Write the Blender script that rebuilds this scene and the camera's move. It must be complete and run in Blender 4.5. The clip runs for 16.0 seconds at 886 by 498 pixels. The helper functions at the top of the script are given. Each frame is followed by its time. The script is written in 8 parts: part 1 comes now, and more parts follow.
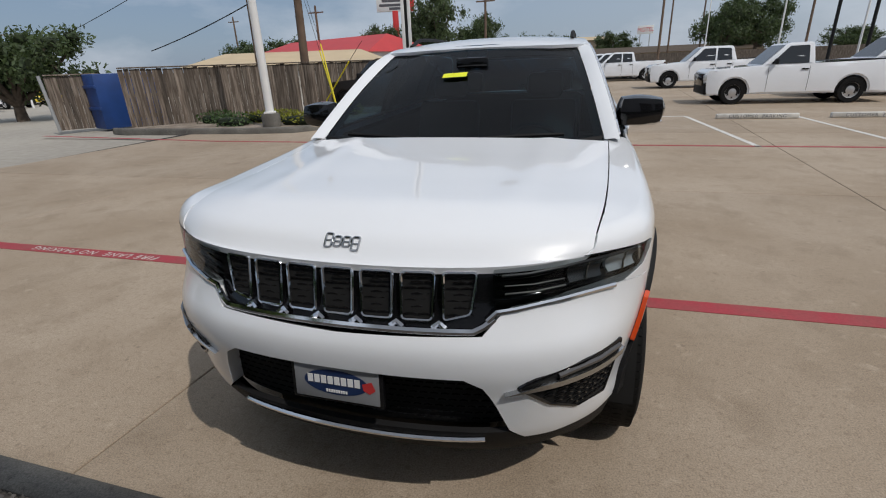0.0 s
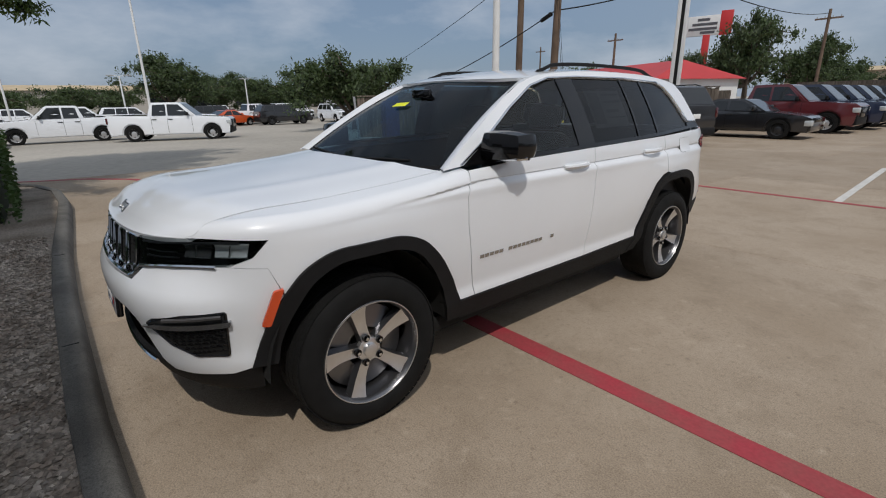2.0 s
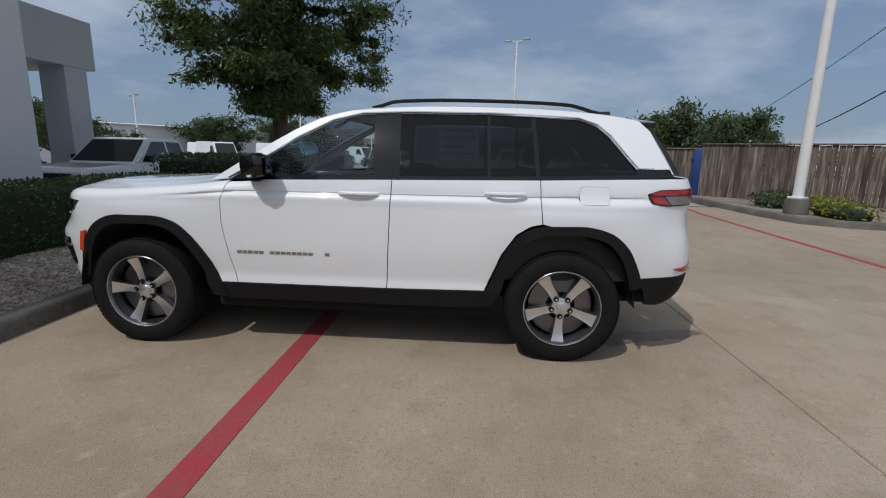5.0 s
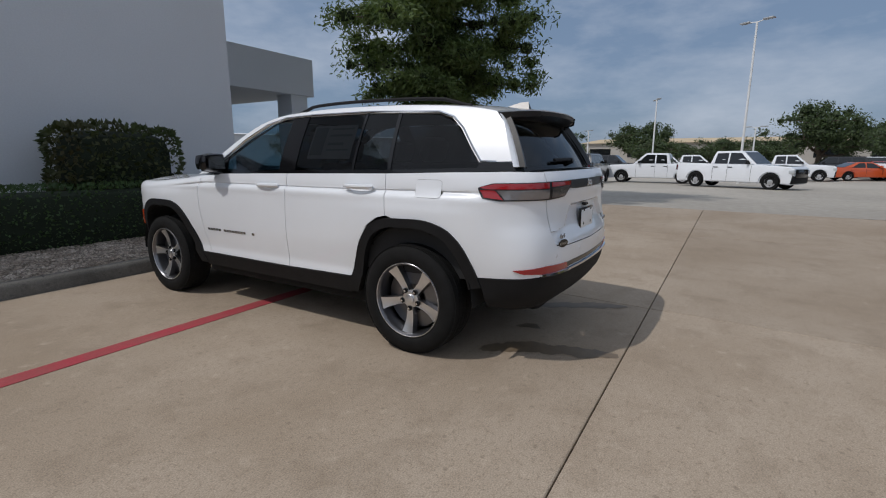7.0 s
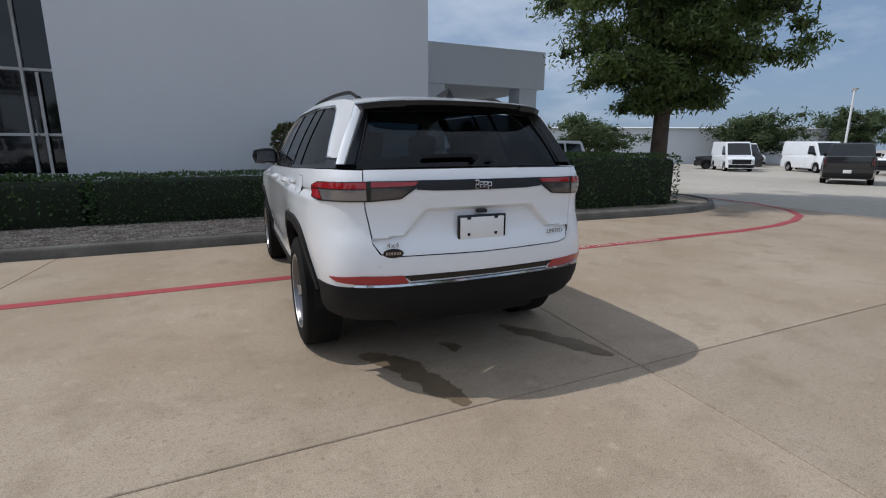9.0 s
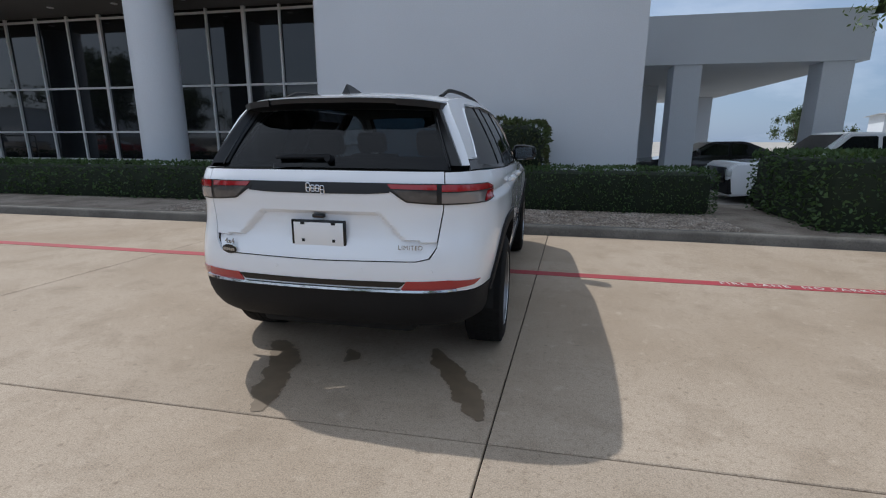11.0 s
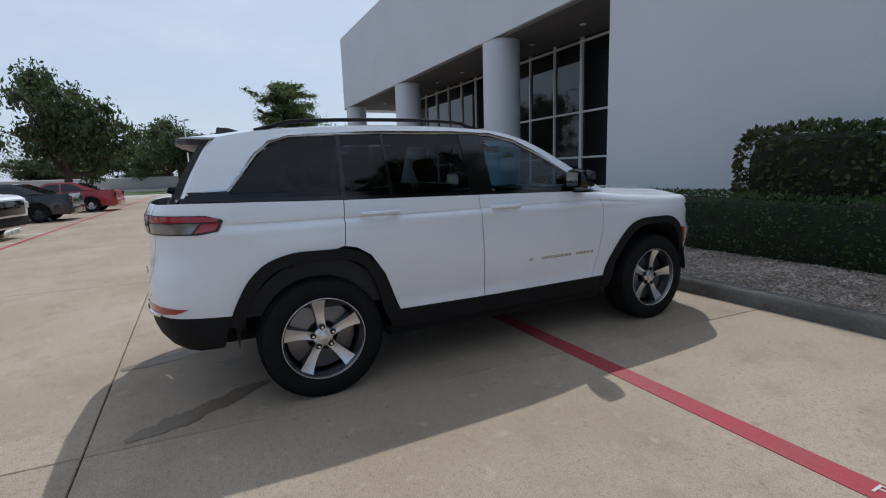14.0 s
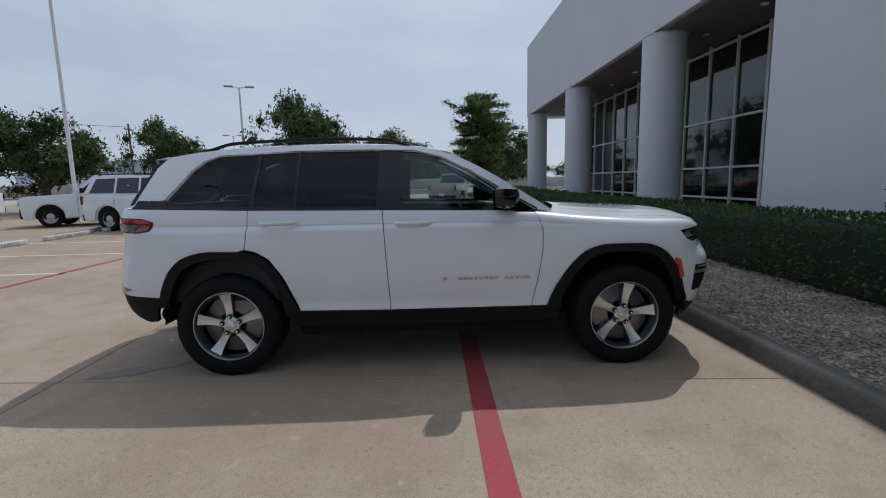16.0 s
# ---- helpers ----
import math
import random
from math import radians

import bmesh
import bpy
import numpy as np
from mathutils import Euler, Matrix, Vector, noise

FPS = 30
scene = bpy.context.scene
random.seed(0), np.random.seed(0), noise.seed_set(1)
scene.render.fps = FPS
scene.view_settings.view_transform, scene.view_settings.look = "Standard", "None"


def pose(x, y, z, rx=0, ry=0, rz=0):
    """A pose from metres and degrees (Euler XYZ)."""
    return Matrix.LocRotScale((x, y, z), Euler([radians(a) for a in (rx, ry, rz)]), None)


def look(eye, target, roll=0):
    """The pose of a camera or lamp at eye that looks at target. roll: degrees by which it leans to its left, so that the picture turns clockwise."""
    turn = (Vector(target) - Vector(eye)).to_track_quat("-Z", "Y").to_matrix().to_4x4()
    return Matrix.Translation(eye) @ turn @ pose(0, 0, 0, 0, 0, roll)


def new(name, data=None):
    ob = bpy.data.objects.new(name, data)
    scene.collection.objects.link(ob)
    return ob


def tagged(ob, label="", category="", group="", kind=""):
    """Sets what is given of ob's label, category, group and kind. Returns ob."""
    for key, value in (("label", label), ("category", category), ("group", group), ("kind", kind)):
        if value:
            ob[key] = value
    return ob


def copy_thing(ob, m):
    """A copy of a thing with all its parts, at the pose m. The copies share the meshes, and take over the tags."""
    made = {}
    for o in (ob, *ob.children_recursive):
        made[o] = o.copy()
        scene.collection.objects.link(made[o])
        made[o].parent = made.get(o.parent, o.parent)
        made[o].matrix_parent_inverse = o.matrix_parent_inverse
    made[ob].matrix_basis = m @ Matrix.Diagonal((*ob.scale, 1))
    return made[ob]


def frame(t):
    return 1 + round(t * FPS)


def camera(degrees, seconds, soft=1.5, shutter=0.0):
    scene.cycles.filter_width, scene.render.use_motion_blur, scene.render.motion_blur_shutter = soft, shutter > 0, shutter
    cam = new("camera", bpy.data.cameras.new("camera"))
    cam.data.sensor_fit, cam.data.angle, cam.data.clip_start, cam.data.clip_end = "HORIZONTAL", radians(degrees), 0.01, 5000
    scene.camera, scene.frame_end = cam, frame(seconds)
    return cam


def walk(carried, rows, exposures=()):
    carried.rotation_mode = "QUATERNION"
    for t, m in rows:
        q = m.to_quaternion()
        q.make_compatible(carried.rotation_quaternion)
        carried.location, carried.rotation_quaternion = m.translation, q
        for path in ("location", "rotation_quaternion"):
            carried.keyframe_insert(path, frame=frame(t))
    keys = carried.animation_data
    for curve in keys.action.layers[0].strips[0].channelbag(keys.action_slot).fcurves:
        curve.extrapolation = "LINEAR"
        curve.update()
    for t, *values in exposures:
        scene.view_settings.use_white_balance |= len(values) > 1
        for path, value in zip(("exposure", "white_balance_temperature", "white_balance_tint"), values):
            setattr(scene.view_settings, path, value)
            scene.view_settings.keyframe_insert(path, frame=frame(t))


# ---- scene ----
cam = camera(86.4, 16.0, soft=1.1)
PATH = [
    (0, (0.646, -3.443, 1.566), (0.105, -1.659, 0.841), -2.4),
    (0.5, (1.23, -3.374, 1.571), (0.425, -1.678, 0.88), -2.1),
    (1, (1.789, -3.118, 1.547), (0.742, -1.547, 0.886), -1.9),
    (1.5, (2.289, -2.886, 1.555), (1.039, -1.468, 0.902), -1.8),
    (2, (2.683, -2.476, 1.531), (1.217, -1.255, 0.93), -1),
    (2.5, (2.988, -2.04, 1.47), (1.368, -1, 0.928), -0.3),
    (3, (3.282, -1.401, 1.393), (1.525, -0.585, 0.894), 0.4),
    (3.5, (3.579, -0.868, 1.358), (1.724, -0.259, 0.923), 0.6),
    (4, (3.774, -0.262, 1.366), (1.85, 0.091, 0.951), 1.1),
    (4.2, (3.832, -0.013, 1.379), (1.887, 0.231, 0.982), 1.3),
    (4.7, (3.943, 0.595, 1.392), (1.971, 0.584, 0.994), 1.3),
    (5.25, (4.023, 1.204, 1.403), (2.062, 0.964, 0.998), 1),
    (5.8, (4.002, 1.823, 1.405), (2.091, 1.365, 0.994), 0.6),
    (6.3, (3.847, 2.458, 1.393), (2.014, 1.77, 0.985), 0.4),
    (6.5, (3.767, 2.727, 1.357), (1.966, 1.952, 0.96), 0.2),
    (7, (3.426, 3.345, 1.346), (1.753, 2.318, 0.962), 0.1),
    (7.5, (3.022, 3.882, 1.359), (1.498, 2.646, 0.975), 0.1),
    (8, (2.481, 4.325, 1.354), (1.162, 2.871, 0.971), 0.2),
    (8.5, (1.942, 4.667, 1.363), (0.846, 3.043, 0.964), -0),
    (9, (1.287, 4.869, 1.372), (0.492, 3.082, 0.955), 0.1),
    (9.5, (0.675, 5.011, 1.366), (0.152, 3.131, 0.926), 0.2),
    (10, (0, 5.016, 1.384), (-0.209, 3.081, 0.92), 0.5),
    (10.2, (-0.232, 5.018, 1.405), (-0.34, 3.077, 0.936), 0.4),
    (10.7, (-0.874, 4.905, 1.416), (-0.668, 2.973, 0.955), 0.3),
    (11.25, (-1.537, 4.674, 1.421), (-0.976, 2.807, 0.99), 0),
    (11.8, (-2.152, 4.322, 1.421), (-1.249, 2.583, 1.023), -0.3),
    (12.3, (-2.667, 3.889, 1.416), (-1.483, 2.323, 1.038), -0.6),
    (12.5, (-2.87, 3.716, 1.408), (-1.594, 2.221, 1.037), -0.5),
    (13, (-3.271, 3.192, 1.395), (-1.778, 1.905, 1.053), -1.4),
    (13.5, (-3.6, 2.69, 1.39), (-1.961, 1.594, 1.057), -1.8),
    (14, (-3.869, 2.111, 1.396), (-2.107, 1.223, 1.067), -1.9),
    (14.5, (-4.094, 1.556, 1.394), (-2.24, 0.871, 1.086), -2.1),
    (15, (-4.258, 0.942, 1.374), (-2.325, 0.509, 1.102), -2.2),
    (15.5, (-4.384, 0.451, 1.408), (-2.418, 0.207, 1.137), -1.5),
    (16, (-4.438, 0.013, 1.417), (-2.459, -0.042, 1.133), -1.2),
]
EXPOSURE = [(0, -0.44, 6600, 10), (0.5, -0.52, 6600, 10), (1, -0.58, 6600, 10), (1.5, -0.59, 6600, 10), (3, -0.46, 6450, 10), (4, -0.49, 6350, 10), (7, -0.60, 6350, 11), (8.5, -0.43, 6300, 10), (10, -0.10, 6200, 10), (12.5, -0.13, 6050, 8), (14.5, -0.31, 6100, 10), (16, -0.47, 6200, 11)]
walk(cam, [(t, look(eye, target, roll)) for t, eye, target, roll in PATH], EXPOSURE)

# ---- world, sun ----
SUN_WAY = Vector((0.612, -0.392, 1.0)).normalized()          # towards the sun
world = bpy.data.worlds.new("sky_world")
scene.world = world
world.use_nodes = True
wn, wl = world.node_tree.nodes, world.node_tree.links
wn.clear()
w_out, w_bg = wn.new("ShaderNodeOutputWorld"), wn.new("ShaderNodeBackground")
w_sky = wn.new("ShaderNodeTexSky")
w_sky.sky_type, w_sky.sun_disc = "NISHITA", False
w_sky.sun_elevation = math.asin(SUN_WAY.z)
w_sky.sun_rotation = math.atan2(SUN_WAY.x, SUN_WAY.y)
w_sky.air_density, w_sky.dust_density, w_sky.ozone_density = 1.1, 0.9, 2.2
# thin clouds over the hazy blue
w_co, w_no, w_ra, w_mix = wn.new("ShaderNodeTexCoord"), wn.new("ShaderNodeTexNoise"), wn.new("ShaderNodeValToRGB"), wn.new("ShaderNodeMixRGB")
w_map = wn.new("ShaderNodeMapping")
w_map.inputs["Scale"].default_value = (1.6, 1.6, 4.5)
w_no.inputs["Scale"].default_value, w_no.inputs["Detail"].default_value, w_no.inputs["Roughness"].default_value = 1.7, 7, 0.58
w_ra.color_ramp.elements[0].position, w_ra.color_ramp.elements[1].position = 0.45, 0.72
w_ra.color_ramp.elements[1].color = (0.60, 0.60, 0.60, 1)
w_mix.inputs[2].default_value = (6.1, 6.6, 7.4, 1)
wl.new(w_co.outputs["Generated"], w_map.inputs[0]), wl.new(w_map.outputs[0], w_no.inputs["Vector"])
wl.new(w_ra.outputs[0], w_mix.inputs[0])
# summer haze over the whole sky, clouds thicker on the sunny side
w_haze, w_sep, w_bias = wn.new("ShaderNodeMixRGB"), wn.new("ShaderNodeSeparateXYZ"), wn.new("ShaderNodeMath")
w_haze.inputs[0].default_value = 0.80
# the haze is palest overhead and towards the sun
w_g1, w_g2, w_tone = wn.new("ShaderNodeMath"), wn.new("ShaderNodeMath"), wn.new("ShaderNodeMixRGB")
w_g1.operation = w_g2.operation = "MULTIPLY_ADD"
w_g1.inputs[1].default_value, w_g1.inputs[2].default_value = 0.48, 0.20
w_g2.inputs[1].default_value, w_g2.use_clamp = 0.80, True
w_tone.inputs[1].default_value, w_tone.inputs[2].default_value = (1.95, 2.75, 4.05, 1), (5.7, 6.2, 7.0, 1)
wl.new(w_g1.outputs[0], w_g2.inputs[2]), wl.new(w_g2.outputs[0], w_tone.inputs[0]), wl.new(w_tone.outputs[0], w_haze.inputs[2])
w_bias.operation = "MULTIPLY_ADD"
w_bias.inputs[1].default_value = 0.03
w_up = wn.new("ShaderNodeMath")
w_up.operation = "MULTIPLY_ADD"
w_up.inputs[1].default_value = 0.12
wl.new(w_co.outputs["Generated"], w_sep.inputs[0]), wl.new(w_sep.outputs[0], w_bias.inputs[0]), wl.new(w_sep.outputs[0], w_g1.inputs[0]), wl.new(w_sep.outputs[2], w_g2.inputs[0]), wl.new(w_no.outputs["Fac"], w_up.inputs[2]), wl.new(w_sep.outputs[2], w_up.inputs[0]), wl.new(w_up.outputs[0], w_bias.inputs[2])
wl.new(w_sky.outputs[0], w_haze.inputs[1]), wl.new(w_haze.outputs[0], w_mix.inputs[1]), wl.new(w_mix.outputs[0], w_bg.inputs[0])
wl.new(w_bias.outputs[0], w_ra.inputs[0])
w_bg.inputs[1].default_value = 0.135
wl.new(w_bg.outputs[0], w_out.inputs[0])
sun = new("sun", bpy.data.lights.new("sun", "SUN"))
sun.data.energy, sun.data.angle, sun.data.color = 2.85, radians(0.6), (1.0, 0.955, 0.90)
sun.matrix_world = look(SUN_WAY * 60, (0, 0, 0))

# ---- materials ----
def shade(name, base, rough=0.5, metal=0.0, vary=0.0, vscale=3.0, fine=0.0, fscale=120.0, bump=0.0, bscale=60.0, coat=0.0,
          second=None, sheen_rough=0.0, island=0.0, alpha=1.0):
    """A principled material with variation at two scales and fine relief, in object metres."""
    m = bpy.data.materials.new(name)
    m.use_nodes = True
    n, l = m.node_tree.nodes, m.node_tree.links
    b = n["Principled BSDF"]
    b.inputs["Base Color"].default_value = (*base, 1)
    b.inputs["Roughness"].default_value, b.inputs["Metallic"].default_value = rough, metal
    if coat:
        b.inputs["Coat Weight"].default_value, b.inputs["Coat Roughness"].default_value = coat, 0.07
    co = n.new("ShaderNodeNewGeometry").outputs["Position"]
    colour = None
    if vary or second:
        t1, r1, mx = n.new("ShaderNodeTexNoise"), n.new("ShaderNodeValToRGB"), n.new("ShaderNodeMixRGB")
        t1.inputs["Scale"].default_value, t1.inputs["Detail"].default_value = vscale, 6
        r1.color_ramp.elements[0].position, r1.color_ramp.elements[1].position = 0.35, 0.68
        other = second or tuple(c * (1 - vary) for c in base)
        mx.inputs[1].default_value, mx.inputs[2].default_value = (*base, 1), (*other, 1)
        l.new(co, t1.inputs["Vector"]), l.new(t1.outputs["Fac"], r1.inputs[0]), l.new(r1.outputs[0], mx.inputs[0])
        colour = mx.outputs[0]
        if sheen_rough:
            mr = n.new("ShaderNodeMapRange")
            mr.inputs[3].default_value, mr.inputs[4].default_value = rough - sheen_rough, rough + sheen_rough
            l.new(t1.outputs["Fac"], mr.inputs[0]), l.new(mr.outputs[0], b.inputs["Roughness"])
    if fine:
        t2, mr2, m2 = n.new("ShaderNodeTexNoise"), n.new("ShaderNodeMapRange"), n.new("ShaderNodeMixRGB")
        t2.inputs["Scale"].default_value, t2.inputs["Detail"].default_value = fscale, 3
        mr2.inputs[1].default_value, mr2.inputs[2].default_value = 0.3, 0.7
        mr2.inputs[3].default_value, mr2.inputs[4].default_value = 1 - fine, 1 + fine
        m2.blend_type, m2.inputs[0].default_value = "MULTIPLY", 1.0
        m2.inputs[1].default_value = (*base, 1)
        l.new(co, t2.inputs["Vector"]), l.new(t2.outputs["Fac"], mr2.inputs[0]), l.new(mr2.outputs[0], m2.inputs[2])
        if colour:
            l.new(colour, m2.inputs[1])
        colour = m2.outputs[0]
    if island:
        g, mr3, m3 = n.new("ShaderNodeNewGeometry"), n.new("ShaderNodeMapRange"), n.new("ShaderNodeMixRGB")
        mr3.inputs[3].default_value, mr3.inputs[4].default_value = 1 - island, 1 + island
        m3.blend_type, m3.inputs[0].default_value = "MULTIPLY", 1.0
        m3.inputs[1].default_value = (*base, 1)
        l.new(g.outputs["Random Per Island"], mr3.inputs[0]), l.new(mr3.outputs[0], m3.inputs[2])
        if colour:
            l.new(colour, m3.inputs[1])
        colour = m3.outputs[0]
    if colour:
        l.new(colour, b.inputs["Base Color"])
    if bump:
        t3, bp = n.new("ShaderNodeTexNoise"), n.new("ShaderNodeBump")
        t3.inputs["Scale"].default_value, t3.inputs["Detail"].default_value = bscale, 5
        bp.inputs["Strength"].default_value, bp.inputs["Distance"].default_value = bump, 0.01
        l.new(co, t3.inputs["Vector"]), l.new(t3.outputs["Fac"], bp.inputs["Height"]), l.new(bp.outputs[0], b.inputs["Normal"])
    return m


def glass(name, tint, reflect=0.08, rough=0.0, graze=0.70):
    """A thin pane: what is behind it shows tinted, with a mirror-like gloss that grows towards grazing."""
    m = bpy.data.materials.new(name)
    m.use_nodes = True
    n, l = m.node_tree.nodes, m.node_tree.links
    n.clear()
    out, tr, gl, mx = n.new("ShaderNodeOutputMaterial"), n.new("ShaderNodeBsdfTransparent"), n.new("ShaderNodeBsdfGlossy"), n.new("ShaderNodeMixShader")
    lw, pw, fr = n.new("ShaderNodeLayerWeight"), n.new("ShaderNodeMath"), n.new("ShaderNodeMath")
    lw.inputs["Blend"].default_value = 0.5
    pw.operation, fr.operation = "POWER", "MULTIPLY_ADD"
    pw.inputs[1].default_value, fr.inputs[1].default_value, fr.inputs[2].default_value = 4.0, graze, 0.03 + reflect * 0.2
    l.new(lw.outputs["Facing"], pw.inputs[0]), l.new(pw.outputs[0], fr.inputs[0])
    tr.inputs[0].default_value, gl.inputs["Roughness"].default_value = (*tint, 1), rough
    l.new(fr.outputs[0], mx.inputs[0]), l.new(tr.outputs[0], mx.inputs[1]), l.new(gl.outputs[0], mx.inputs[2]), l.new(mx.outputs[0], out.inputs[0])
    return m


WHITE = shade("white_clearcoat", (0.845, 0.868, 0.90), 0.34, coat=1.0, vary=0.03, vscale=2.0)
WHITE.node_tree.nodes["Principled BSDF"].inputs["Coat Roughness"].default_value = 0.03
BLACK_PLASTIC = shade("black_grained_plastic", (0.011, 0.011, 0.012), 0.66, vary=0.25, vscale=8, bump=0.15, bscale=400)
BLACK_PLASTIC.node_tree.nodes["Principled BSDF"].inputs["Specular IOR Level"].default_value = 0.25
GLOSS_BLACK = shade("gloss_black", (0.006, 0.006, 0.007), 0.10)
BLACK_TRIM = shade("black_trim", (0.008, 0.008, 0.009), 0.32)
LENS_GREY = shade("smoked_lens", (0.10, 0.095, 0.095), 0.12, 0.3, vary=0.3, vscale=25, coat=0.5)
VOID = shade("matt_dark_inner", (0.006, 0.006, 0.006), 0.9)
CHROME = shade("chrome", (0.72, 0.73, 0.75), 0.08, 1.0)
SATIN = shade("satin_chrome", (0.45, 0.46, 0.47), 0.25, 1.0)
RUBBER = shade("tyre_rubber", (0.011, 0.011, 0.011), 0.80, vary=0.3, vscale=14, bump=0.2, bscale=250)
RUBBER.node_tree.nodes["Principled BSDF"].inputs["Specular IOR Level"].default_value = 0.2
ALLOY = shade("machined_alloy", (0.80, 0.80, 0.81), 0.36, 1.0, vary=0.08, vscale=20)
GREY_ALLOY = shade("grey_barrel_alloy", (0.20, 0.20, 0.21), 0.28, 0.9, vary=0.1, vscale=15)
DARK_ALLOY = shade("dark_painted_alloy", (0.035, 0.036, 0.04), 0.35, 0.3)
DISC = shade("brake_disc_steel", (0.25, 0.25, 0.25), 0.4, 1.0)
GLASS_CLEAR = glass("windscreen_glass", (0.15, 0.27, 0.345), 0.0, 0.0, 0.42)
GLASS_FRONT = glass("front_side_glass", (0.72, 0.82, 0.83), 0.14)
GLASS_DARK = glass("privacy_glass", (0.12, 0.13, 0.14), 0.03)
GLASS_LAMP = glass("clear_lamp_glass", (0.62, 0.65, 0.66), 0.1)
GLASS_SMOKE = glass("smoked_lamp_glass", (0.10, 0.10, 0.11), 0.1)
RED_LENS = shade("red_lens", (0.34, 0.010, 0.014), 0.12, coat=0.8)
DARK_RED = shade("dark_red_lens", (0.07, 0.006, 0.010), 0.10, coat=0.8)
CLEAR_LENS = shade("pale_lens", (0.25, 0.235, 0.235), 0.15, 0.4, coat=0.8)
AMBER = shade("amber_reflector", (0.66, 0.075, 0.015), 0.25, coat=0.5)
LAMP_GLOW = shade("lamp_reflector", (0.62, 0.65, 0.66), 0.22, 0.35)
LAMP_SMOKE = shade("smoked_reflector", (0.09, 0.092, 0.095), 0.2, 0.5)
LEATHER = shade("dark_seat_leather", (0.03, 0.028, 0.027), 0.5, vary=0.2, vscale=10, bump=0.1, bscale=300)
TRIM_DARK = shade("dark_dash_plastic", (0.022, 0.022, 0.023), 0.6)
HEADLINER = shade("pale_headliner", (0.45, 0.43, 0.40), 0.9)
PAPER = shade("sticker_paper", (0.72, 0.73, 0.71), 0.6, vary=0.05, vscale=20)
INK = shade("printed_ink", (0.09, 0.09, 0.10), 0.6)
YELLOW_STICKER = shade("yellow_sticker", (0.80, 0.85, 0.03), 0.6)
PLATE_WHITE = shade("plate_white", (0.82, 0.82, 0.82), 0.4)
PLATE_SILVER = shade("plate_silver", (0.34, 0.35, 0.37), 0.35, 0.3)
PLATE_BLUE = shade("plate_blue", (0.010, 0.028, 0.095), 0.4)
PLATE_RED = shade("plate_red", (0.55, 0.04, 0.04), 0.4)


def concrete(name, base, stain, seed):
    """Broom-finished concrete: slab-by-slab tone, broad stains, fine aggregate speckle and pits."""
    m = bpy.data.materials.new(name)
    m.use_nodes = True
    n, l = m.node_tree.nodes, m.node_tree.links
    b = n["Principled BSDF"]
    b.inputs["Roughness"].default_value = 0.82
    b.inputs["Specular IOR Level"].default_value = 0.35
    co = n.new("ShaderNodeNewGeometry").outputs["Position"]

    def noise_fac(scale, detail, lo, hi, rough=0.55):
        t, r = n.new("ShaderNodeTexNoise"), n.new("ShaderNodeMapRange")
        t.inputs["Scale"].default_value, t.inputs["Detail"].default_value, t.inputs["Roughness"].default_value = scale, detail, rough
        r.inputs[1].default_value, r.inputs[2].default_value = lo, hi
        l.new(co, t.inputs["Vector"]), l.new(t.outputs["Fac"], r.inputs[0])
        return r.outputs[0]

    def mix(fac, a, c, kind="MIX"):
        x = n.new("ShaderNodeMixRGB")
        x.blend_type = kind
        for k, v in ((0, fac), (1, a), (2, c)):
            if isinstance(v, (tuple, float)):
                x.inputs[k].default_value = (*v, 1) if isinstance(v, tuple) else v
            else:
                l.new(v, x.inputs[k])
        return x.outputs[0]

    c = mix(noise_fac(0.55 + seed, 8, 0.38, 0.66), base, stain)
    c = mix(noise_fac(2.6, 7, 0.50, 0.78, 0.65), c, tuple(v * 0.84 for v in stain))
    c = mix(noise_fac(34.0, 4, 0.52, 0.74, 0.7), c, tuple(v * 0.80 for v in stain))
    c = mix(noise_fac(9.0, 5, 0.60, 0.80), c, tuple(min(1, v * 1.14) for v in base))
    sp = n.new("ShaderNodeMapRange")
    vt = n.new("ShaderNodeTexNoise")
    vt.inputs["Scale"].default_value, vt.inputs["Detail"].default_value = 140, 4
    l.new(co, vt.inputs["Vector"]), l.new(vt.outputs["Fac"], sp.inputs[0])
    sp.inputs[1].default_value, sp.inputs[2].default_value, sp.inputs[3].default_value, sp.inputs[4].default_value = 0.3, 0.7, 0.72, 1.26
    c = mix(1.0, c, sp.outputs[0], "MULTIPLY")
    oi, rr = n.new("ShaderNodeObjectInfo"), n.new("ShaderNodeMapRange")
    rr.inputs[3].default_value, rr.inputs[4].default_value = 0.93, 1.05
    l.new(oi.outputs["Random"], rr.inputs[0])
    c = mix(1.0, c, rr.outputs[0], "MULTIPLY")
    # small pits and scuffs
    vp, vq = n.new("ShaderNodeTexVoronoi"), n.new("ShaderNodeMapRange")
    vp.inputs["Scale"].default_value = 7.0
    vq.inputs[1].default_value, vq.inputs[2].default_value, vq.inputs[3].default_value, vq.inputs[4].default_value = 0.05, 0.11, 0.55, 0.0
    l.new(co, vp.inputs["Vector"]), l.new(vp.outputs["Distance"], vq.inputs[0])
    c = mix(vq.outputs[0], c, tuple(v * 0.62 for v in stain))
    # scattered dark oil spots
    vo, vr = n.new("ShaderNodeTexVoronoi"), n.new("ShaderNodeMapRange")
    vo.inputs["Scale"].default_value = 0.62
    vr.inputs[1].default_value, vr.inputs[2].default_value, vr.inputs[3].default_value, vr.inputs[4].default_value = 0.012, 0.022, 1.0, 0.0
    l.new(co, vo.inputs["Vector"]), l.new(vo.outputs["Distance"], vr.inputs[0])
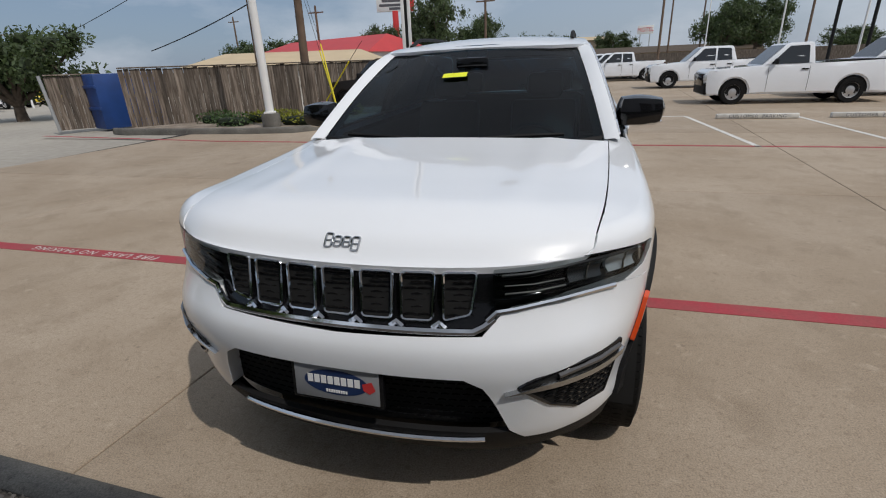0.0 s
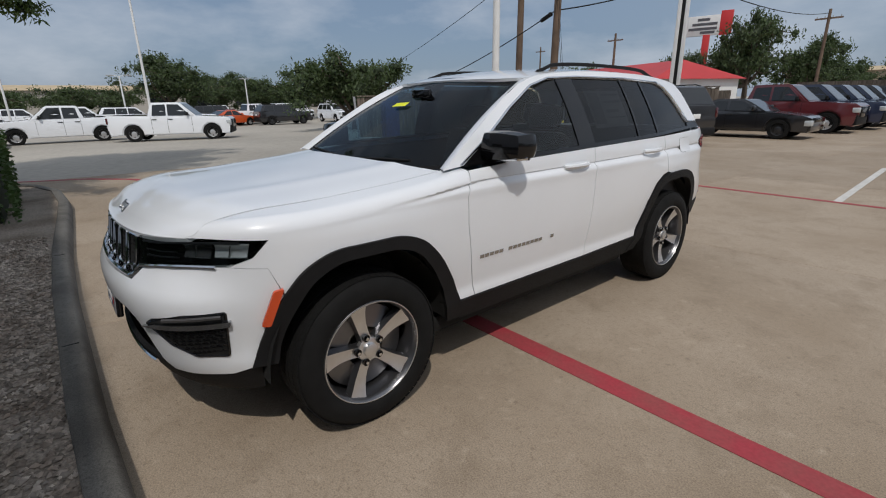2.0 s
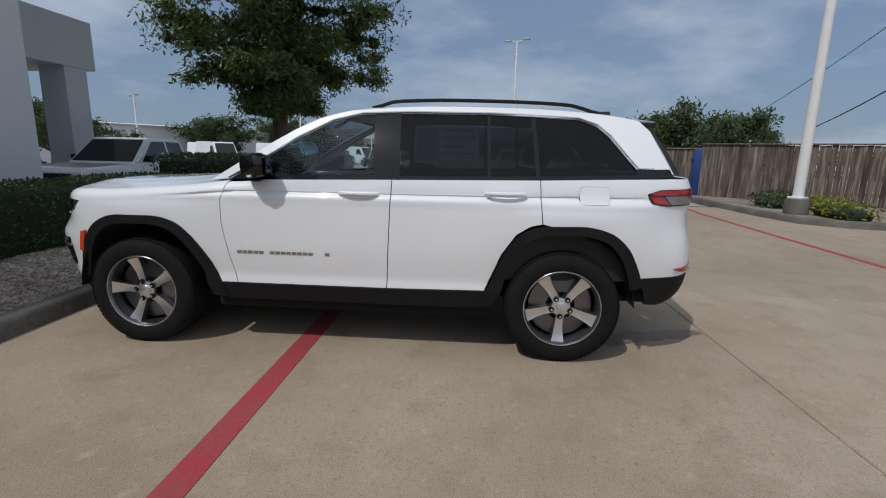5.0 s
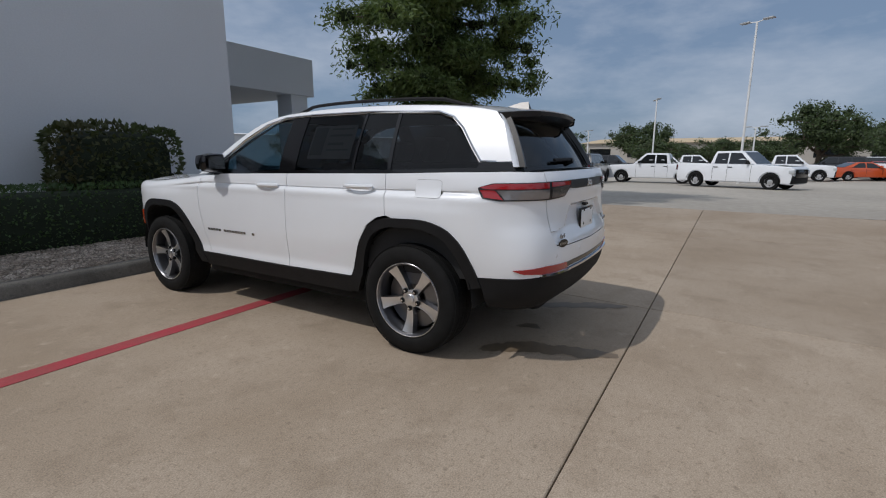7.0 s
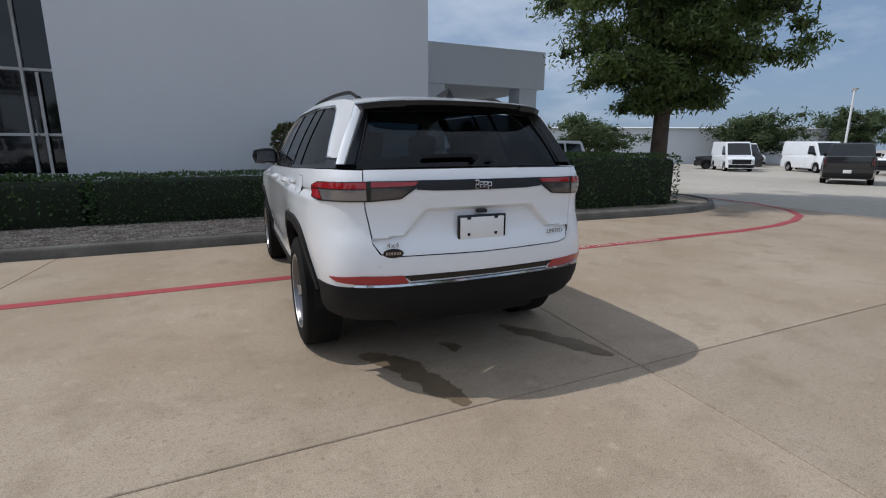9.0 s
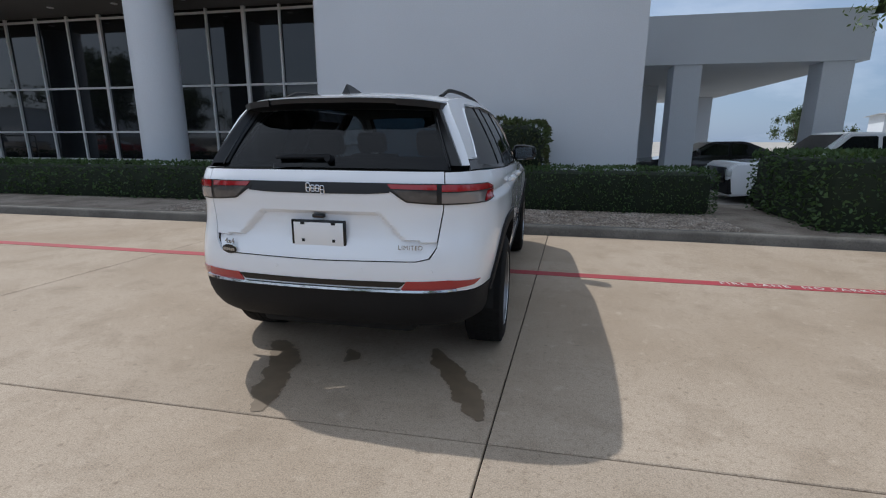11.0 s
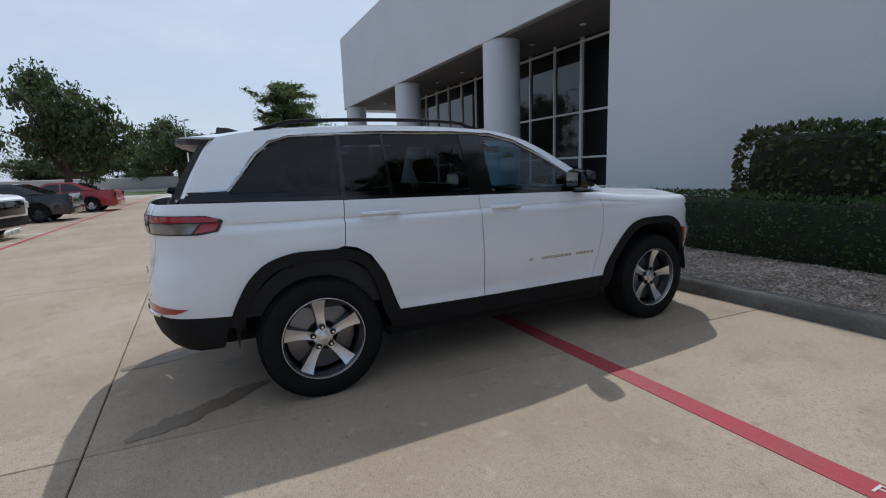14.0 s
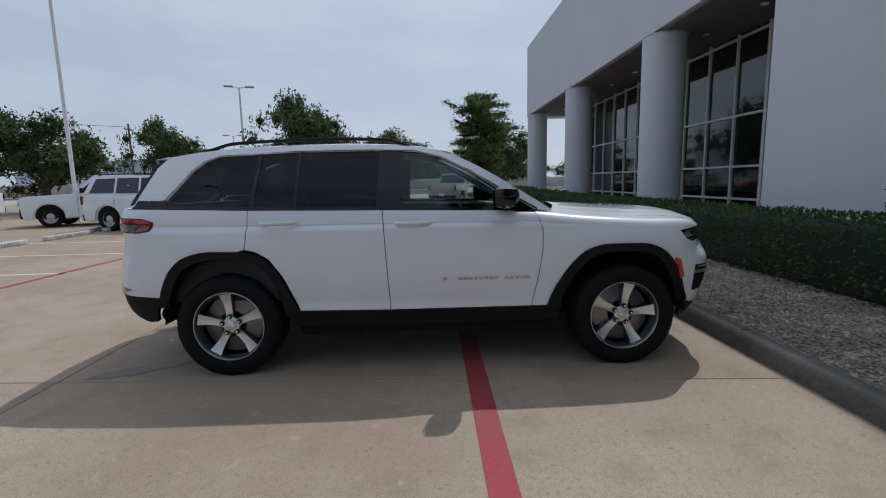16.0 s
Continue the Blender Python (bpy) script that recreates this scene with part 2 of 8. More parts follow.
    c = mix(vr.outputs[0], c, (0.06, 0.05, 0.045))
    l.new(c, b.inputs["Base Color"])
    bp, tb = n.new("ShaderNodeBump"), n.new("ShaderNodeTexNoise")
    tb.inputs["Scale"].default_value, tb.inputs["Detail"].default_value = 90, 6
    bp.inputs["Strength"].default_value, bp.inputs["Distance"].default_value = 0.40, 0.006
    l.new(co, tb.inputs["Vector"]), l.new(tb.outputs["Fac"], bp.inputs["Height"]), l.new(bp.outputs[0], b.inputs["Normal"])
    return m


CONCRETE = concrete("lot_concrete", (0.385, 0.313, 0.238), (0.308, 0.240, 0.172), 0.0)
KERB = concrete("kerb_concrete", (0.165, 0.155, 0.138), (0.095, 0.088, 0.078), 0.9)
FAR_GROUND = shade("far_lot_ground", (0.43, 0.395, 0.34), 0.9, vary=0.3, vscale=0.08, fine=0.1, fscale=5)
RED_PAINT = shade("worn_red_paint", (0.36, 0.035, 0.05), 0.7, second=(0.30, 0.06, 0.06), vscale=5, fine=0.12, fscale=60, bump=0.1)
WHITE_PAINT = shade("worn_white_paint", (0.66, 0.64, 0.60), 0.7, vary=0.25, vscale=7, fine=0.1, fscale=70)
DAMP = shade("damp_stain", (0.17, 0.125, 0.08), 0.5, vary=0.2, vscale=10)
STUCCO = shade("white_stucco", (0.63, 0.655, 0.69), 0.9, vary=0.05, vscale=0.5, fine=0.03, fscale=40, bump=0.25, bscale=45)
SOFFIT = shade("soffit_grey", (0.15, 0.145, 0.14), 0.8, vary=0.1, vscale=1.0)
MULLION = shade("white_mullion", (0.66, 0.66, 0.65), 0.5)
SHOP_GLASS = shade("dark_shop_glass", (0.008, 0.009, 0.010), 0.03, coat=0.3)
BARK = shade("bark", (0.10, 0.075, 0.055), 0.9, vary=0.4, vscale=6, bump=0.8, bscale=18)
def weathered(name, base, pale):
    """Old boards: each its own tone, with long upright streaks."""
    m = shade(name, base, 0.9, bump=0.4, bscale=40)
    n, l = m.node_tree.nodes, m.node_tree.links
    geo, mp, nz, rp, mx = n.new("ShaderNodeNewGeometry"), n.new("ShaderNodeMapping"), n.new("ShaderNodeTexNoise"), n.new("ShaderNodeValToRGB"), n.new("ShaderNodeMixRGB")
    mp.inputs["Scale"].default_value = (9, 9, 0.7)
    nz.inputs["Scale"].default_value, nz.inputs["Detail"].default_value = 2.0, 7
    rp.color_ramp.elements[0].position, rp.color_ramp.elements[1].position = 0.42, 0.72
    mx.inputs[1].default_value, mx.inputs[2].default_value = (*base, 1), (*pale, 1)
    oi, mr, mul = n.new("ShaderNodeObjectInfo"), n.new("ShaderNodeMapRange"), n.new("ShaderNodeMixRGB")
    mr.inputs[3].default_value, mr.inputs[4].default_value = 0.55, 1.45
    mul.blend_type, mul.inputs[0].default_value = "MULTIPLY", 1.0
    l.new(geo.outputs["Position"], mp.inputs[0]), l.new(mp.outputs[0], nz.inputs["Vector"]), l.new(nz.outputs["Fac"], rp.inputs[0]), l.new(rp.outputs[0], mx.inputs[0])
    l.new(oi.outputs["Random"], mr.inputs[0]), l.new(mx.outputs[0], mul.inputs[1]), l.new(mr.outputs[0], mul.inputs[2])
    l.new(mul.outputs[0], n["Principled BSDF"].inputs["Base Color"])
    return m


WOOD_FENCE = weathered("weathered_fence", (0.085, 0.065, 0.050), (0.24, 0.20, 0.165))
POLE_WOOD = shade("utility_pole_wood", (0.17, 0.115, 0.08), 0.9, vary=0.35, vscale=2, bump=0.4, bscale=30)
POLE_WHITE = shade("white_pole_paint", (0.78, 0.78, 0.77), 0.45, vary=0.06, vscale=3)
POLE_GREY = shade("galvanised_grey", (0.42, 0.43, 0.44), 0.5, 0.3, vary=0.1)

# ---- mesh helpers ----
def mesh_of(name, bm, material, smooth=35):
    me = bpy.data.meshes.new(name)
    bmesh.ops.recalc_face_normals(bm, faces=bm.faces) if smooth is not None and smooth < 0 else None
    bm.to_mesh(me)
    bm.free()
    if material:
        me.materials.append(material)
    if smooth:
        me.polygons.foreach_set("use_smooth", [True] * len(me.polygons))
        me.set_sharp_from_angle(angle=radians(abs(smooth)))
    return me


def part(name, bm, material, parent=None, label="", smooth=35):
    ob = new(name, mesh_of(name, bm, material, smooth))
    if parent:
        ob.parent = parent
    if label:
        tagged(ob, label)
    return ob


def thing(name, label, category, group="", m=None):
    ob = new(name)
    ob.empty_display_size = 0.2
    if m is not None:
        ob.matrix_world = m
    return tagged(ob, label, category, group)


def box(bm, lo, hi, bevel=0.0, m=None):
    c, s = [(a + b) / 2 for a, b in zip(lo, hi)], [b - a for a, b in zip(lo, hi)]
    r = bmesh.ops.create_cube(bm, size=1.0, matrix=(m or Matrix()) @ Matrix.LocRotScale(c, None, s))
    if bevel:
        es = list({e for v in r["verts"] for e in v.link_edges})
        bmesh.ops.bevel(bm, geom=es, offset=bevel, segments=2, affect="EDGES", profile=0.5)
    return bm


def rod(bm, a, b, r0, r1=None, seg=12):
    """A tapered round bar from a to b."""
    a, b = Vector(a), Vector(b)
    q = (b - a).to_track_quat("Z", "Y").to_matrix().to_4x4()
    bmesh.ops.create_cone(bm, cap_ends=True, segments=seg, radius1=r0, radius2=r0 if r1 is None else r1, depth=(b - a).length,
                          matrix=Matrix.Translation((a + b) / 2) @ q)
    return bm


def tube(bm, pts, r, seg=8, closed=False, flat=1.0):
    """A round bar along a line of points; flat squeezes it across."""
    pts = [Vector(p) for p in pts]
    n = len(pts)
    rings = []
    side = None
    for i, p in enumerate(pts):
        a, b = (pts[i - 1], pts[(i + 1) % n]) if closed else (pts[max(i - 1, 0)], pts[min(i + 1, n - 1)])
        t = (b - a).normalized()
        if side is None:
            side = t.orthogonal().normalized()
        side = (side - t * side.dot(t)).normalized()
        up = t.cross(side)
        rings.append([bm.verts.new(p + (side * math.cos(k) + up * math.sin(k) * flat) * r) for k in (2 * math.pi * j / seg for j in range(seg))])
    for i in range(n if closed else n - 1):
        a, b = rings[i], rings[(i + 1) % n]
        for j in range(seg):
            bm.faces.new((a[j], a[(j + 1) % seg], b[(j + 1) % seg], b[j]))
    if not closed:
        bm.faces.new(rings[0][::-1]), bm.faces.new(rings[-1])
    return bm


def lathe(bm, prof, seg=32, m=None):
    """A body turned about z from (radius, height) pairs."""
    m = m or Matrix()
    rings = [[bm.verts.new(m @ Vector((r * math.cos(2 * math.pi * k / seg), r * math.sin(2 * math.pi * k / seg), z))) for k in range(seg)] for r, z in prof]
    for a, b in zip(rings, rings[1:]):
        for k in range(seg):
            bm.faces.new((a[k], a[(k + 1) % seg], b[(k + 1) % seg], b[k]))
    return bm


def fillet(pts, r, seg=4):
    """A polygon with its corners rounded; r may be one radius or one for each corner."""
    out, n = [], len(pts)
    for i in range(n):
        p, a, b = (Vector(pts[k % n]).to_2d() for k in (i, i - 1, i + 1))
        ri = r[i] if isinstance(r, (list, tuple)) else r
        da, db = (a - p), (b - p)
        k = min(ri, da.length * 0.45, db.length * 0.45)
        if k < 1e-4:
            out.append((p.x, p.y))
            continue
        s, e = p + da.normalized() * k, p + db.normalized() * k
        for j in range(seg + 1):
            t = j / seg
            q = s * (1 - t) ** 2 + p * 2 * t * (1 - t) + e * t * t
            out.append((q.x, q.y))
    return out


def panel(poly, fn, step=0.06, lip=0.012, both=False, bm=None, stepv=None, cuts=()):
    """A sheet: the outline poly in (u, v), cut into a grid, laid on the surface fn(u, v), with its edge turned inwards by lip.
    both: joined with its mirror image across x = 0."""
    own = bmesh.new()
    f = own.faces.new([own.verts.new((u, v, 0)) for u, v in poly])
    stepv = stepv or step
    us, vs = [p[0] for p in poly], [p[1] for p in poly]
    for k in range(math.floor(min(us) / step) + 1, math.ceil(max(us) / step)):
        bmesh.ops.bisect_plane(own, geom=own.verts[:] + own.edges[:] + own.faces[:], plane_co=(k * step, 0, 0), plane_no=(1, 0, 0), dist=1e-6)
    for k in range(math.floor(min(vs) / stepv) + 1, math.ceil(max(vs) / stepv)):
        bmesh.ops.bisect_plane(own, geom=own.verts[:] + own.edges[:] + own.faces[:], plane_co=(0, k * stepv, 0), plane_no=(0, 1, 0), dist=1e-6)
    for v in cuts:
        bmesh.ops.bisect_plane(own, geom=own.verts[:] + own.edges[:] + own.faces[:], plane_co=(0, v, 0), plane_no=(0, 1, 0), dist=1e-6)
    bmesh.ops.remove_doubles(own, verts=own.verts, dist=1e-5)
    for v in own.verts:
        v.co = fn(v.co.x, v.co.y)
    if both:
        bmesh.ops.mirror(own, geom=own.verts[:] + own.edges[:] + own.faces[:], axis="X", merge_dist=1e-4)
    bmesh.ops.recalc_face_normals(own, faces=own.faces)
    # outwards: away from the middle of the car or, for small sheets, as the surface says
    mid = sum((f.calc_center_median() * f.calc_area() for f in own.faces), Vector()) / max(1e-9, sum(f.calc_area() for f in own.faces))
    score = sum(f.normal.dot(f.calc_center_median() - Vector((0, 0.1, 0.85))) * f.calc_area() for f in own.faces)
    if score < 0:
        bmesh.ops.reverse_faces(own, faces=own.faces)
    if lip:
        own.normal_update()
        edges = [e for e in own.edges if e.is_boundary]
        nor = {v: v.normal.copy() for e in edges for v in e.verts}
        back = {}
        made = bmesh.ops.extrude_edge_only(own, edges=edges)["geom"]
        new_v = [g for g in made if isinstance(g, bmesh.types.BMVert)]
        for v in new_v:
            src = min((e.other_vert(v) for e in v.link_edges if e.other_vert(v) in nor), key=lambda o: (o.co - v.co).length)
            back[v] = nor[src]
        for v, k in back.items():
            v.co -= k * lip
    if bm is None:
        return own
    me = bpy.data.meshes.new("tmp")
    own.to_mesh(me), own.free()
    bm.from_mesh(me)
    bpy.data.meshes.remove(me)
    return bm


def keys(pairs):
    """A smooth curve through a few (x, y) pairs."""
    xs, ys = np.array([p[0] for p in pairs], float), np.array([p[1] for p in pairs], float)
    m = np.gradient(ys, xs)

    def at(x):
        x = min(max(x, xs[0]), xs[-1])
        i = min(max(int(np.searchsorted(xs, x)) - 1, 0), len(xs) - 2)
        h = xs[i + 1] - xs[i]
        t = (x - xs[i]) / h
        return float((2 * t**3 - 3 * t**2 + 1) * ys[i] + (t**3 - 2 * t**2 + t) * h * m[i] + (-2 * t**3 + 3 * t**2) * ys[i + 1] + (t**3 - t**2) * h * m[i + 1])
    return at


def ease(x, a, b):
    t = min(max((x - a) / (b - a), 0.0), 1.0)
    return t * t * (3 - 2 * t)


def writing(text, size, material, m, parent, name="lettering", extrude=0.001, spacing=1.0, align="CENTER"):
    """Letters of the built-in font as a mesh of their own."""
    cu = bpy.data.curves.new(name, "FONT")
    cu.body, cu.size, cu.extrude, cu.space_character, cu.align_x, cu.align_y = text, size, extrude, spacing, align, "CENTER"
    tmp = new(name, cu)
    bpy.context.view_layer.update()
    me = bpy.data.meshes.new_from_object(tmp.evaluated_get(bpy.context.evaluated_depsgraph_get()))
    bpy.data.objects.remove(tmp), bpy.data.curves.remove(cu)
    me.materials.clear(), me.materials.append(material)
    ob = new(name, me)
    if parent:
        ob.parent = parent
    ob.matrix_local = m
    return ob

# ---- the white SUV in the middle ----
main_suv = thing("suv", "white four-door SUV with black wheel-arch cladding, parked on concrete", "car", m=pose(-0.046, 0.034, 0))
PLAN = [(0, -2.405), (0.28, -2.39), (0.52, -2.343), (0.71, -2.247), (0.85, -2.085), (0.928, -1.86), (0.955, -1.48), (0.958, -0.8), (0.962, 0.3), (0.962, 1.3),
        (0.948, 1.75), (0.912, 2.08), (0.822, 2.30), (0.615, 2.408), (0.30, 2.44), (0, 2.448)]


def spline(pts, per=24):
    """Points along a smooth line through pts."""
    p = [Vector((2 * pts[0][0] - pts[1][0], pts[1][1], 0)) if pts[0][0] == 0 else Vector((*pts[0], 0))] + [Vector((*q, 0)) for q in pts] + \
        [Vector((2 * pts[-1][0] - pts[-2][0], pts[-2][1], 0)) if pts[-1][0] == 0 else Vector((*pts[-1], 0))]
    out = []
    for i in range(1, len(p) - 2):
        for k in range(per):
            t = k / per
            out.append(0.5 * (2 * p[i] + (p[i + 1] - p[i - 1]) * t + (2 * p[i - 1] - 5 * p[i] + 4 * p[i + 1] - p[i + 2]) * t * t
                              + (3 * p[i] - p[i - 1] - 3 * p[i + 1] + p[i + 2]) * t**3))
    return out + [p[-2]]


line = spline(PLAN)
SX, SY = np.array([q.x for q in line]), np.array([q.y for q in line])
SS = np.concatenate([[0], np.cumsum(np.hypot(np.diff(SX), np.diff(SY)))])
TX, TY = np.gradient(SX, SS), np.gradient(SY, SS)
S_END = float(SS[-1])
HALF = len(SX) // 2


def at_y(y):
    """How far along the outline, from the middle of the nose, the side stands at y."""
    return float(np.interp(y, SY, SS))


def nose_x(x):
    return float(np.interp(x, SX[:HALF], SS[:HALF]))


def tail_x(x):
    return float(np.interp(-x, -SX[HALF:], SS[HALF:]))


side_in = keys([(0.28, 0.085), (0.40, 0.05), (0.47, 0.03), (0.53, 0.034), (0.60, 0.024), (0.72, 0.008), (0.88, 0.0), (1.04, 0.001), (1.095, 0.002), (1.118, 0.017),
                (1.16, 0.022), (1.26, 0.045), (1.34, 0.08)])
nose_in = keys([(0.28, 0.18), (0.34, 0.115), (0.42, 0.072), (0.50, 0.045), (0.60, 0.016), (0.68, 0.0), (0.76, 0.008), (0.80, 0.030), (0.86, 0.060), (0.99, 0.075), (1.06, 0.085)])
tail_in = keys([(0.36, 0.16), (0.42, 0.085), (0.50, 0.035), (0.60, 0.012), (0.66, 0.002), (0.74, 0.0), (0.84, 0.012), (0.95, 0.036), (1.05, 0.043), (1.14, 0.036), (1.20, 0.042), (1.27, 0.07), (1.34, 0.1)])
crest = keys([(-2.40, 1.015), (-2.25, 1.045), (-2.03, 1.078), (-1.5, 1.118), (-1.1, 1.15), (-0.8, 1.185), (-0.6, 1.20)])
ROUND = 0.075


def shell(s, v, off=0.0):
    """The car's skin on its left side: s along the outline from nose to tail, v up the side and, past the fender's crest, inwards."""
    x, y, tx, ty = (float(np.interp(s, SS, a)) for a in (SX, SY, TX, TY))
    k = math.hypot(tx, ty)
    nx, ny = ty / k, -tx / k
    zc = crest(y) if y < -0.55 else 9.0
    top = zc - ROUND
    z = min(v, top)
    wf, wr = ease(-y, 1.90, 2.28), ease(y, 1.95, 2.32)
    d = side_in(z) * (1 - wf - wr) + nose_in(z) * wf + tail_in(z) * wr
    # a sharp crease runs along the shoulder
    vc = 1.121 + 0.085 * min(0.0, y + 0.75) + 0.012 * ease(y, 0.5, 1.9)
    d += 0.0085 * ease(v, vc - 0.030, vc - 0.003) * (1 - ease(v, vc - 0.002, vc + 0.004)) * ease(y, -1.45, -0.95) * (1 - ease(y, 1.8, 2.05))
    # the skin swells over the wheels
    for yw in (-1.482, 1.482):
        d -= 0.020 * math.exp(-((y - yw) / 0.50) ** 2) * ease(z, 0.5, 0.9) * (1 - ease(z, 0.98, 1.12)) * (1 - wf - wr)
    up, out = 0.0, off
    if v > top:
        a = min((v - top) / ROUND, math.pi / 2)
        d += ROUND * (1 - math.cos(a))
        z = top + ROUND * math.sin(a)
        out, up = off * math.cos(a), off * math.sin(a)
        more = v - top - ROUND * math.pi / 2
        if more > 0:
            d += more
            z += 0.16 * more * (1 - more)
    yy = y - ny * (d - out)
    lift = ease(-yy, 1.6, 2.3) * ease(z, 0.44, 0.60)
    return Vector((max(x - nx * (d - out), 0.0) if s > 0.001 and s < S_END - 0.001 else 0.0, yy + 0.008 * lift, z + up + 0.036 * lift))


def v_shut(y, strip):
    """v of the seam between fender and bonnet."""
    return crest(y) - ROUND + ROUND * math.pi / 2 + strip


def mirrored(bm):
    out = bm.copy()
    for v in out.verts:
        v.co.x = -v.co.x
    bmesh.ops.reverse_faces(out, faces=out.faces)
    return out


def pair(name, bm, material, parent=main_suv, label="", smooth=35):
    """The same part on both sides; parent may be a pair itself."""
    other = mirrored(bm)
    pl, pr = parent if isinstance(parent, tuple) else (parent, parent)
    return part(name, bm, material, pl, label, smooth), part(name, other, material, pr, label, smooth)


def on_side(poly, off=0.0, r=0.0, step=0.06, lip=0.012, seg=4, stepv=None, cuts=()):
    """A sheet on the side, its outline in (y, z)."""
    return panel([(at_y(y), z) for y, z in fillet(poly, r, seg)], lambda u, v: shell(u, v, off), step, lip, stepv=stepv, cuts=cuts)


def on_skin(poly, off=0.0, r=0.0, step=0.06, lip=0.012, both=False, seg=4):
    """A sheet with its outline in (s, v)."""
    return panel(fillet(poly, r, seg), lambda u, v: shell(u, v, off), step, lip, both)


ARCH_F = [(-0.872, 0.36), (-0.935, 0.56), (-1.06, 0.77), (-1.17, 0.885), (-1.30, 0.930), (-1.65, 0.930), (-1.785, 0.86), (-1.900, 0.71), (-1.985, 0.54), (-2.015, 0.466)]
ARCH_R = [(0.90, 0.36), (0.985, 0.50), (1.085, 0.755), (1.17, 0.875), (1.30, 0.935), (1.63, 0.942), (1.785, 0.895), (1.89, 0.795), (1.965, 0.65), (2.012, 0.535)]
BELT = keys([(-0.9, 1.195), (0.3, 1.218), (1.3, 1.235), (2.2, 1.262)])
# doors, fenders, quarters
fd = [(-0.808, 1.192), (-0.854, 1.05), (-0.854, 0.90), (-0.818, 0.66), (-0.778, 0.472), (0.280, 0.472), (0.300, 0.85), (0.318, 1.216)]
rd = [(0.324, 1.216), (0.306, 0.85), (0.286, 0.472), (0.955, 0.482), (1.06, 0.745), (1.15, 0.88), (1.24, 0.938), (1.315, 0.955), (1.300, 1.10), (1.292, 1.234)]
front_door = pair("front_door", on_side(fd, stepv=0.0185, cuts=[1.103, 1.111, 1.1175, 1.120, 1.1235, 1.127]), WHITE)
rear_door = pair("rear_door", on_side(rd, stepv=0.0185, cuts=[1.103, 1.111, 1.1175, 1.120, 1.1235, 1.127, 1.130]), WHITE)
seam_x = keys([(-2.205, 0.737), (-2.12, 0.752), (-2.03, 0.765), (-1.8, 0.783), (-1.5, 0.799), (-1.1, 0.812), (-0.93, 0.814)])


def seam_v(y):
    """v at which the skin, seen from above, comes in to the seam."""
    lo, hi = 0.90, 1.45
    for _ in range(30):
        m_ = (lo + hi) / 2
        lo, hi = (m_, hi) if shell(at_y(y), m_).x > seam_x(y) else (lo, m_)
    return lo


SEAM = [(-2.205, 1.000)] + [(y, max(1.0 + 0.2 * (y + 2.205), seam_v(y))) for y in (-2.19, -2.165, -2.13, -2.08, -2.03, -1.95, -1.87, -1.75, -1.6, -1.4, -1.2, -1.05, -0.93)]
fender = [(-0.815, 1.190), (-0.860, 1.05), (-0.860, 0.90), (-0.824, 0.66), (-0.784, 0.472), (-0.905, 0.472), (-0.935, 0.56), (-1.06, 0.77), (-1.17, 0.885), (-1.30, 0.927), (-1.65, 0.927), (-1.785, 0.86), (-1.86, 0.76),
          (-1.915, 0.8905), (-2.055, 0.8945), (-1.965, 0.933), (-1.900, 1.006), (-2.10, 1.006), (-2.199, 1.002)] + [(y, v - 0.002) for y, v in SEAM[1:]] + [(-0.875, v_shut(-0.875, 0.10)), (-0.82, v_shut(-0.82, 0.03))]
pair("front_fender", on_side(fender, stepv=0.0185, cuts=[1.03 + 0.006 * k for k in range(17)]), WHITE)
quarter = [(at_y(1.298), 1.234), (at_y(1.306), 1.10), (at_y(1.321), 0.957), (at_y(1.40), 0.936), (at_y(1.63), 0.938), (at_y(1.785), 0.892), (at_y(1.89), 0.79), (at_y(1.965), 0.65), (at_y(1.995), 0.60),
           (tail_x(0.60), 0.625), (S_END, 0.625), (S_END, 0.775), (tail_x(0.55), 0.785), (tail_x(0.625), 0.80), (tail_x(0.665), 0.86), (tail_x(0.705), 1.05), (tail_x(0.715), 1.255), (at_y(2.17), 1.258), (at_y(1.8), 1.250)]
part("rear_quarter", panel(quarter, shell, 0.06, 0.012, True, stepv=0.0185, cuts=[1.112, 1.119, 1.125, 1.1285, 1.132, 1.136]), WHITE, main_suv)


def gate(u, v):
    """The tailgate's skin, hollowed round the plate."""
    p = shell(u, v)
    half = 0.34 + (1.030 - v) * 1.0 + 0.5 * ease(0.896 - v, 0.0, 0.02)
    deep = (1 - ease(abs(p.x), half - 0.012, half + 0.022)) * ease(1.044 - v, 0.0, 0.022) * (1 - ease(1.03 - v, 0.12, 0.25))
    p.y -= 0.032 * deep
    return p


tg = [(S_END, 0.782), (tail_x(0.55), 0.791), (tail_x(0.618), 0.806), (tail_x(0.658), 0.862), (tail_x(0.698), 1.05), (tail_x(0.708), 1.258), (S_END, 1.262)]
tailgate = part("tailgate", panel(tg, gate, 0.014, 0.012, True, stepv=0.011), WHITE, main_suv)
# front bumper and its lower black lip
FOG = [(nose_x(0.555), 0.628), (nose_x(0.655), 0.552), (nose_x(0.75), 0.515), (at_y(-2.10), 0.518), (at_y(-2.085), 0.708), (nose_x(0.74), 0.690), (nose_x(0.60), 0.655)]


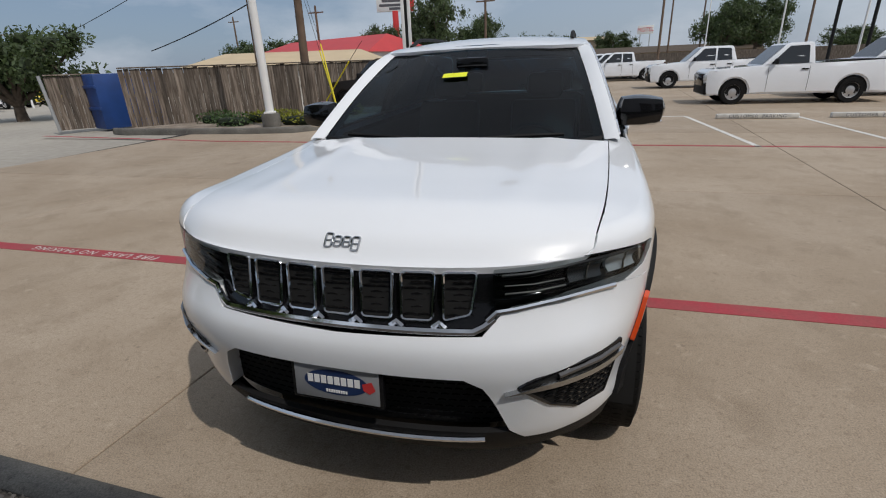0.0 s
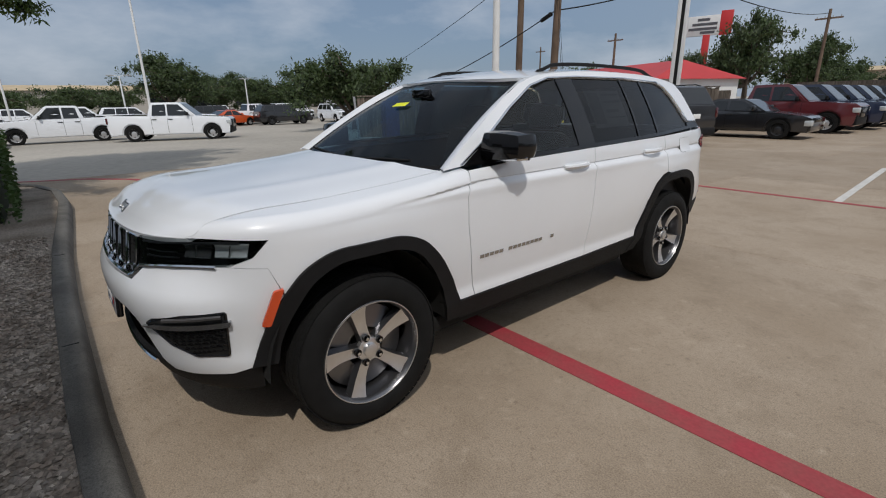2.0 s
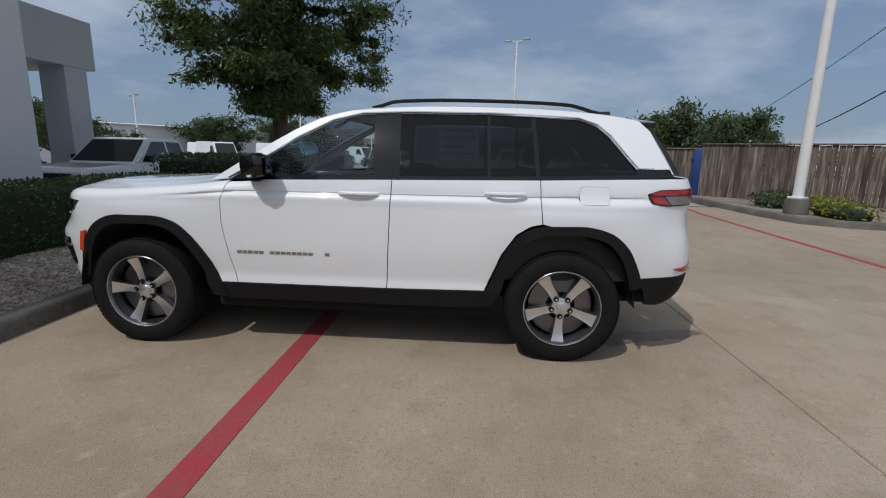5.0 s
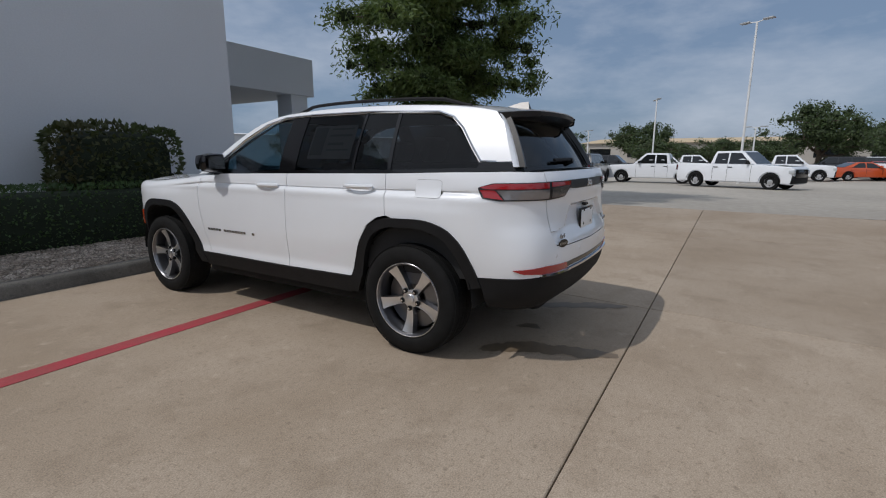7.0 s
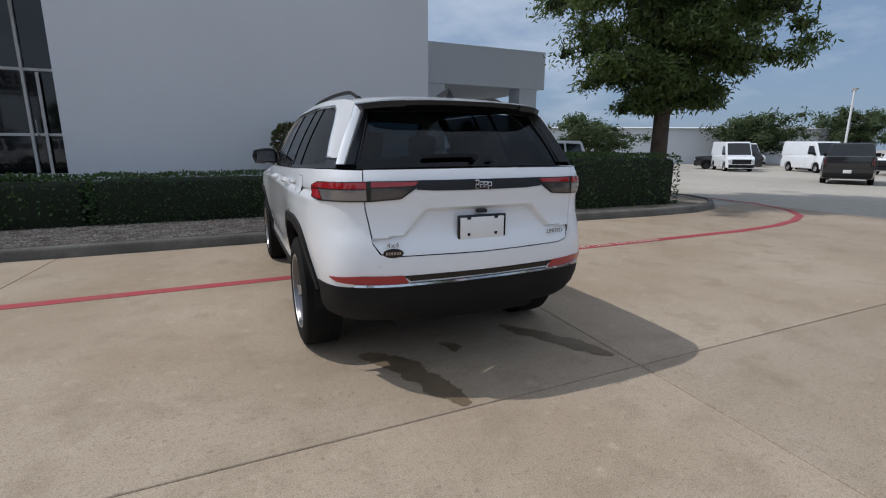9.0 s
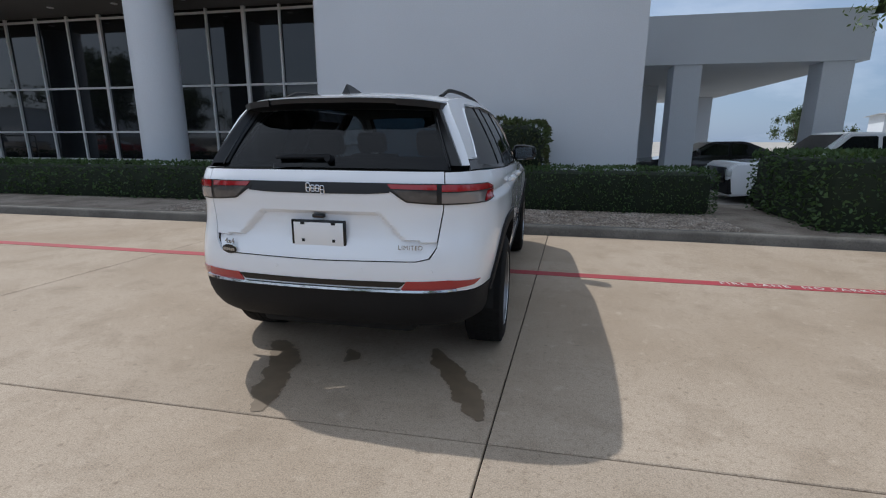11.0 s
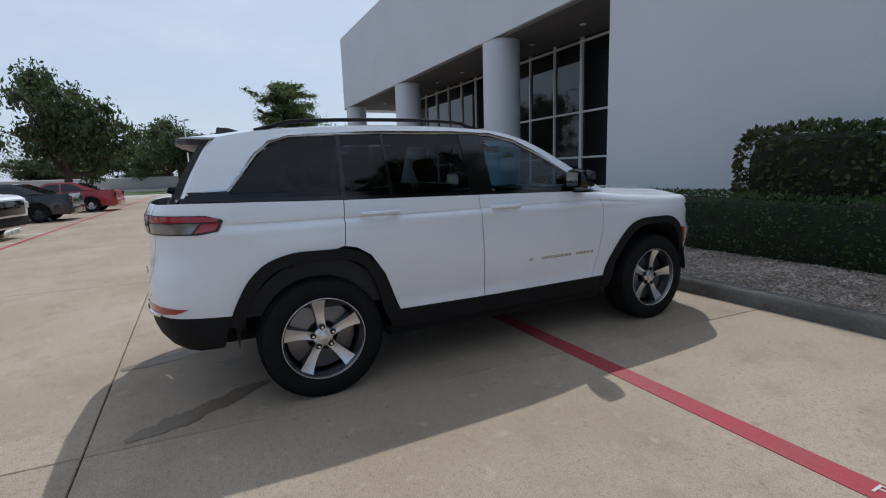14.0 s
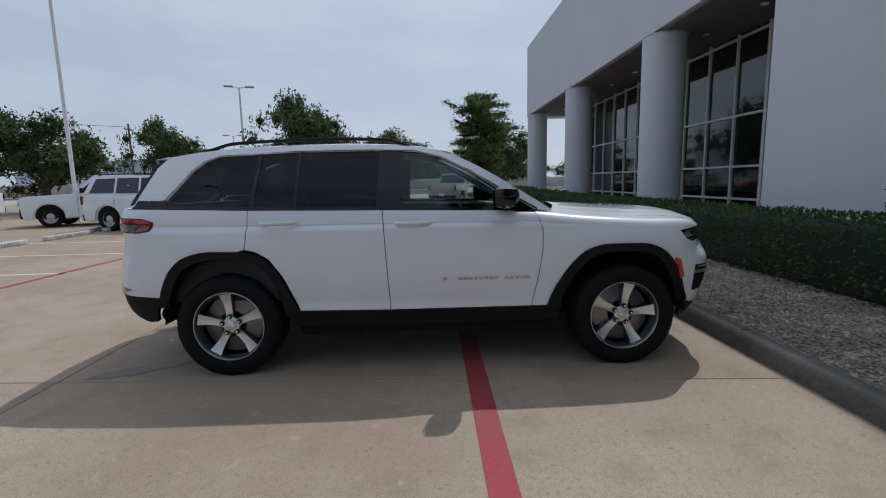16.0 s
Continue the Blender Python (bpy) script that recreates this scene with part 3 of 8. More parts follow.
fb = [(0, 0.668), (nose_x(0.40), 0.664), (nose_x(0.455), 0.630), (nose_x(0.545), 0.470), (nose_x(0.60), 0.428), (nose_x(0.70), 0.424), (at_y(-2.10), 0.434), (at_y(-2.00), 0.466), (at_y(-1.960), 0.55), (at_y(-1.865), 0.76), (at_y(-1.915), 0.889),
      (at_y(-2.075), 0.892), (nose_x(0.70), 0.878), (nose_x(0.56), 0.866), (nose_x(0.515), 0.852), (nose_x(0.455), 0.797), (0, 0.787)]
front_bumper = part("front_bumper", panel(fb, shell, 0.03, 0.05, True, stepv=0.02), WHITE, main_suv, "white painted front bumper with a wide opening")
lower = [(0, 0.272), (nose_x(0.6), 0.275), (at_y(-1.985), 0.335), (at_y(-1.985), 0.464), (at_y(-2.10), 0.432), (nose_x(0.70), 0.422), (nose_x(0.60), 0.426), (nose_x(0.545), 0.460), (0, 0.455)]
part("bumper_lip", panel(lower, lambda u, v: shell(u, v, -0.004), 0.05, 0.02, True), BLACK_PLASTIC, main_suv, "black plastic lower lip")
low_grille = part("lower_grille", panel([(0, 0.44), (nose_x(0.56), 0.46), (nose_x(0.47), 0.67), (0, 0.69)], lambda u, v: shell(u, v, -0.055), 0.05, 0, True), VOID, main_suv)
# rear bumper
rb = [(at_y(1.998), 0.595), (at_y(2.03), 0.50), (at_y(2.055), 0.41), (at_y(2.2), 0.385), (S_END, 0.375), (S_END, 0.622), (tail_x(0.60), 0.622)]
part("rear_bumper", panel(rb, lambda u, v: shell(u, v, 0.006), 0.06, 0.03, True), BLACK_PLASTIC, main_suv, "black plastic rear bumper")
# sills and arches
sill = [(-0.88, 0.345), (0.93, 0.345), (0.98, 0.478), (0.3, 0.466), (-0.90, 0.468)]
pair("sill_cladding", on_side(sill, 0.010, 0.0), BLACK_PLASTIC)


def arch_sheet(outer, yw, wide=0.050):
    """A cladding strip: the opening's outline with its corners rounded, and the same line drawn in towards the wheel."""
    o = outer[:1] + fillet(outer, 0.09, 5)[6:-6] + outer[-1:]
    inner = []
    for y, z in o:
        d = Vector((yw - y, 0.40 - z)).normalized()
        w = wide + 0.022 * abs(d.x) + 0.03 * ease(0.62 - z, 0.0, 0.2)
        inner.append((y + d.x * w, z + d.y * w if z > 0.5 else z))
    return [(y + (y - yw) * 0.012, z + (0.006 if z > 0.6 else 0)) for y, z in o] + inner[::-1]


pair("wheel_arch", on_side(arch_sheet(ARCH_F, -1.482), 0.016, 0.0, 0.05, 0.05), BLACK_PLASTIC)
pair("wheel_arch", on_side(arch_sheet(ARCH_R, 1.482), 0.016, 0.0, 0.05, 0.05), BLACK_PLASTIC)
# dark wheel wells and floor
for yw in (-1.482, 1.482):
    for sx in (-1, 1):
        bm = bmesh.new()
        ring = []
        for k in range(19):
            a = 0.02 + (math.pi - 0.04) * k / 18
            ring.append([bm.verts.new((sx * x, yw + 0.485 * math.cos(a), 0.385 + 0.51 * math.sin(a))) for x in (0.925, 0.50)])
        for p, q in zip(ring, ring[1:]):
            bm.faces.new((p[0], p[1], q[1], q[0]))
        bm.faces.new([p[1] for p in ring])
        part("wheel_well", bm, VOID, main_suv)
bm = bmesh.new()
box(bm, (-0.82, -1.0, 0.25), (0.82, 1.0, 0.36), 0.03)
box(bm, (-0.45, -2.15, 0.26), (0.45, -1.0, 0.40), 0.05)
box(bm, (-0.50, 1.0, 0.30), (0.50, 2.25, 0.42), 0.05)
rod(bm, (-0.8, 1.482, 0.36), (0.8, 1.482, 0.36), 0.05), rod(bm, (-0.8, -1.482, 0.36), (0.8, -1.482, 0.36), 0.05)
part("underbody", bm, VOID, main_suv, "dark underbody")
bm = panel([(0.02, 0.36), (S_END - 0.02, 0.36), (S_END - 0.02, 1.20), (at_y(1.2), 1.20), (at_y(-0.8), 1.16), (0.02, 0.97)], lambda u, v: shell(u, min(v, 1.2), -0.07), 0.12, 0)
# openings for the wheels
gone = [f for f in bm.faces if any(math.hypot(f.calc_center_median().y - yw, f.calc_center_median().z - 0.385) < 0.55 for yw in (-1.482, 1.482)) or
        (abs(f.calc_center_median().y) > 1.8 and f.calc_center_median().z < 0.62)]
bmesh.ops.delete(bm, geom=gone, context="FACES")
pair("inner_shell", bm, VOID)

# bonnet
def nose_y(x):
    return float(np.interp(abs(x), SX[:HALF], SY[:HALF]))


SEAM_P = [shell(at_y(y), v) for y, v in SEAM]
SEAM_L = np.concatenate([[0], np.cumsum([(b - a).length for a, b in zip(SEAM_P, SEAM_P[1:])])])
S_LAMP = at_y(SEAM[0][0])


def seam_at(b):
    q = b * SEAM_L[-1]
    return Vector([float(np.interp(q, SEAM_L, [p[k] for p in SEAM_P])) for k in range(3)])


def bonnet_ab(a, b):
    """The bonnet: a from the middle 0 to the seam 1, b from the lip 0 to the cowl 1."""
    e, e0, e1 = seam_at(b), SEAM_P[0], SEAM_P[-1]
    lip = shell(a * S_LAMP, 0.990 + 0.010 * a * a)
    g = (e.y - e0.y) / (e1.y - e0.y)
    x = lip.x / e0.x * e.x
    back = -1.08 + (e1.y - 0.004 + 1.08) * a ** 2.2
    y = lip.y * (1 - g) + back * g
    w = min(abs(x) / 0.80, 1.0)
    dome = 0.046 * (1 - w ** 2.4) * ease(g, 0.0, 0.22)
    ridge = 0.006 * math.exp(-((abs(x) - 0.47 - 0.07 * g) / 0.06) ** 2) * ease(g, 0.05, 0.4)
    z = lip.z + (e.z - e0.z) + dome + ridge
    return Vector((x - 0.0025 * ease(a, 0.9, 1.0), y, z))


def bonnet(x, y):
    """A point on the bonnet by its place, for small things on it."""
    a = abs(x) / 0.735
    lo, hi = 0.0, 1.0
    for _ in range(24):
        m_ = (lo + hi) / 2
        lo, hi = (m_, hi) if bonnet_ab(a, m_).y < y else (lo, m_)
    return Vector((x, y, bonnet_ab(a, lo).z))


bm = bmesh.new()
rows_b = [0, 0.004, 0.012, 0.024, 0.04, 0.06, 0.085, 0.115, 0.15] + [0.15 + 0.85 * k / 22 for k in range(1, 23)]
cols_a = [k / 26 for k in range(-26, 27)]
grid_v = []
for b_ in rows_b:
    row = []
    for a_ in cols_a:
        q = bonnet_ab(abs(a_), b_)
        row.append(bm.verts.new((math.copysign(q.x, a_), q.y, q.z)))
    grid_v.append(row)
for r0, r1 in zip(grid_v, grid_v[1:]):
    for k in range(len(cols_a) - 1):
        bm.faces.new((r0[k], r0[k + 1], r1[k + 1], r1[k]))
# turned-in lip along the front and the seams
rim = [r[0] for r in grid_v[::-1]] + grid_v[0][1:-1] + [r[-1] for r in grid_v]
low_rim = [bm.verts.new(v.co + Vector((-0.004 * v.co.x, 0.004, -0.022))) for v in rim]
for k in range(len(rim) - 1):
    bm.faces.new((rim[k + 1], rim[k], low_rim[k], low_rim[k + 1]))
bonnet_part = part("bonnet", bm, WHITE, main_suv, smooth=40)

# cabin: side surface, roof, glass
def cab_x(y, z):
    t = z - 1.22
    return 0.905 - 0.36 * t - 0.32 * t * t - 0.085 * ease(y, 0.9, 2.25) ** 1.2 - 0.05 * ease(-y, 0.0, 0.95)


def cab(y, z, off=0.0):
    n = Vector((1, 0, 0.36 + 0.64 * (z - 1.22))).normalized()
    return Vector((cab_x(y, z), y, z)) + n * off


def cab_sheet(poly, off=0.0, r=0.0, step=0.06, lip=0.01, seg=4):
    return panel(fillet(poly, r, seg), lambda u, v: cab(u, v, off), step, lip)


roof_mid = keys([(-0.25, 1.652), (-0.10, 1.692), (0.05, 1.716), (0.45, 1.745), (0.9, 1.752), (1.4, 1.735), (1.85, 1.700), (2.18, 1.655), (2.26, 1.640)])
roof_side = keys([(-0.95, 1.185), (-0.55, 1.440), (-0.22, 1.615), (-0.05, 1.662), (0.4, 1.703), (1.0, 1.706), (1.5, 1.690), (1.85, 1.655), (2.0, 1.625)])


def roof(u, y):
    """u from 0 at the middle to 1 at the edge of the roof."""
    ze = roof_side(y)
    xe = cab_x(y, ze)
    w = u ** 2.2
    z = roof_mid(y) * (1 - w) + ze * w
    return Vector((xe * u, y, z))


band = [(y, roof_side(y)) for y in (-0.95, -0.75, -0.55, -0.38, -0.22, -0.12, 0.0, 0.4, 0.8, 1.2, 1.6, 1.85, 1.97)] + [(2.040, 1.56), (2.150, 1.318), (1.935, 1.312), (1.86, 1.40), (1.76, 1.525), (1.67, 1.60), (1.56, 1.638), (1.0, 1.660), (0.4, 1.662),
        (0.08, 1.650), (-0.12, 1.600), (-0.36, 1.478), (-0.60, 1.325), (-0.81, 1.197)]
pair("roof_pillar", cab_sheet(band, 0.004, 0.0, 0.06, 0.012), WHITE)
bm = panel([(0, -0.225), (0.35, -0.215), (0.7, -0.175), (1, -0.09), (1, 1.955), (0.93, 2.00), (0.82, 2.085), (0.6, 2.165), (0, 2.205)], lambda u, v: roof(u, v) + Vector((0, 0, 0.004)), 0.05, 0.02, True)
part("roof", bm, WHITE, main_suv)
pair("spoiler_corner", panel([(0.62, 2.12), (1, 1.93), (1, 1.985), (0.975, 2.06), (0.86, 2.125), (0.62, 2.175)], lambda u, v: roof(u, v) + Vector((0, 0, -0.003)), 0.05, 0.035), BLACK_TRIM, main_suv, "gloss black corner of the roof spoiler")
def rear_glass(u, v):
    """u across -1..1, v from bottom 0 to top 1."""
    w = 0.700 + (0.565 - 0.700) * v
    return Vector((u * w, 2.268 - 0.21 * v - 0.07 * u * u * (1 - 0.3 * v) + 0.015 * math.sin(math.pi * v), 1.268 + 0.325 * v - 0.01 * u * u))


# white corner of the rear pillar, then a black fin beside the rear glass
bm, fin = bmesh.new(), bmesh.new()
rows_w, rows_p = [], []
for k in range(9):
    v = k / 8
    z = 1.285 + 0.335 * v
    p = cab(float(np.interp(z, [1.285, 1.318, 1.56, 1.62], [2.165, 2.150, 2.040, 1.990])), z, 0.002)
    g = rear_glass(0.995, min(max((z - 1.258) / 0.325, 0), 1.04))
    c = p.lerp(g, 0.50 + 0.14 * v) + Vector((0.016, 0.012, 0))
    rows_w.append([bm.verts.new(p), bm.verts.new(p.lerp(c, 0.5) + Vector((0.008, 0.005, 0))), bm.verts.new(c)])
    rows_p.append([fin.verts.new(c + Vector((-0.001, 0.0, 0))), fin.verts.new(c + Vector((0.002, 0.040, 0))), fin.verts.new(c + Vector((-0.012, 0.040, 0))), fin.verts.new(g + Vector((-0.02, -0.006, 0)))])
for q0, q1 in zip(rows_w, rows_w[1:]):
    for k in range(2):
        bm.faces.new((q0[k], q0[k + 1], q1[k + 1], q1[k]))
for q0, q1 in zip(rows_p, rows_p[1:]):
    for k in range(3):
        fin.faces.new((q0[k], q0[k + 1], q1[k + 1], q1[k]))
bmesh.ops.recalc_face_normals(bm, faces=bm.faces), bmesh.ops.recalc_face_normals(fin, faces=fin.faces)
pair("pillar_corner", bm, WHITE, main_suv)
blade = pair("pillar_trim", fin, BLACK_TRIM, main_suv, "black band beside the rear glass")
pair("trim_blade", tube(bmesh.new(), [rear_glass(0.985, v) + Vector((0.012, 0.016, 0)) for v in np.linspace(0.06, 0.98, 9)], 0.005, 6), GLOSS_BLACK, blade)
bm = bmesh.new()
lo, hi, fr = [], [], []
for x in np.linspace(-0.58, 0.58, 15):
    u = abs(x) / 0.60
    edge_y = float(np.interp(u, [0, 0.6, 0.85, 0.97], [2.200, 2.170, 2.115, 2.055]))
    q = roof(min(u, 0.97), edge_y)
    hi.append(bm.verts.new((x, edge_y + 0.006, q.z - 0.004))), lo.append(bm.verts.new((x, edge_y + 0.002, q.z - 0.030)))
    g = rear_glass(max(-1, min(1, x / 0.565)), 1.0)
    fr.append(bm.verts.new((x, g.y - 0.01, g.z + 0.004)))
for k in range(14):
    bm.faces.new((hi[k], hi[k + 1], lo[k + 1], lo[k])), bm.faces.new((lo[k], lo[k + 1], fr[k + 1], fr[k]))
part("roof_spoiler", bm, BLACK_TRIM, main_suv, "black underside of the roof spoiler")
part("rear_window", panel([(-1, 0), (1, 0), (0.985, 1), (-0.985, 1)], rear_glass, 0.125, 0.006, stepv=0.2), GLASS_DARK, main_suv, "dark tinted rear window")


def screen(u, v):
    """The windscreen: u across -1..1, v from cowl 0 to header 1."""
    w = 0.795 + (0.612 - 0.795) * v
    y0, y1 = -1.075 + 0.16 * u * u, -0.165 + 0.085 * u * u
    z0, z1 = 1.135 + 0.045 * u * u, 1.682 - 0.03 * u * u
    k = math.sin(math.pi * v)
    return Vector((u * w, y0 + (y1 - y0) * v - 0.016 * k, z0 + (z1 - z0) * v + 0.022 * k))


windscreen = part("windscreen", panel(fillet([(-1, 0), (1, 0), (1, 1), (-1, 1)], 0.02), screen, 0.125, 0.006, stepv=0.125), GLASS_CLEAR, main_suv, "tinted windscreen with a black border")
bm = bmesh.new()
for a, b, c, d in ((-1, -0.945, 0, 1), (0.945, 1, 0, 1), (-0.95, 0.95, 0, 0.055), (-0.95, 0.95, 0.95, 1), (-0.1, 0.1, 0.82, 0.96)):
    panel([(a, c), (b, c), (b, d), (a, d)], lambda u, v: screen(u, v) + Vector((0, 0.004, -0.006)), 0.12, 0, bm=bm)
part("windscreen_border", bm, VOID, windscreen, "black printed glass border")
part("pass_sticker", panel([(-0.228, 0.598), (-0.008, 0.606), (-0.008, 0.652), (-0.228, 0.642)], lambda u, v: screen(u, v) + Vector((0, -0.010, 0.012)), 0.1, 0), YELLOW_STICKER, windscreen, "bright yellow windscreen sticker")
# A-pillar fairing between windscreen and side
bm = bmesh.new()
rows_a = []
for k in range(11):
    v = k / 10
    p = screen(1, v) + Vector((0.002, 0, 0.004))
    y = -0.95 + 0.90 * v
    q = cab(y, roof_side(y), 0.004)
    rows_a.append((bm.verts.new(p), bm.verts.new((p + q) / 2 + Vector((0.006, -0.003, 0.008))), bm.verts.new(q)))
for a, b in zip(rows_a, rows_a[1:]):
    bm.faces.new((a[0], a[1], b[1], b[0])), bm.faces.new((a[1], a[2], b[2], b[1]))
pair("windscreen_pillar", bm, WHITE)
# cowl
bm = bmesh.new()
n = 16
r1 = [bm.verts.new(screen(u, 0.03) + Vector((0, -0.005, 0.006))) for u in np.linspace(-1, 1, n + 1)]
r2 = [bm.verts.new((v.co.x * 0.97, -1.075 + 0.12 * (v.co.x / 0.75) ** 2, 1.128 + 0.02 * abs(v.co.x))) for v in r1]
for i in range(n):
    bm.faces.new((r1[i], r1[i + 1], r2[i + 1], r2[i]))
part("cowl", bm, BLACK_PLASTIC, main_suv, "black plastic cowl below the windscreen")
for x0, x1 in ((-0.62, 0.02), (0.02, 0.60)):
    bm = bmesh.new()
    pts = [screen(x0 / 0.79 + (x1 - x0) / 0.79 * k / 8, 0.055 + 0.02 * math.sin(k / 8 * 3.1)) + Vector((0, -0.02, 0.022)) for k in range(9)]
    tube(bm, pts, 0.010, 6)
    part("wiper", bm, BLACK_PLASTIC, main_suv)
bm = bmesh.new()
tube(bm, [rear_glass(u, 0.15 + 0.04 * (1 - u * u)) + Vector((0, 0.03, 0)) for u in np.linspace(-0.04, 0.46, 8)], 0.010, 6, flat=1.4)
rod(bm, rear_glass(-0.02, 0.13) + Vector((0, -0.01, 0)), rear_glass(-0.02, 0.16) + Vector((0, 0.042, 0)), 0.026, 0.018)
part("rear_wiper", bm, BLACK_PLASTIC, main_suv)
# side glass
win_f = [(-0.76, 1.213), (0.185, 1.236), (0.165, 1.646), (0.08, 1.640), (-0.13, 1.588), (-0.36, 1.466), (-0.60, 1.313)]
win_r = [(0.372, 1.238), (0.955, 1.248), (0.94, 1.652), (0.348, 1.655)]
win_r2 = [(0.972, 1.248), (1.27, 1.254), (1.235, 1.650), (0.957, 1.652)]
win_q = [(1.295, 1.255), (1.93, 1.275), (1.935, 1.300), (1.86, 1.388), (1.755, 1.515), (1.665, 1.588), (1.555, 1.628), (1.26, 1.648)]
side_glass = []
for name, poly, g, lab in (("front_side_window", win_f, GLASS_FRONT, ""), ("rear_side_window", win_r, GLASS_DARK, "dark privacy glass"), ("rear_side_window", win_r2, GLASS_DARK, "dark privacy glass"),
                      ("quarter_window", win_q, GLASS_DARK, "dark privacy glass")):
    side_glass.append(pair(name, cab_sheet(poly, -0.006, 0.015, 0.08, 0.004), g, main_suv, lab))
trims = [[(-0.83, 1.192), (0.325, 1.214), (1.30, 1.234), (2.19, 1.263), (2.135, 1.311), (1.935, 1.308), (1.93, 1.278), (1.30, 1.257), (0.325, 1.238), (-0.76, 1.215), (-0.60, 1.315), (-0.63, 1.318)],
         [(0.187, 1.230), (0.37, 1.236), (0.346, 1.660), (0.166, 1.656)], [(0.953, 1.245), (0.974, 1.245), (0.959, 1.658), (0.94, 1.658)], [(1.268, 1.25), (1.297, 1.25), (1.262, 1.656), (1.234, 1.656)],
         [(-0.80, 1.21), (-0.52, 1.222), (-0.55, 1.345)]]
for k, t in enumerate(trims):
    pair("belt_trim" if k == 0 else "pillar_cover", cab_sheet(t, 0.0 if k else 0.002, 0, 0.10, 0.01), GLOSS_BLACK, main_suv, "gloss black pillar cover" if k else "")
edge = [(-0.83, 1.200), (-0.60, 1.330), (-0.36, 1.484), (-0.12, 1.606), (0.08, 1.655), (0.4, 1.668), (1.0, 1.666), (1.56, 1.644), (1.68, 1.604), (1.77, 1.530), (1.87, 1.405), (1.945, 1.318), (2.05, 1.316)]
pair("window_chrome", tube(bmesh.new(), [cab(y, z, 0.006) for y, z in edge], 0.0075, 6), CHROME, main_suv, "thin chrome line round the side windows")
# roof rails, antenna
pts = [roof(0.865, y) + Vector((0, 0, 0.038 * ease(y, 0.12, 0.30) * (1 - ease(y, 1.50, 1.74)) + 0.004)) for y in np.linspace(0.12, 1.74, 24)]
pair("roof_rail", tube(bmesh.new(), pts, 0.014, 8, flat=0.8), BLACK_PLASTIC, main_suv, "black roof rail")
bm = bmesh.new()
vs = [bm.verts.new(p) for p in ((-0.035, 1.72, 1.705), (0.035, 1.72, 1.705), (0.03, 1.95, 1.685), (-0.03, 1.95, 1.685), (0, 1.93, 1.752), (0, 1.86, 1.748))]
for q in ((0, 1, 5), (1, 2, 4, 5), (3, 0, 5, 4), (2, 3, 4)):
    bm.faces.new([vs[i] for i in q])
part("roof_antenna", bm, BLACK_TRIM, main_suv, "black shark-fin antenna", smooth=60)
# mirrors
bm = bmesh.new()
bmesh.ops.create_cube(bm, size=1.0)
bmesh.ops.subdivide_edges(bm, edges=bm.edges[:], cuts=5, use_grid_fill=True)
for v in bm.verts:
    p = v.co * 2
    q = p.normalized() * 1.0
    p = p.lerp(Vector((p.x / max(1e-6, max(abs(c) for c in p)) * 1, p.y, p.z)), 0).lerp(q * 1.12, 0.55)
    taper = 1 - 0.18 * (p.x + 1) / 2
    v.co = Vector((0.985 + 0.122 * p.x, -0.560 + 0.112 * p.y * (1 if p.y < 0 else 0.5) + 0.03 * p.x, 1.294 + 0.084 * p.z * taper))
mir = pair("wing_mirror", bm, GLOSS_BLACK, main_suv, "gloss black wing mirror")
bm = bmesh.new()
tube(bm, [(0.83, -0.60, 1.235), (0.90, -0.585, 1.228), (1.0, -0.575, 1.226), (1.09, -0.535, 1.236)], 0.020, 8, flat=0.6)
pair("mirror_arm", bm, GLOSS_BLACK, mir)
bm = bmesh.new()
tube(bm, [(0.93, -0.605, 1.222), (1.0, -0.612, 1.222), (1.06, -0.60, 1.226), (1.095, -0.56, 1.232)], 0.009, 6)
pair("mirror_strip", bm, CHROME, mir, "chrome strip")
bm = bmesh.new()
vs = [bm.verts.new((x, -0.493 + 0.03 * (x - 0.985) / 0.115, z)) for x, z in fillet([(0.89, 1.235), (1.075, 1.245), (1.07, 1.345), (0.90, 1.350)], 0.02)]
bm.faces.new(vs)
pair("mirror_glass", bm, CHROME, mir, "mirror glass", smooth=0)
# handles
for y0, y1, z, door in ((-0.025, 0.225, 1.118, front_door), (0.945, 1.195, 1.140, rear_door)):
    bm = on_side([(y0 + 0.01, z - 0.032), (y1 - 0.01, z - 0.032), (y1 - 0.01, z + 0.03), (y0 + 0.01, z + 0.03)], 0.0015, 0.03, 0.04, 0)
    pair("handle_recess", bm, WHITE, door)
    bm = bmesh.new()
    pts = []
    for k in range(11):
        t = k / 10
        pts.append(shell(at_y(y0 + (y1 - y0) * t), z, 0.010 + 0.030 * math.sin(math.pi * t) ** 0.5))
    tube(bm, pts, 0.019, 8, flat=0.75)
    pair("door_handle", bm, WHITE, door)
# marks on the doors: plain bars for the model name
def bars(y0, y1, z, h, n, gaps=(), off=0.003, seed=3):
    bm = bmesh.new()
    w = (y1 - y0) / n
    for i in range(n):
        if i in gaps:
            continue
        a, b = y0 + i * w + 0.09 * w, y0 + (i + 1) * w - 0.09 * w
        panel([(at_y(a), z - h / 2), (at_y(b), z - h / 2), (at_y(b), z + h / 2), (at_y(a), z + h / 2)], lambda u, v: shell(u, v, off), 0.2, 0.002, bm=bm)
    return bm


for b_ in pair("door_badge", bars(-0.765, -0.105, 0.698, 0.020, 17, (5, 14, 15)), SATIN, front_door, "row of small grey bars"):
    tagged(b_, kind="stuff")
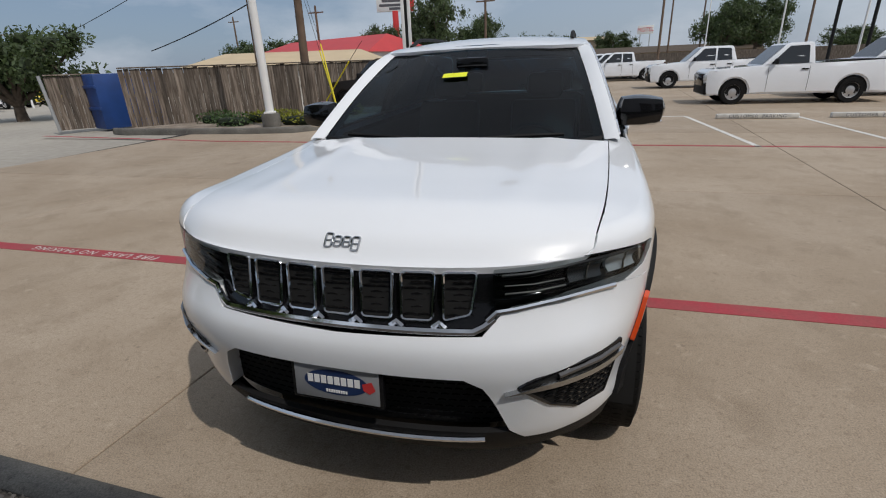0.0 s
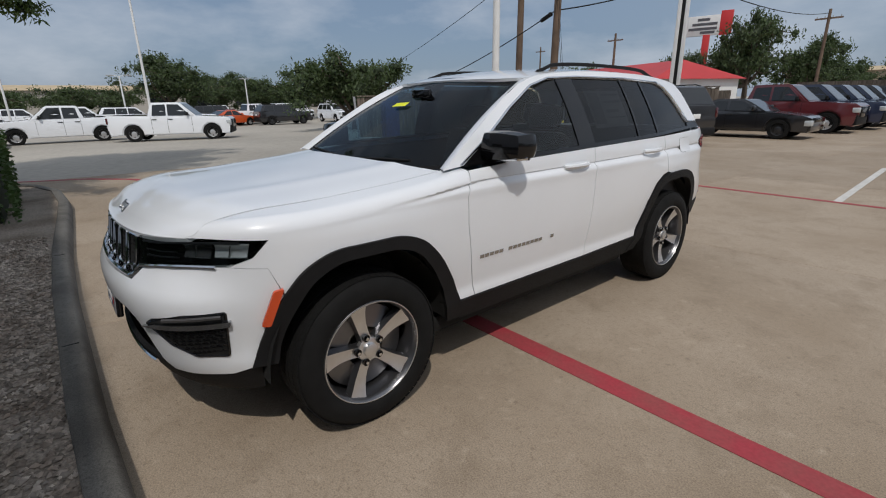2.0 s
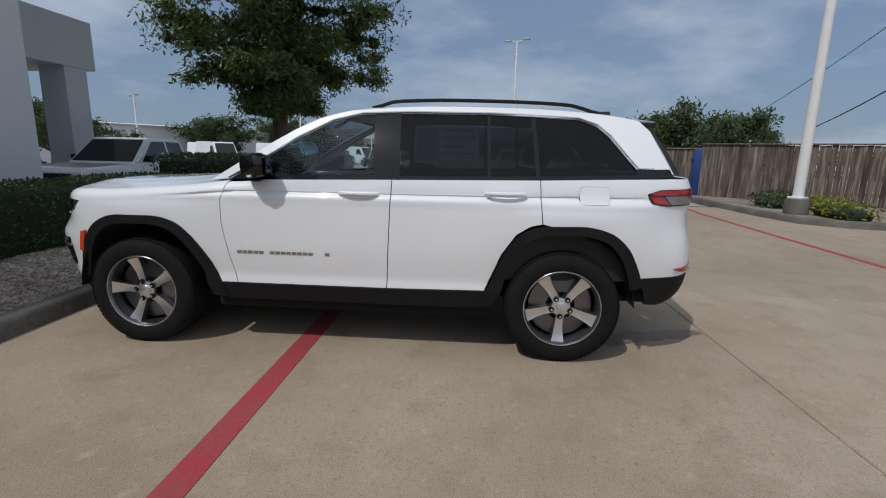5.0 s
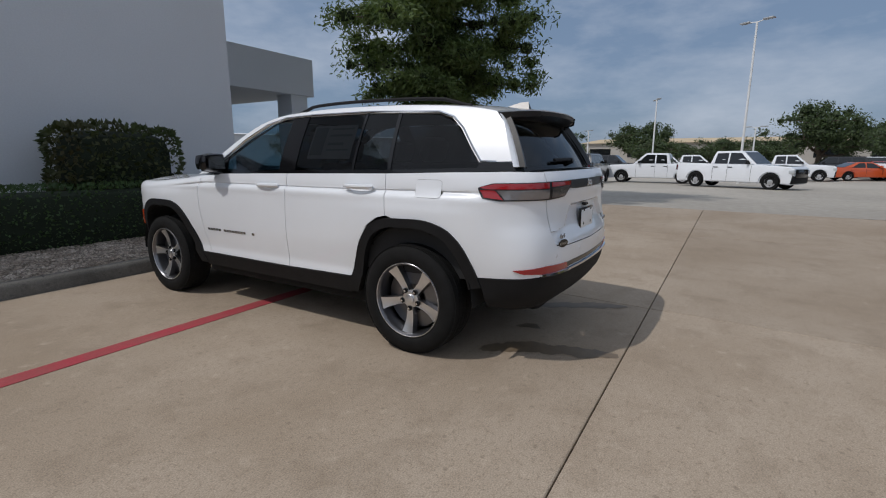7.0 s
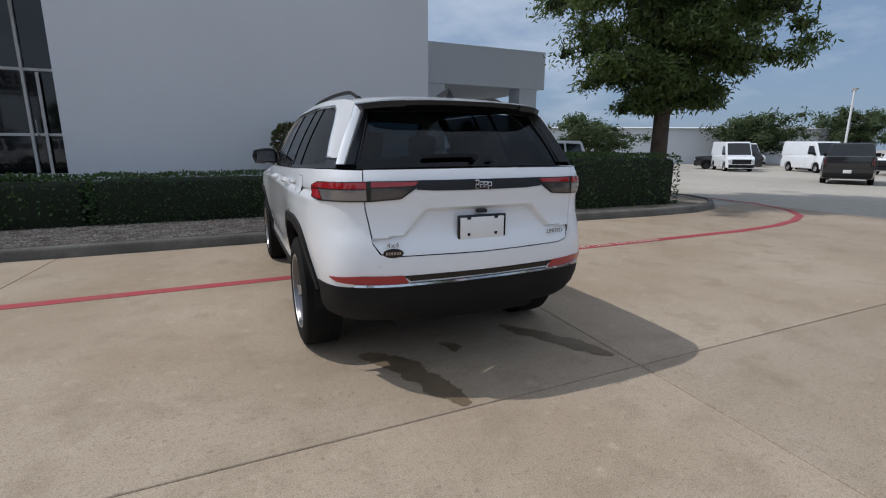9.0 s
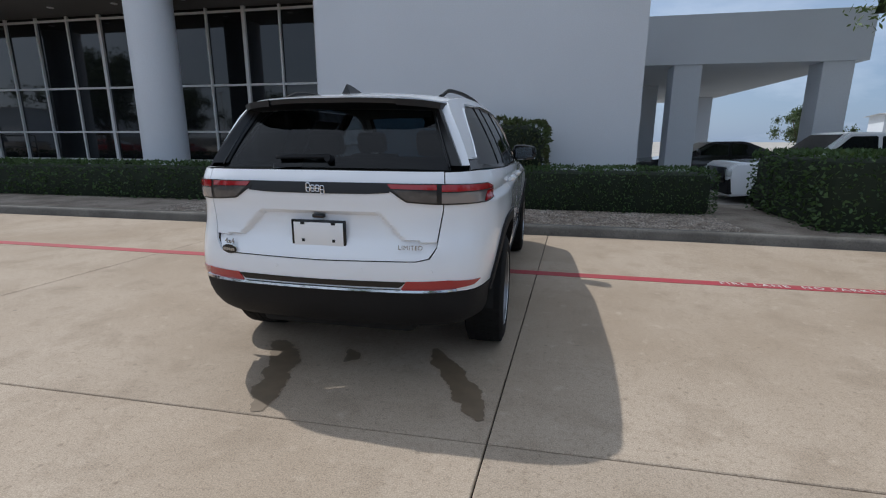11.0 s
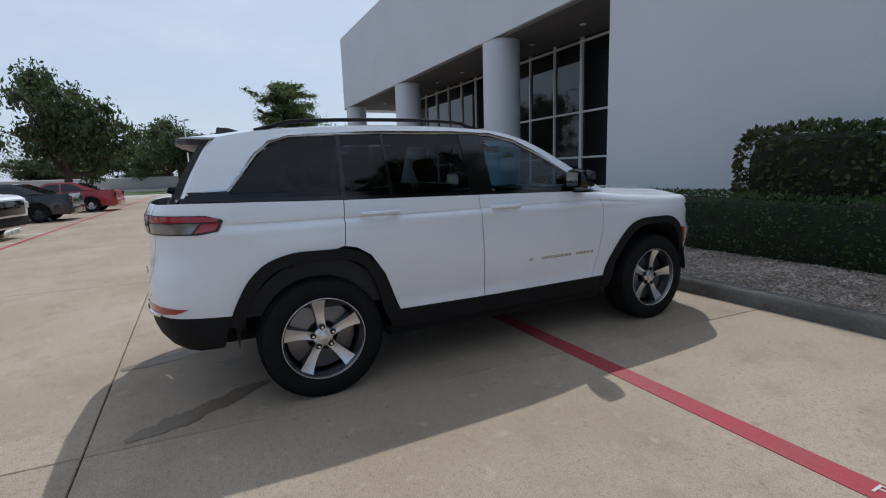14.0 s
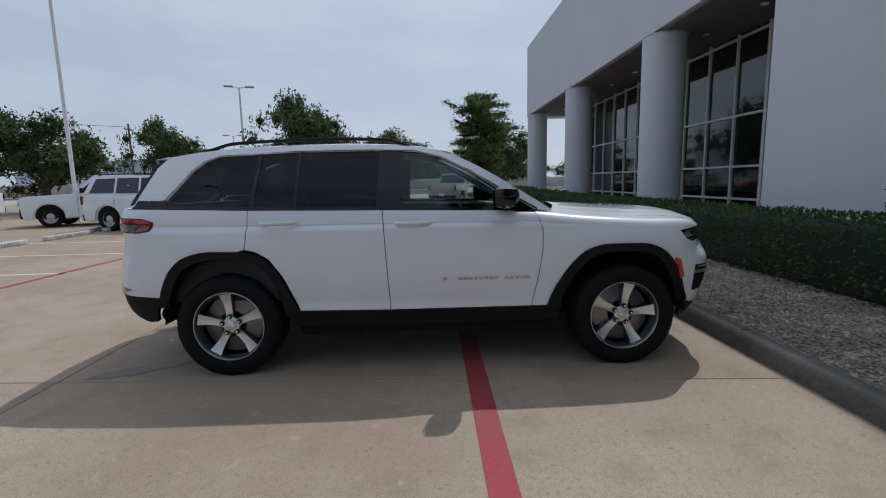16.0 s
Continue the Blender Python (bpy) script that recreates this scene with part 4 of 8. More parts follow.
# fuel flap
ff = [(1.5475, 1.0875), (1.7425, 1.0875), (1.7425, 1.2025), (1.5475, 1.2025)]
part("fuel_flap", on_side(ff, 0.0012, 0.03, 0.05, 0), VOID, main_suv, "dark seam of the fuel flap")
part("fuel_flap", on_side([(1.549, 1.089), (1.741, 1.089), (1.741, 1.201), (1.549, 1.201)], 0.0030, 0.027, 0.05, 0.002), WHITE, main_suv, "white fuel flap")
# lamps
lamp_o = [(nose_x(0.495), 0.872), (nose_x(0.56), 0.872), (nose_x(0.70), 0.884), (at_y(-2.065), 0.897), (at_y(-1.975), 0.935), (at_y(-1.908), 1.002), (at_y(-2.10), 1.000), (nose_x(0.70), 0.995), (nose_x(0.495), 0.985)]
head = pair("headlamp", panel(lamp_o, lambda u, v: shell(u, v, -0.040), 0.05, 0), GLOSS_BLACK, main_suv, "dark smoked headlamp with bright reflectors")
pair("lamp_glass", panel(fillet(lamp_o, 0.006), lambda u, v: shell(u, v, 0.001), 0.04, 0.035), GLASS_LAMP, head)
# two clear projector boxes side by side, each a bright bowl with a dark lens in it
for s0, s1, z0, z1 in ((nose_x(0.735), at_y(-2.125), 0.915, 0.978), (at_y(-2.105), at_y(-1.985), 0.925, 0.985)):
    bm = bmesh.new()
    panel([(s0, z0 + 0.004), (s1, z0 + 0.008), (s1 + 0.015, z1), (s0 + 0.004, z1 - 0.004)], lambda u, v: shell(u, v, -0.012 - 0.020 * math.sin(math.pi * min(max((v - z0) / (z1 - z0), 0), 1))), 0.02, 0.008, bm=bm, stepv=0.008)
    near = z0 > 0.92
    refl = pair("lamp_reflector", bm, LAMP_GLOW if near else LAMP_SMOKE, head, "bright lamp reflector" if near else "")
    mid_s, mid_z = (s0 + s1) / 2, (z0 + z1) / 2
    pair("lamp_divider", tube(bmesh.new(), [shell(mid_s - 0.004, z0 + 0.006, -0.016), shell(mid_s + 0.002, mid_z, -0.020), shell(mid_s + 0.008, z1 - 0.004, -0.016)], 0.0035, 6), SATIN, refl)
bm = tube(bmesh.new(), [shell(u, v, -0.006) for u, v in ((nose_x(0.52), 0.965), (nose_x(0.60), 0.967), (nose_x(0.70), 0.975), (at_y(-2.10), 0.988), (at_y(-2.005), 0.993))], 0.005, 6)
pair("light_strip", bm, DARK_ALLOY, head)
bm = tube(bmesh.new(), [shell(u, v, -0.010) for u, v in ((nose_x(0.53), 0.905), (nose_x(0.62), 0.907), (nose_x(0.72), 0.914))], 0.004, 6)
tube(bm, [shell(u, v, -0.010) for u, v in ((nose_x(0.53), 0.930), (nose_x(0.62), 0.930), (nose_x(0.715), 0.936))], 0.003, 6)
pair("lamp_rib", bm, BLACK_TRIM, head)
bm = tube(bmesh.new(), [shell(u, v, 0.004) for u, v in ((nose_x(0.47), 0.838), (nose_x(0.50), 0.860), (nose_x(0.56), 0.866), (nose_x(0.70), 0.880), (at_y(-2.10), 0.891))], 0.008, 6)
pair("lamp_chrome", bm, CHROME, head, "chrome strip below the headlamp")
# seven-slot grille
gpoly = [(0, 0.795), (nose_x(0.44), 0.800), (nose_x(0.50), 0.862), (nose_x(0.498), 0.995), (0, 0.992)]
grille = part("grille", panel(gpoly, lambda u, v: shell(u, v, -0.020), 0.05, 0.01, True), GLOSS_BLACK, main_suv, "black grille with seven chrome-framed slots")
for k in range(-3, 4):
    xc = 0.131 * k
    w = 0.052
    lowx = xc * 0.985
    lift = 0.018 if abs(k) == 3 else 0.0
    out = [(xc - w, 0.978), (xc + w, 0.978), (lowx + w * 0.92 - (0.012 if k == 3 else 0), 0.832 + (lift if k > 0 else 0)), (lowx - w * 0.92 + (0.012 if k == -3 else 0), 0.832 + (lift if k < 0 else 0))]

    def slot(x, z, off):
        p = shell(nose_x(abs(x)), z, off)
        return Vector((math.copysign(p.x, x), p.y, p.z))

    ring = fillet(out, 0.014, 3)
    frame_part = part("slot_frame", tube(bmesh.new(), [slot(x, z, -0.010) for x, z in ring], 0.0052, 6, True), CHROME, grille, "chrome slot frame")
    bm = bmesh.new()
    vs = [bm.verts.new(slot(x, z, -0.018)) for x, z in ring]
    bm.faces.new(vs)
    part("slot", bm, VOID, grille, "black mesh slot", smooth=0)
    bm = bmesh.new()
    for j in range(7):
        z = 0.845 + j * 0.0195
        for i in range(2):
            a = xc - w * 0.85 + i * w * 0.85 + (0.5 * w * 0.85 if j % 2 else 0)
            b = min(a + w * 0.75, xc + w * 0.9)
            tube(bm, [slot(a, z, -0.014), slot((a + b) / 2, z + 0.004, -0.012), slot(b, z, -0.014)], 0.0022, 4)
    part("slot_mesh", bm, GLOSS_BLACK, grille)
bm = tube(bmesh.new(), [slot(x, 0.806 + 0.10 * max(0, abs(x) - 0.44) * 6, -0.006) for x in np.linspace(-0.495, 0.495, 31)], 0.011, 6)
for k in range(-3, 3):
    xc = 0.131 * (k + 0.5)
    tube(bm, [slot(xc - 0.02, 0.812, -0.010), slot(xc, 0.826, -0.010), slot(xc + 0.02, 0.812, -0.010)], 0.010, 6)
part("grille_chrome", bm, CHROME, grille, "chrome strip along the grille's foot")
# lower opening mesh, lip chrome, fog pockets
bm = bmesh.new()
for j in range(9):
    z = 0.478 + j * 0.021
    hw = 0.54 - (z - 0.47) * 0.45
    n = 14
    for i in range(-n, n):
        a = (i + (0.5 if j % 2 else 0)) * hw / n
        b = a + 0.7 * hw / n
        tube(bm, [slot(a, z, -0.048), slot((a + b) / 2, z + 0.004, -0.046), slot(b, z, -0.048)], 0.003, 3)
part("grille_mesh", bm, GLOSS_BLACK, low_grille)
part("lip_chrome", tube(bmesh.new(), [slot(x, 0.418 + 0.09 * abs(x) ** 2.2, 0.004) for x in np.linspace(-0.465, 0.465, 25)], 0.009, 6), CHROME, main_suv, "chrome strip on the lower lip")
pocket = pair("fog_pocket", on_skin(FOG, 0.0025, 0.012, 0.04, 0.0), VOID, front_bumper, "black recessed fog-lamp pocket")
pair("pocket_rim", tube(bmesh.new(), [shell(u, v, 0.002) for u, v in fillet(FOG, 0.012)], 0.006, 6, True), GLOSS_BLACK, pocket)
pair("fog_blade", on_skin([(nose_x(0.515), 0.605), (nose_x(0.62), 0.618), (nose_x(0.76), 0.632), (at_y(-2.075), 0.648), (at_y(-2.070), 0.672), (nose_x(0.76), 0.656), (nose_x(0.62), 0.640)], 0.016, 0.004, 0.05, 0.016), SATIN, pocket, "satin chrome blade")
pair("fog_light", tube(bmesh.new(), [shell(u, v, 0.008) for u, v in ((nose_x(0.665), 0.664), (nose_x(0.78), 0.682), (at_y(-2.10), 0.692))], 0.009, 6), LENS_GREY, pocket)
bm = bmesh.new()
for j in range(7):
    z = 0.528 + 0.0135 * j
    n = 7
    u0, u1 = nose_x(float(np.interp(z, [0.515, 0.552, 0.628], [0.765, 0.670, 0.570]))) + 0.006, at_y(-2.103)
    for i in range(n):
        a = u0 + (u1 - u0) * (i + (0.5 if j % 2 else 0.05)) / n
        b = min(a + 0.75 * (u1 - u0) / n, u1)
        tube(bm, [shell(a, z + 0.10 * (a - u0), 0.005), shell((a + b) / 2, z + 0.10 * (a - u0) + 0.006, 0.007), shell(b, z + 0.10 * (a - u0), 0.005)], 0.0028, 4)
tagged(pair("fog_mesh", bm, GLOSS_BLACK, pocket)[0], kind="stuff")
pair("side_marker", on_side([(-1.866, 0.800), (-1.908, 0.790), (-1.968, 0.636), (-1.932, 0.632)], 0.017, 0.01, 0.05, 0.015), AMBER, main_suv, "orange side marker reflector")
# front plate: blue oval on white, in a black frame; lettering as bars
plate = part("front_plate", box(bmesh.new(), (-0.162, -2.452, 0.515), (0.162, -2.425, 0.672), 0.006), GLOSS_BLACK, main_suv, "show plate in a black frame")
part("plate_face", box(bmesh.new(), (-0.148, -2.455, 0.527), (0.148, -2.450, 0.657), 0.002), PLATE_SILVER, plate, "silver plate face")
bm = bmesh.new()
vs = [bm.verts.new((0.112 * math.cos(a), -2.4565, 0.592 + 0.044 * math.sin(a))) for a in np.linspace(0, 2 * math.pi, 33)[:-1]]
bm.faces.new(vs)
part("plate_oval", bm, PLATE_BLUE, plate, "blue oval", smooth=0)
bm = bmesh.new()
for i in range(8):
    box(bm, (-0.098 + i * 0.0235, -2.4585, 0.585), (-0.098 + i * 0.0235 + 0.018, -2.4570, 0.613))
for i in range(9):
    box(bm, (-0.035 + i * 0.0085, -2.4585, 0.556), (-0.035 + i * 0.0085 + 0.006, -2.4570, 0.566))
part("plate_print", bm, PLATE_WHITE, plate, "row of white bars", smooth=0)
bm = bmesh.new()
vs = [bm.verts.new((x, -2.4575, z)) for x, z in ((0.092, 0.60), (0.125, 0.612), (0.138, 0.585), (0.118, 0.568), (0.096, 0.578))]
bm.faces.new(vs)
part("plate_mark", bm, PLATE_RED, plate, "small red patch", smooth=0)
plate.matrix_local = Matrix.Translation((-0.012, -2.384, 0.642)) @ Matrix.Rotation(radians(-5), 4, "X") @ Matrix.Translation((0, 2.452, -0.592))
# bonnet mark: plain chrome bars
bm = bmesh.new()
for i, (h, d) in enumerate(((0.034, -0.003), (0.024, 0.0), (0.024, 0.0), (0.033, -0.008))):
    ring = [(-0.0115, 0), (0.0115, 0), (0.0115, h), (-0.0115, h)]
    tube(bm, [bonnet(-0.052 + i * 0.031 + a, -2.262 + d + b) + Vector((0, 0, 0.004)) for a, b in fillet(ring, 0.006, 3)], 0.0036, 6, True)
    tube(bm, [bonnet(-0.052 + i * 0.031 + a, -2.262 + d + h * 0.5) + Vector((0, 0, 0.004)) for a in (-0.011, 0.0, 0.011)], 0.003, 6)
part("bonnet_badge", bm, SATIN, bonnet_part, "four small chrome bars")
# tail: lamps, black bar, badges, plate
tl = [(tail_x(0.50), 1.100), (tail_x(0.675), 1.088), (at_y(2.12), 1.084), (at_y(2.015), 1.102), (at_y(1.985), 1.162), (at_y(2.08), 1.190), (tail_x(0.675), 1.199), (tail_x(0.375), 1.200), (tail_x(0.40), 1.166)]
tail = pair("tail_lamp", on_skin(tl, 0.006, 0.012, 0.04, 0.012), BLACK_TRIM, main_suv, "red and smoked tail lamp in a black surround")
for poly, mat_, lab in (([(tail_x(0.69), 1.158), (at_y(2.03), 1.154), (at_y(2.00), 1.166), (at_y(2.09), 1.186), (tail_x(0.69), 1.194)], RED_LENS, "red lens strip"),
                        ([(tail_x(0.42), 1.172), (tail_x(0.665), 1.166), (tail_x(0.665), 1.194), (tail_x(0.40), 1.195)], RED_LENS, "red lens strip"),
                        ([(tail_x(0.505), 1.108), (tail_x(0.665), 1.097), (tail_x(0.665), 1.160), (tail_x(0.425), 1.166)], LENS_GREY, "pale smoked reversing lens"),
                        ([(tail_x(0.69), 1.096), (at_y(2.155), 1.092), (at_y(2.105), 1.148), (tail_x(0.69), 1.152)], CLEAR_LENS, "pale clear lens"),
                        ([(at_y(2.145), 1.092), (at_y(2.030), 1.106), (at_y(2.002), 1.150), (at_y(2.095), 1.147)], RED_LENS, "red lens")):
    pair("lamp_lens", on_skin(poly, 0.009, 0.004, 0.03, 0.004), mat_, tail, lab)
bar = part("tail_bar", panel([(tail_x(0.41), 1.150), (tail_x(0.41), 1.201), (S_END, 1.201), (S_END, 1.140), (tail_x(0.3), 1.142)], lambda u, v: shell(u, v, 0.005), 0.06, 0.008, True), BLACK_TRIM, tailgate, "gloss black bar between the tail lamps")
yb = shell(S_END, 1.17).y + 0.009
bm = bmesh.new()
for i, (h, d) in enumerate(((0.046, -0.004), (0.032, 0.0), (0.032, 0.0), (0.042, -0.012))):
    x0, z0 = 0.042 - i * 0.0275, 1.152 + d
    tube(bm, [(x0 + a, yb, z0 + b) for a, b in fillet([(-0.010, 0), (0.010, 0), (0.010, h), (-0.010, h)], 0.007, 3)], 0.0038, 6, True)
    tube(bm, [(x0 + a, yb, z0 + h / 2) for a in (-0.010, 0.010)], 0.0032, 6)
part("tail_badge", bm, CHROME, tailgate, "four small chrome bars")


def gate_word(text, x, z, size):
    """Chrome letters on the tailgate, turned to its curve."""
    a, b, p = (shell(tail_x(abs(x + d)), z) for d in (-0.05, 0.05, 0.0))
    ang = math.degrees(math.atan2((b.y - a.y), 0.10 if x < 0 else 0.10))
    ob = writing(text, size, SATIN, Matrix.Translation((x, p.y + 0.004, z)) @ Matrix.Rotation(radians(180 + ang), 4, "Z") @ Matrix.Rotation(radians(90), 4, "X"), tailgate, "gate_lettering", 0.003, 1.1)
    return tagged(ob, "chrome letters")


gate_word("LIMITED", -0.522, 0.862, 0.034)
gate_word("4x4", 0.555, 0.852, 0.042)
bm = bmesh.new()
p0 = shell(tail_x(0.555), 0.806)
vs = [bm.verts.new((0.555 + 0.055 * math.cos(a), p0.y + 0.006 - 0.012 * math.cos(a), 0.808 + 0.026 * math.sin(a))) for a in np.linspace(0, 2 * math.pi, 25)[:-1]]
bm.faces.new(vs)
oval = part("dealer_oval", bm, GLOSS_BLACK, tailgate, "small black oval badge", smooth=0)
bm = bmesh.new()
for i in range(6):
    a = 0.515 + i * 0.0145
    box(bm, (a, p0.y + 0.004 - 0.012 * (a - 0.555) / 0.055, 0.800), (a + 0.010, p0.y + 0.010 - 0.012 * (a - 0.555) / 0.055, 0.816))
part("oval_bars", bm, SATIN, oval, smooth=0)
yp = gate(S_END, 0.92).y + 0.012
plate2 = part("rear_plate", box(bmesh.new(), (-0.160, yp, 0.806), (0.160, yp + 0.014, 0.994), 0.004), GLOSS_BLACK, tailgate, "black plate frame with a blank white card")
part("plate_card", box(bmesh.new(), (-0.145, yp + 0.010, 0.846), (0.145, yp + 0.0165, 0.980), 0.002), PLATE_WHITE, plate2, "blank white card")
for x in (-0.09, 0.09):
    part("plate_clip", box(bmesh.new(), (x - 0.008, yp + 0.014, 0.872), (x + 0.008, yp + 0.019, 0.888)), VOID, plate2, smooth=0)
    part("plate_clip", box(bmesh.new(), (x - 0.012, yp + 0.012, 0.968), (x + 0.012, yp + 0.019, 0.982)), VOID, plate2, smooth=0)
bm = bmesh.new()
for i in range(8):
    box(bm, (-0.088 + i * 0.022, yp + 0.013, 0.815), (-0.088 + i * 0.022 + 0.017, yp + 0.0165, 0.836))
part("plate_print", bm, PLATE_WHITE, plate2, "row of white bars", smooth=0)
box(bm := bmesh.new(), (-0.035, yp - 0.02, 1.004), (0.035, yp + 0.012, 1.026), 0.008)
part("gate_handle", bm, GLOSS_BLACK, tailgate)
refl = [(tail_x(0.47), 0.634), (tail_x(0.72), 0.634), (at_y(2.27), 0.642), (at_y(2.21), 0.664), (tail_x(0.72), 0.684), (tail_x(0.50), 0.679)]
pair("bumper_reflector", on_skin(refl, 0.006, 0.006, 0.05, 0.01), RED_LENS, main_suv, "red bumper reflector")
bm = panel([(S_END, 0.640), (tail_x(0.46), 0.642), (tail_x(0.50), 0.676), (S_END, 0.672)], lambda u, v: shell(u, v, 0.003), 0.06, 0.004, True)
part("bumper_groove", bm, GLOSS_BLACK, main_suv, "black groove in the rear bumper")
part("bumper_chrome", tube(bmesh.new(), [Vector((x, shell(tail_x(abs(x)), 0.626).y + 0.008, 0.622 + 0.012 * abs(x) ** 3)) for x in np.linspace(-0.76, 0.76, 31)], 0.0125, 6), CHROME, main_suv, "chrome strip on the rear bumper")
for x in (-0.63, -0.25, 0.25, 0.63):
    p = shell(tail_x(abs(x)), 0.735)
    bm = rod(bmesh.new(), (x, p.y - 0.004, 0.735), (x, p.y + 0.0025, 0.735), 0.011, seg=14)
    part("parking_sensor", bm, WHITE, main_suv)

# wheels: one, built lying in the y-z plane with its face to +x
def wheel_parts(parent):
    turn = Matrix.Rotation(math.pi / 2, 4, "Y")
    R, W = 0.383, 0.128
    prof = [(0.262, -W), (0.30, -W - 0.004), (0.340, -W * 0.99), (0.366, -W * 0.90), (0.378, -W * 0.78), (R, -W * 0.6), (R + 0.001, 0), (R, W * 0.6), (0.378, W * 0.78), (0.366, W * 0.90), (0.340, W * 0.99), (0.318, W + 0.003), (0.300, W + 0.004), (0.280, W), (0.262, W * 0.93), (0.250, W * 0.8)]
    tyre = part("tyre", lathe(bmesh.new(), prof, 64, turn), RUBBER, parent)
    bm = bmesh.new()
    for k in range(72):
        a = 2 * math.pi * k / 72
        for off, l in ((-0.095, 0.03), (-0.045, 0.036), (0.0, 0.036), (0.045, 0.036), (0.095, 0.03)):
            m = turn @ Matrix.Rotation(a + off * 0.6, 4, "Z") @ Matrix.Translation((R + 0.002 - abs(off) ** 2 * 0.5, 0, off))
            box(bm, (-0.004, -0.0145, -l / 2), (0.0015, 0.0145, l / 2), 0, m)
    part("tread", bm, RUBBER, tyre, smooth=0)
    rim = part("rim", lathe(bmesh.new(), [(0.10, 0.035), (0.215, 0.02), (0.232, -0.06), (0.240, -0.11), (0.258, -0.12), (0.262, W * 0.93), (0.256, W * 0.97), (0.248, W * 0.90), (0.240, W * 0.70), (0.236, 0.0)], 64, turn), GREY_ALLOY, parent, "dark alloy barrel with bright spokes")
    part("rim_lip", lathe(bmesh.new(), [(0.2535, W * 0.94), (0.2555, W * 0.978), (0.2590, W * 0.975), (0.2600, W * 0.94)], 64, turn), ALLOY, rim)
    for k in range(5):
        a = 2 * math.pi * k / 5 + math.pi / 2
        bm = bmesh.new()
        top, low = [], []
        for t in np.linspace(0, 1, 7):
            r = 0.045 + 0.202 * t
            w = 0.0205 + 0.006 * (1 - t) ** 2 + 0.025 * t ** 2
            z = 0.078 + 0.024 * t - 0.016 * math.sin(math.pi * t)
            for lst, dz, ww in ((top, 0.0, w), (low, -0.045, w * 1.18)):
                lst.append((Vector((r, -ww, z + dz)), Vector((r, 0.0, z + dz - (0.006 if dz == 0 else 0))), Vector((r, ww, z + dz))))
        m = turn @ Matrix.Rotation(a, 4, "Z")
        tv = [[bm.verts.new(m @ p) for p in row] for row in top]
        lv = [[bm.verts.new(m @ p) for p in row] for row in low]
        for i in range(6):
            for j in range(2):
                bm.faces.new((tv[i][j], tv[i + 1][j], tv[i + 1][j + 1], tv[i][j + 1]))
            for f_ in (bm.faces.new((tv[i][0], lv[i][0], lv[i + 1][0], tv[i + 1][0])), bm.faces.new((tv[i + 1][2], lv[i + 1][2], lv[i][2], tv[i][2]))):
                f_.material_index = 1
        sp = part("spoke", bm, ALLOY, rim, smooth=25)
        sp.data.materials.append(GREY_ALLOY)
    hub = part("hub", lathe(bmesh.new(), [(0.066, 0.055), (0.062, 0.076), (0.050, 0.081), (0.036, 0.080), (0.034, 0.094), (0.020, 0.099), (0.0005, 0.100)], 32, turn), ALLOY, rim, "round hub cap")
    for k in range(5):
        a = 2 * math.pi * k / 5 + math.pi / 2
        m = turn @ Matrix.Rotation(a, 4, "Z") @ Matrix.Translation((0.066, 0, 0.083))
        seat_ = part("lug_seat", lathe(bmesh.new(), [(0.0185, -0.012), (0.0185, 0.002), (0.0150, 0.003), (0.0140, -0.003), (0.0005, -0.003)], 20, m), GLOSS_BLACK, rim, "black lug seat")
        bm = bmesh.new()
        bmesh.ops.create_cone(bm, cap_ends=True, segments=6, radius1=0.0105, radius2=0.0088, depth=0.018, matrix=m @ Matrix.Translation((0, 0, 0.003)))
        part("lug_nut", bm, CHROME, seat_, smooth=0)
    disc = part("brake_disc", lathe(bmesh.new(), [(0.05, -0.02), (0.175, -0.02), (0.175, -0.045), (0.05, -0.045)], 40, turn), DISC, parent)
    m = turn @ Matrix.Rotation(-0.5, 4, "Z")
    part("brake_caliper", box(bmesh.new(), (0.10, -0.09, -0.06), (0.205, 0.09, 0.01), 0.015, m), POLE_GREY, parent)


first = new("wheel")
first.parent = main_suv
first.matrix_local = pose(0.846, -1.482, 0.383, 32, 0, 0)
wheel_parts(first)


def copy_part(ob, m, parent):
    """A wheel's copy with all that is on it, sharing its meshes."""
    made = {}
    for o in (ob, *ob.children_recursive):
        made[o] = o.copy()
        scene.collection.objects.link(made[o])
        made[o].parent = made.get(o.parent, parent)
    made[ob].matrix_local = m
    return made[ob]


copy_part(first, pose(0.846, 1.482, 0.383, 51, 0, 0), main_suv)
copy_part(first, pose(-0.846, -1.482, 0.383, 8, 0, 180), main_suv)
copy_part(first, pose(-0.846, 1.482, 0.383, 23, 0, 180), main_suv)
# cabin: seats, dash, wheel, lining
def seat(x, y, wide=0.50, name="front_seat"):
    bm = bmesh.new()
    box(bm, (x - wide / 2, y - 0.27, 0.62), (x + wide / 2, y + 0.25, 0.78), 0.05)
    m = Matrix.Translation((x, y + 0.25, 0.74)) @ Matrix.Rotation(radians(-18), 4, "X")
    box(bm, (-wide / 2, -0.06, 0.0), (wide / 2, 0.08, 0.58), 0.05, m)
    return bm


def headrest(x, y):
    m = Matrix.Translation((x, y + 0.25, 0.74)) @ Matrix.Rotation(radians(-18), 4, "X")
    return box(bmesh.new(), (-0.14, -0.04, 0.60), (0.14, 0.07, 0.79), 0.05, m)


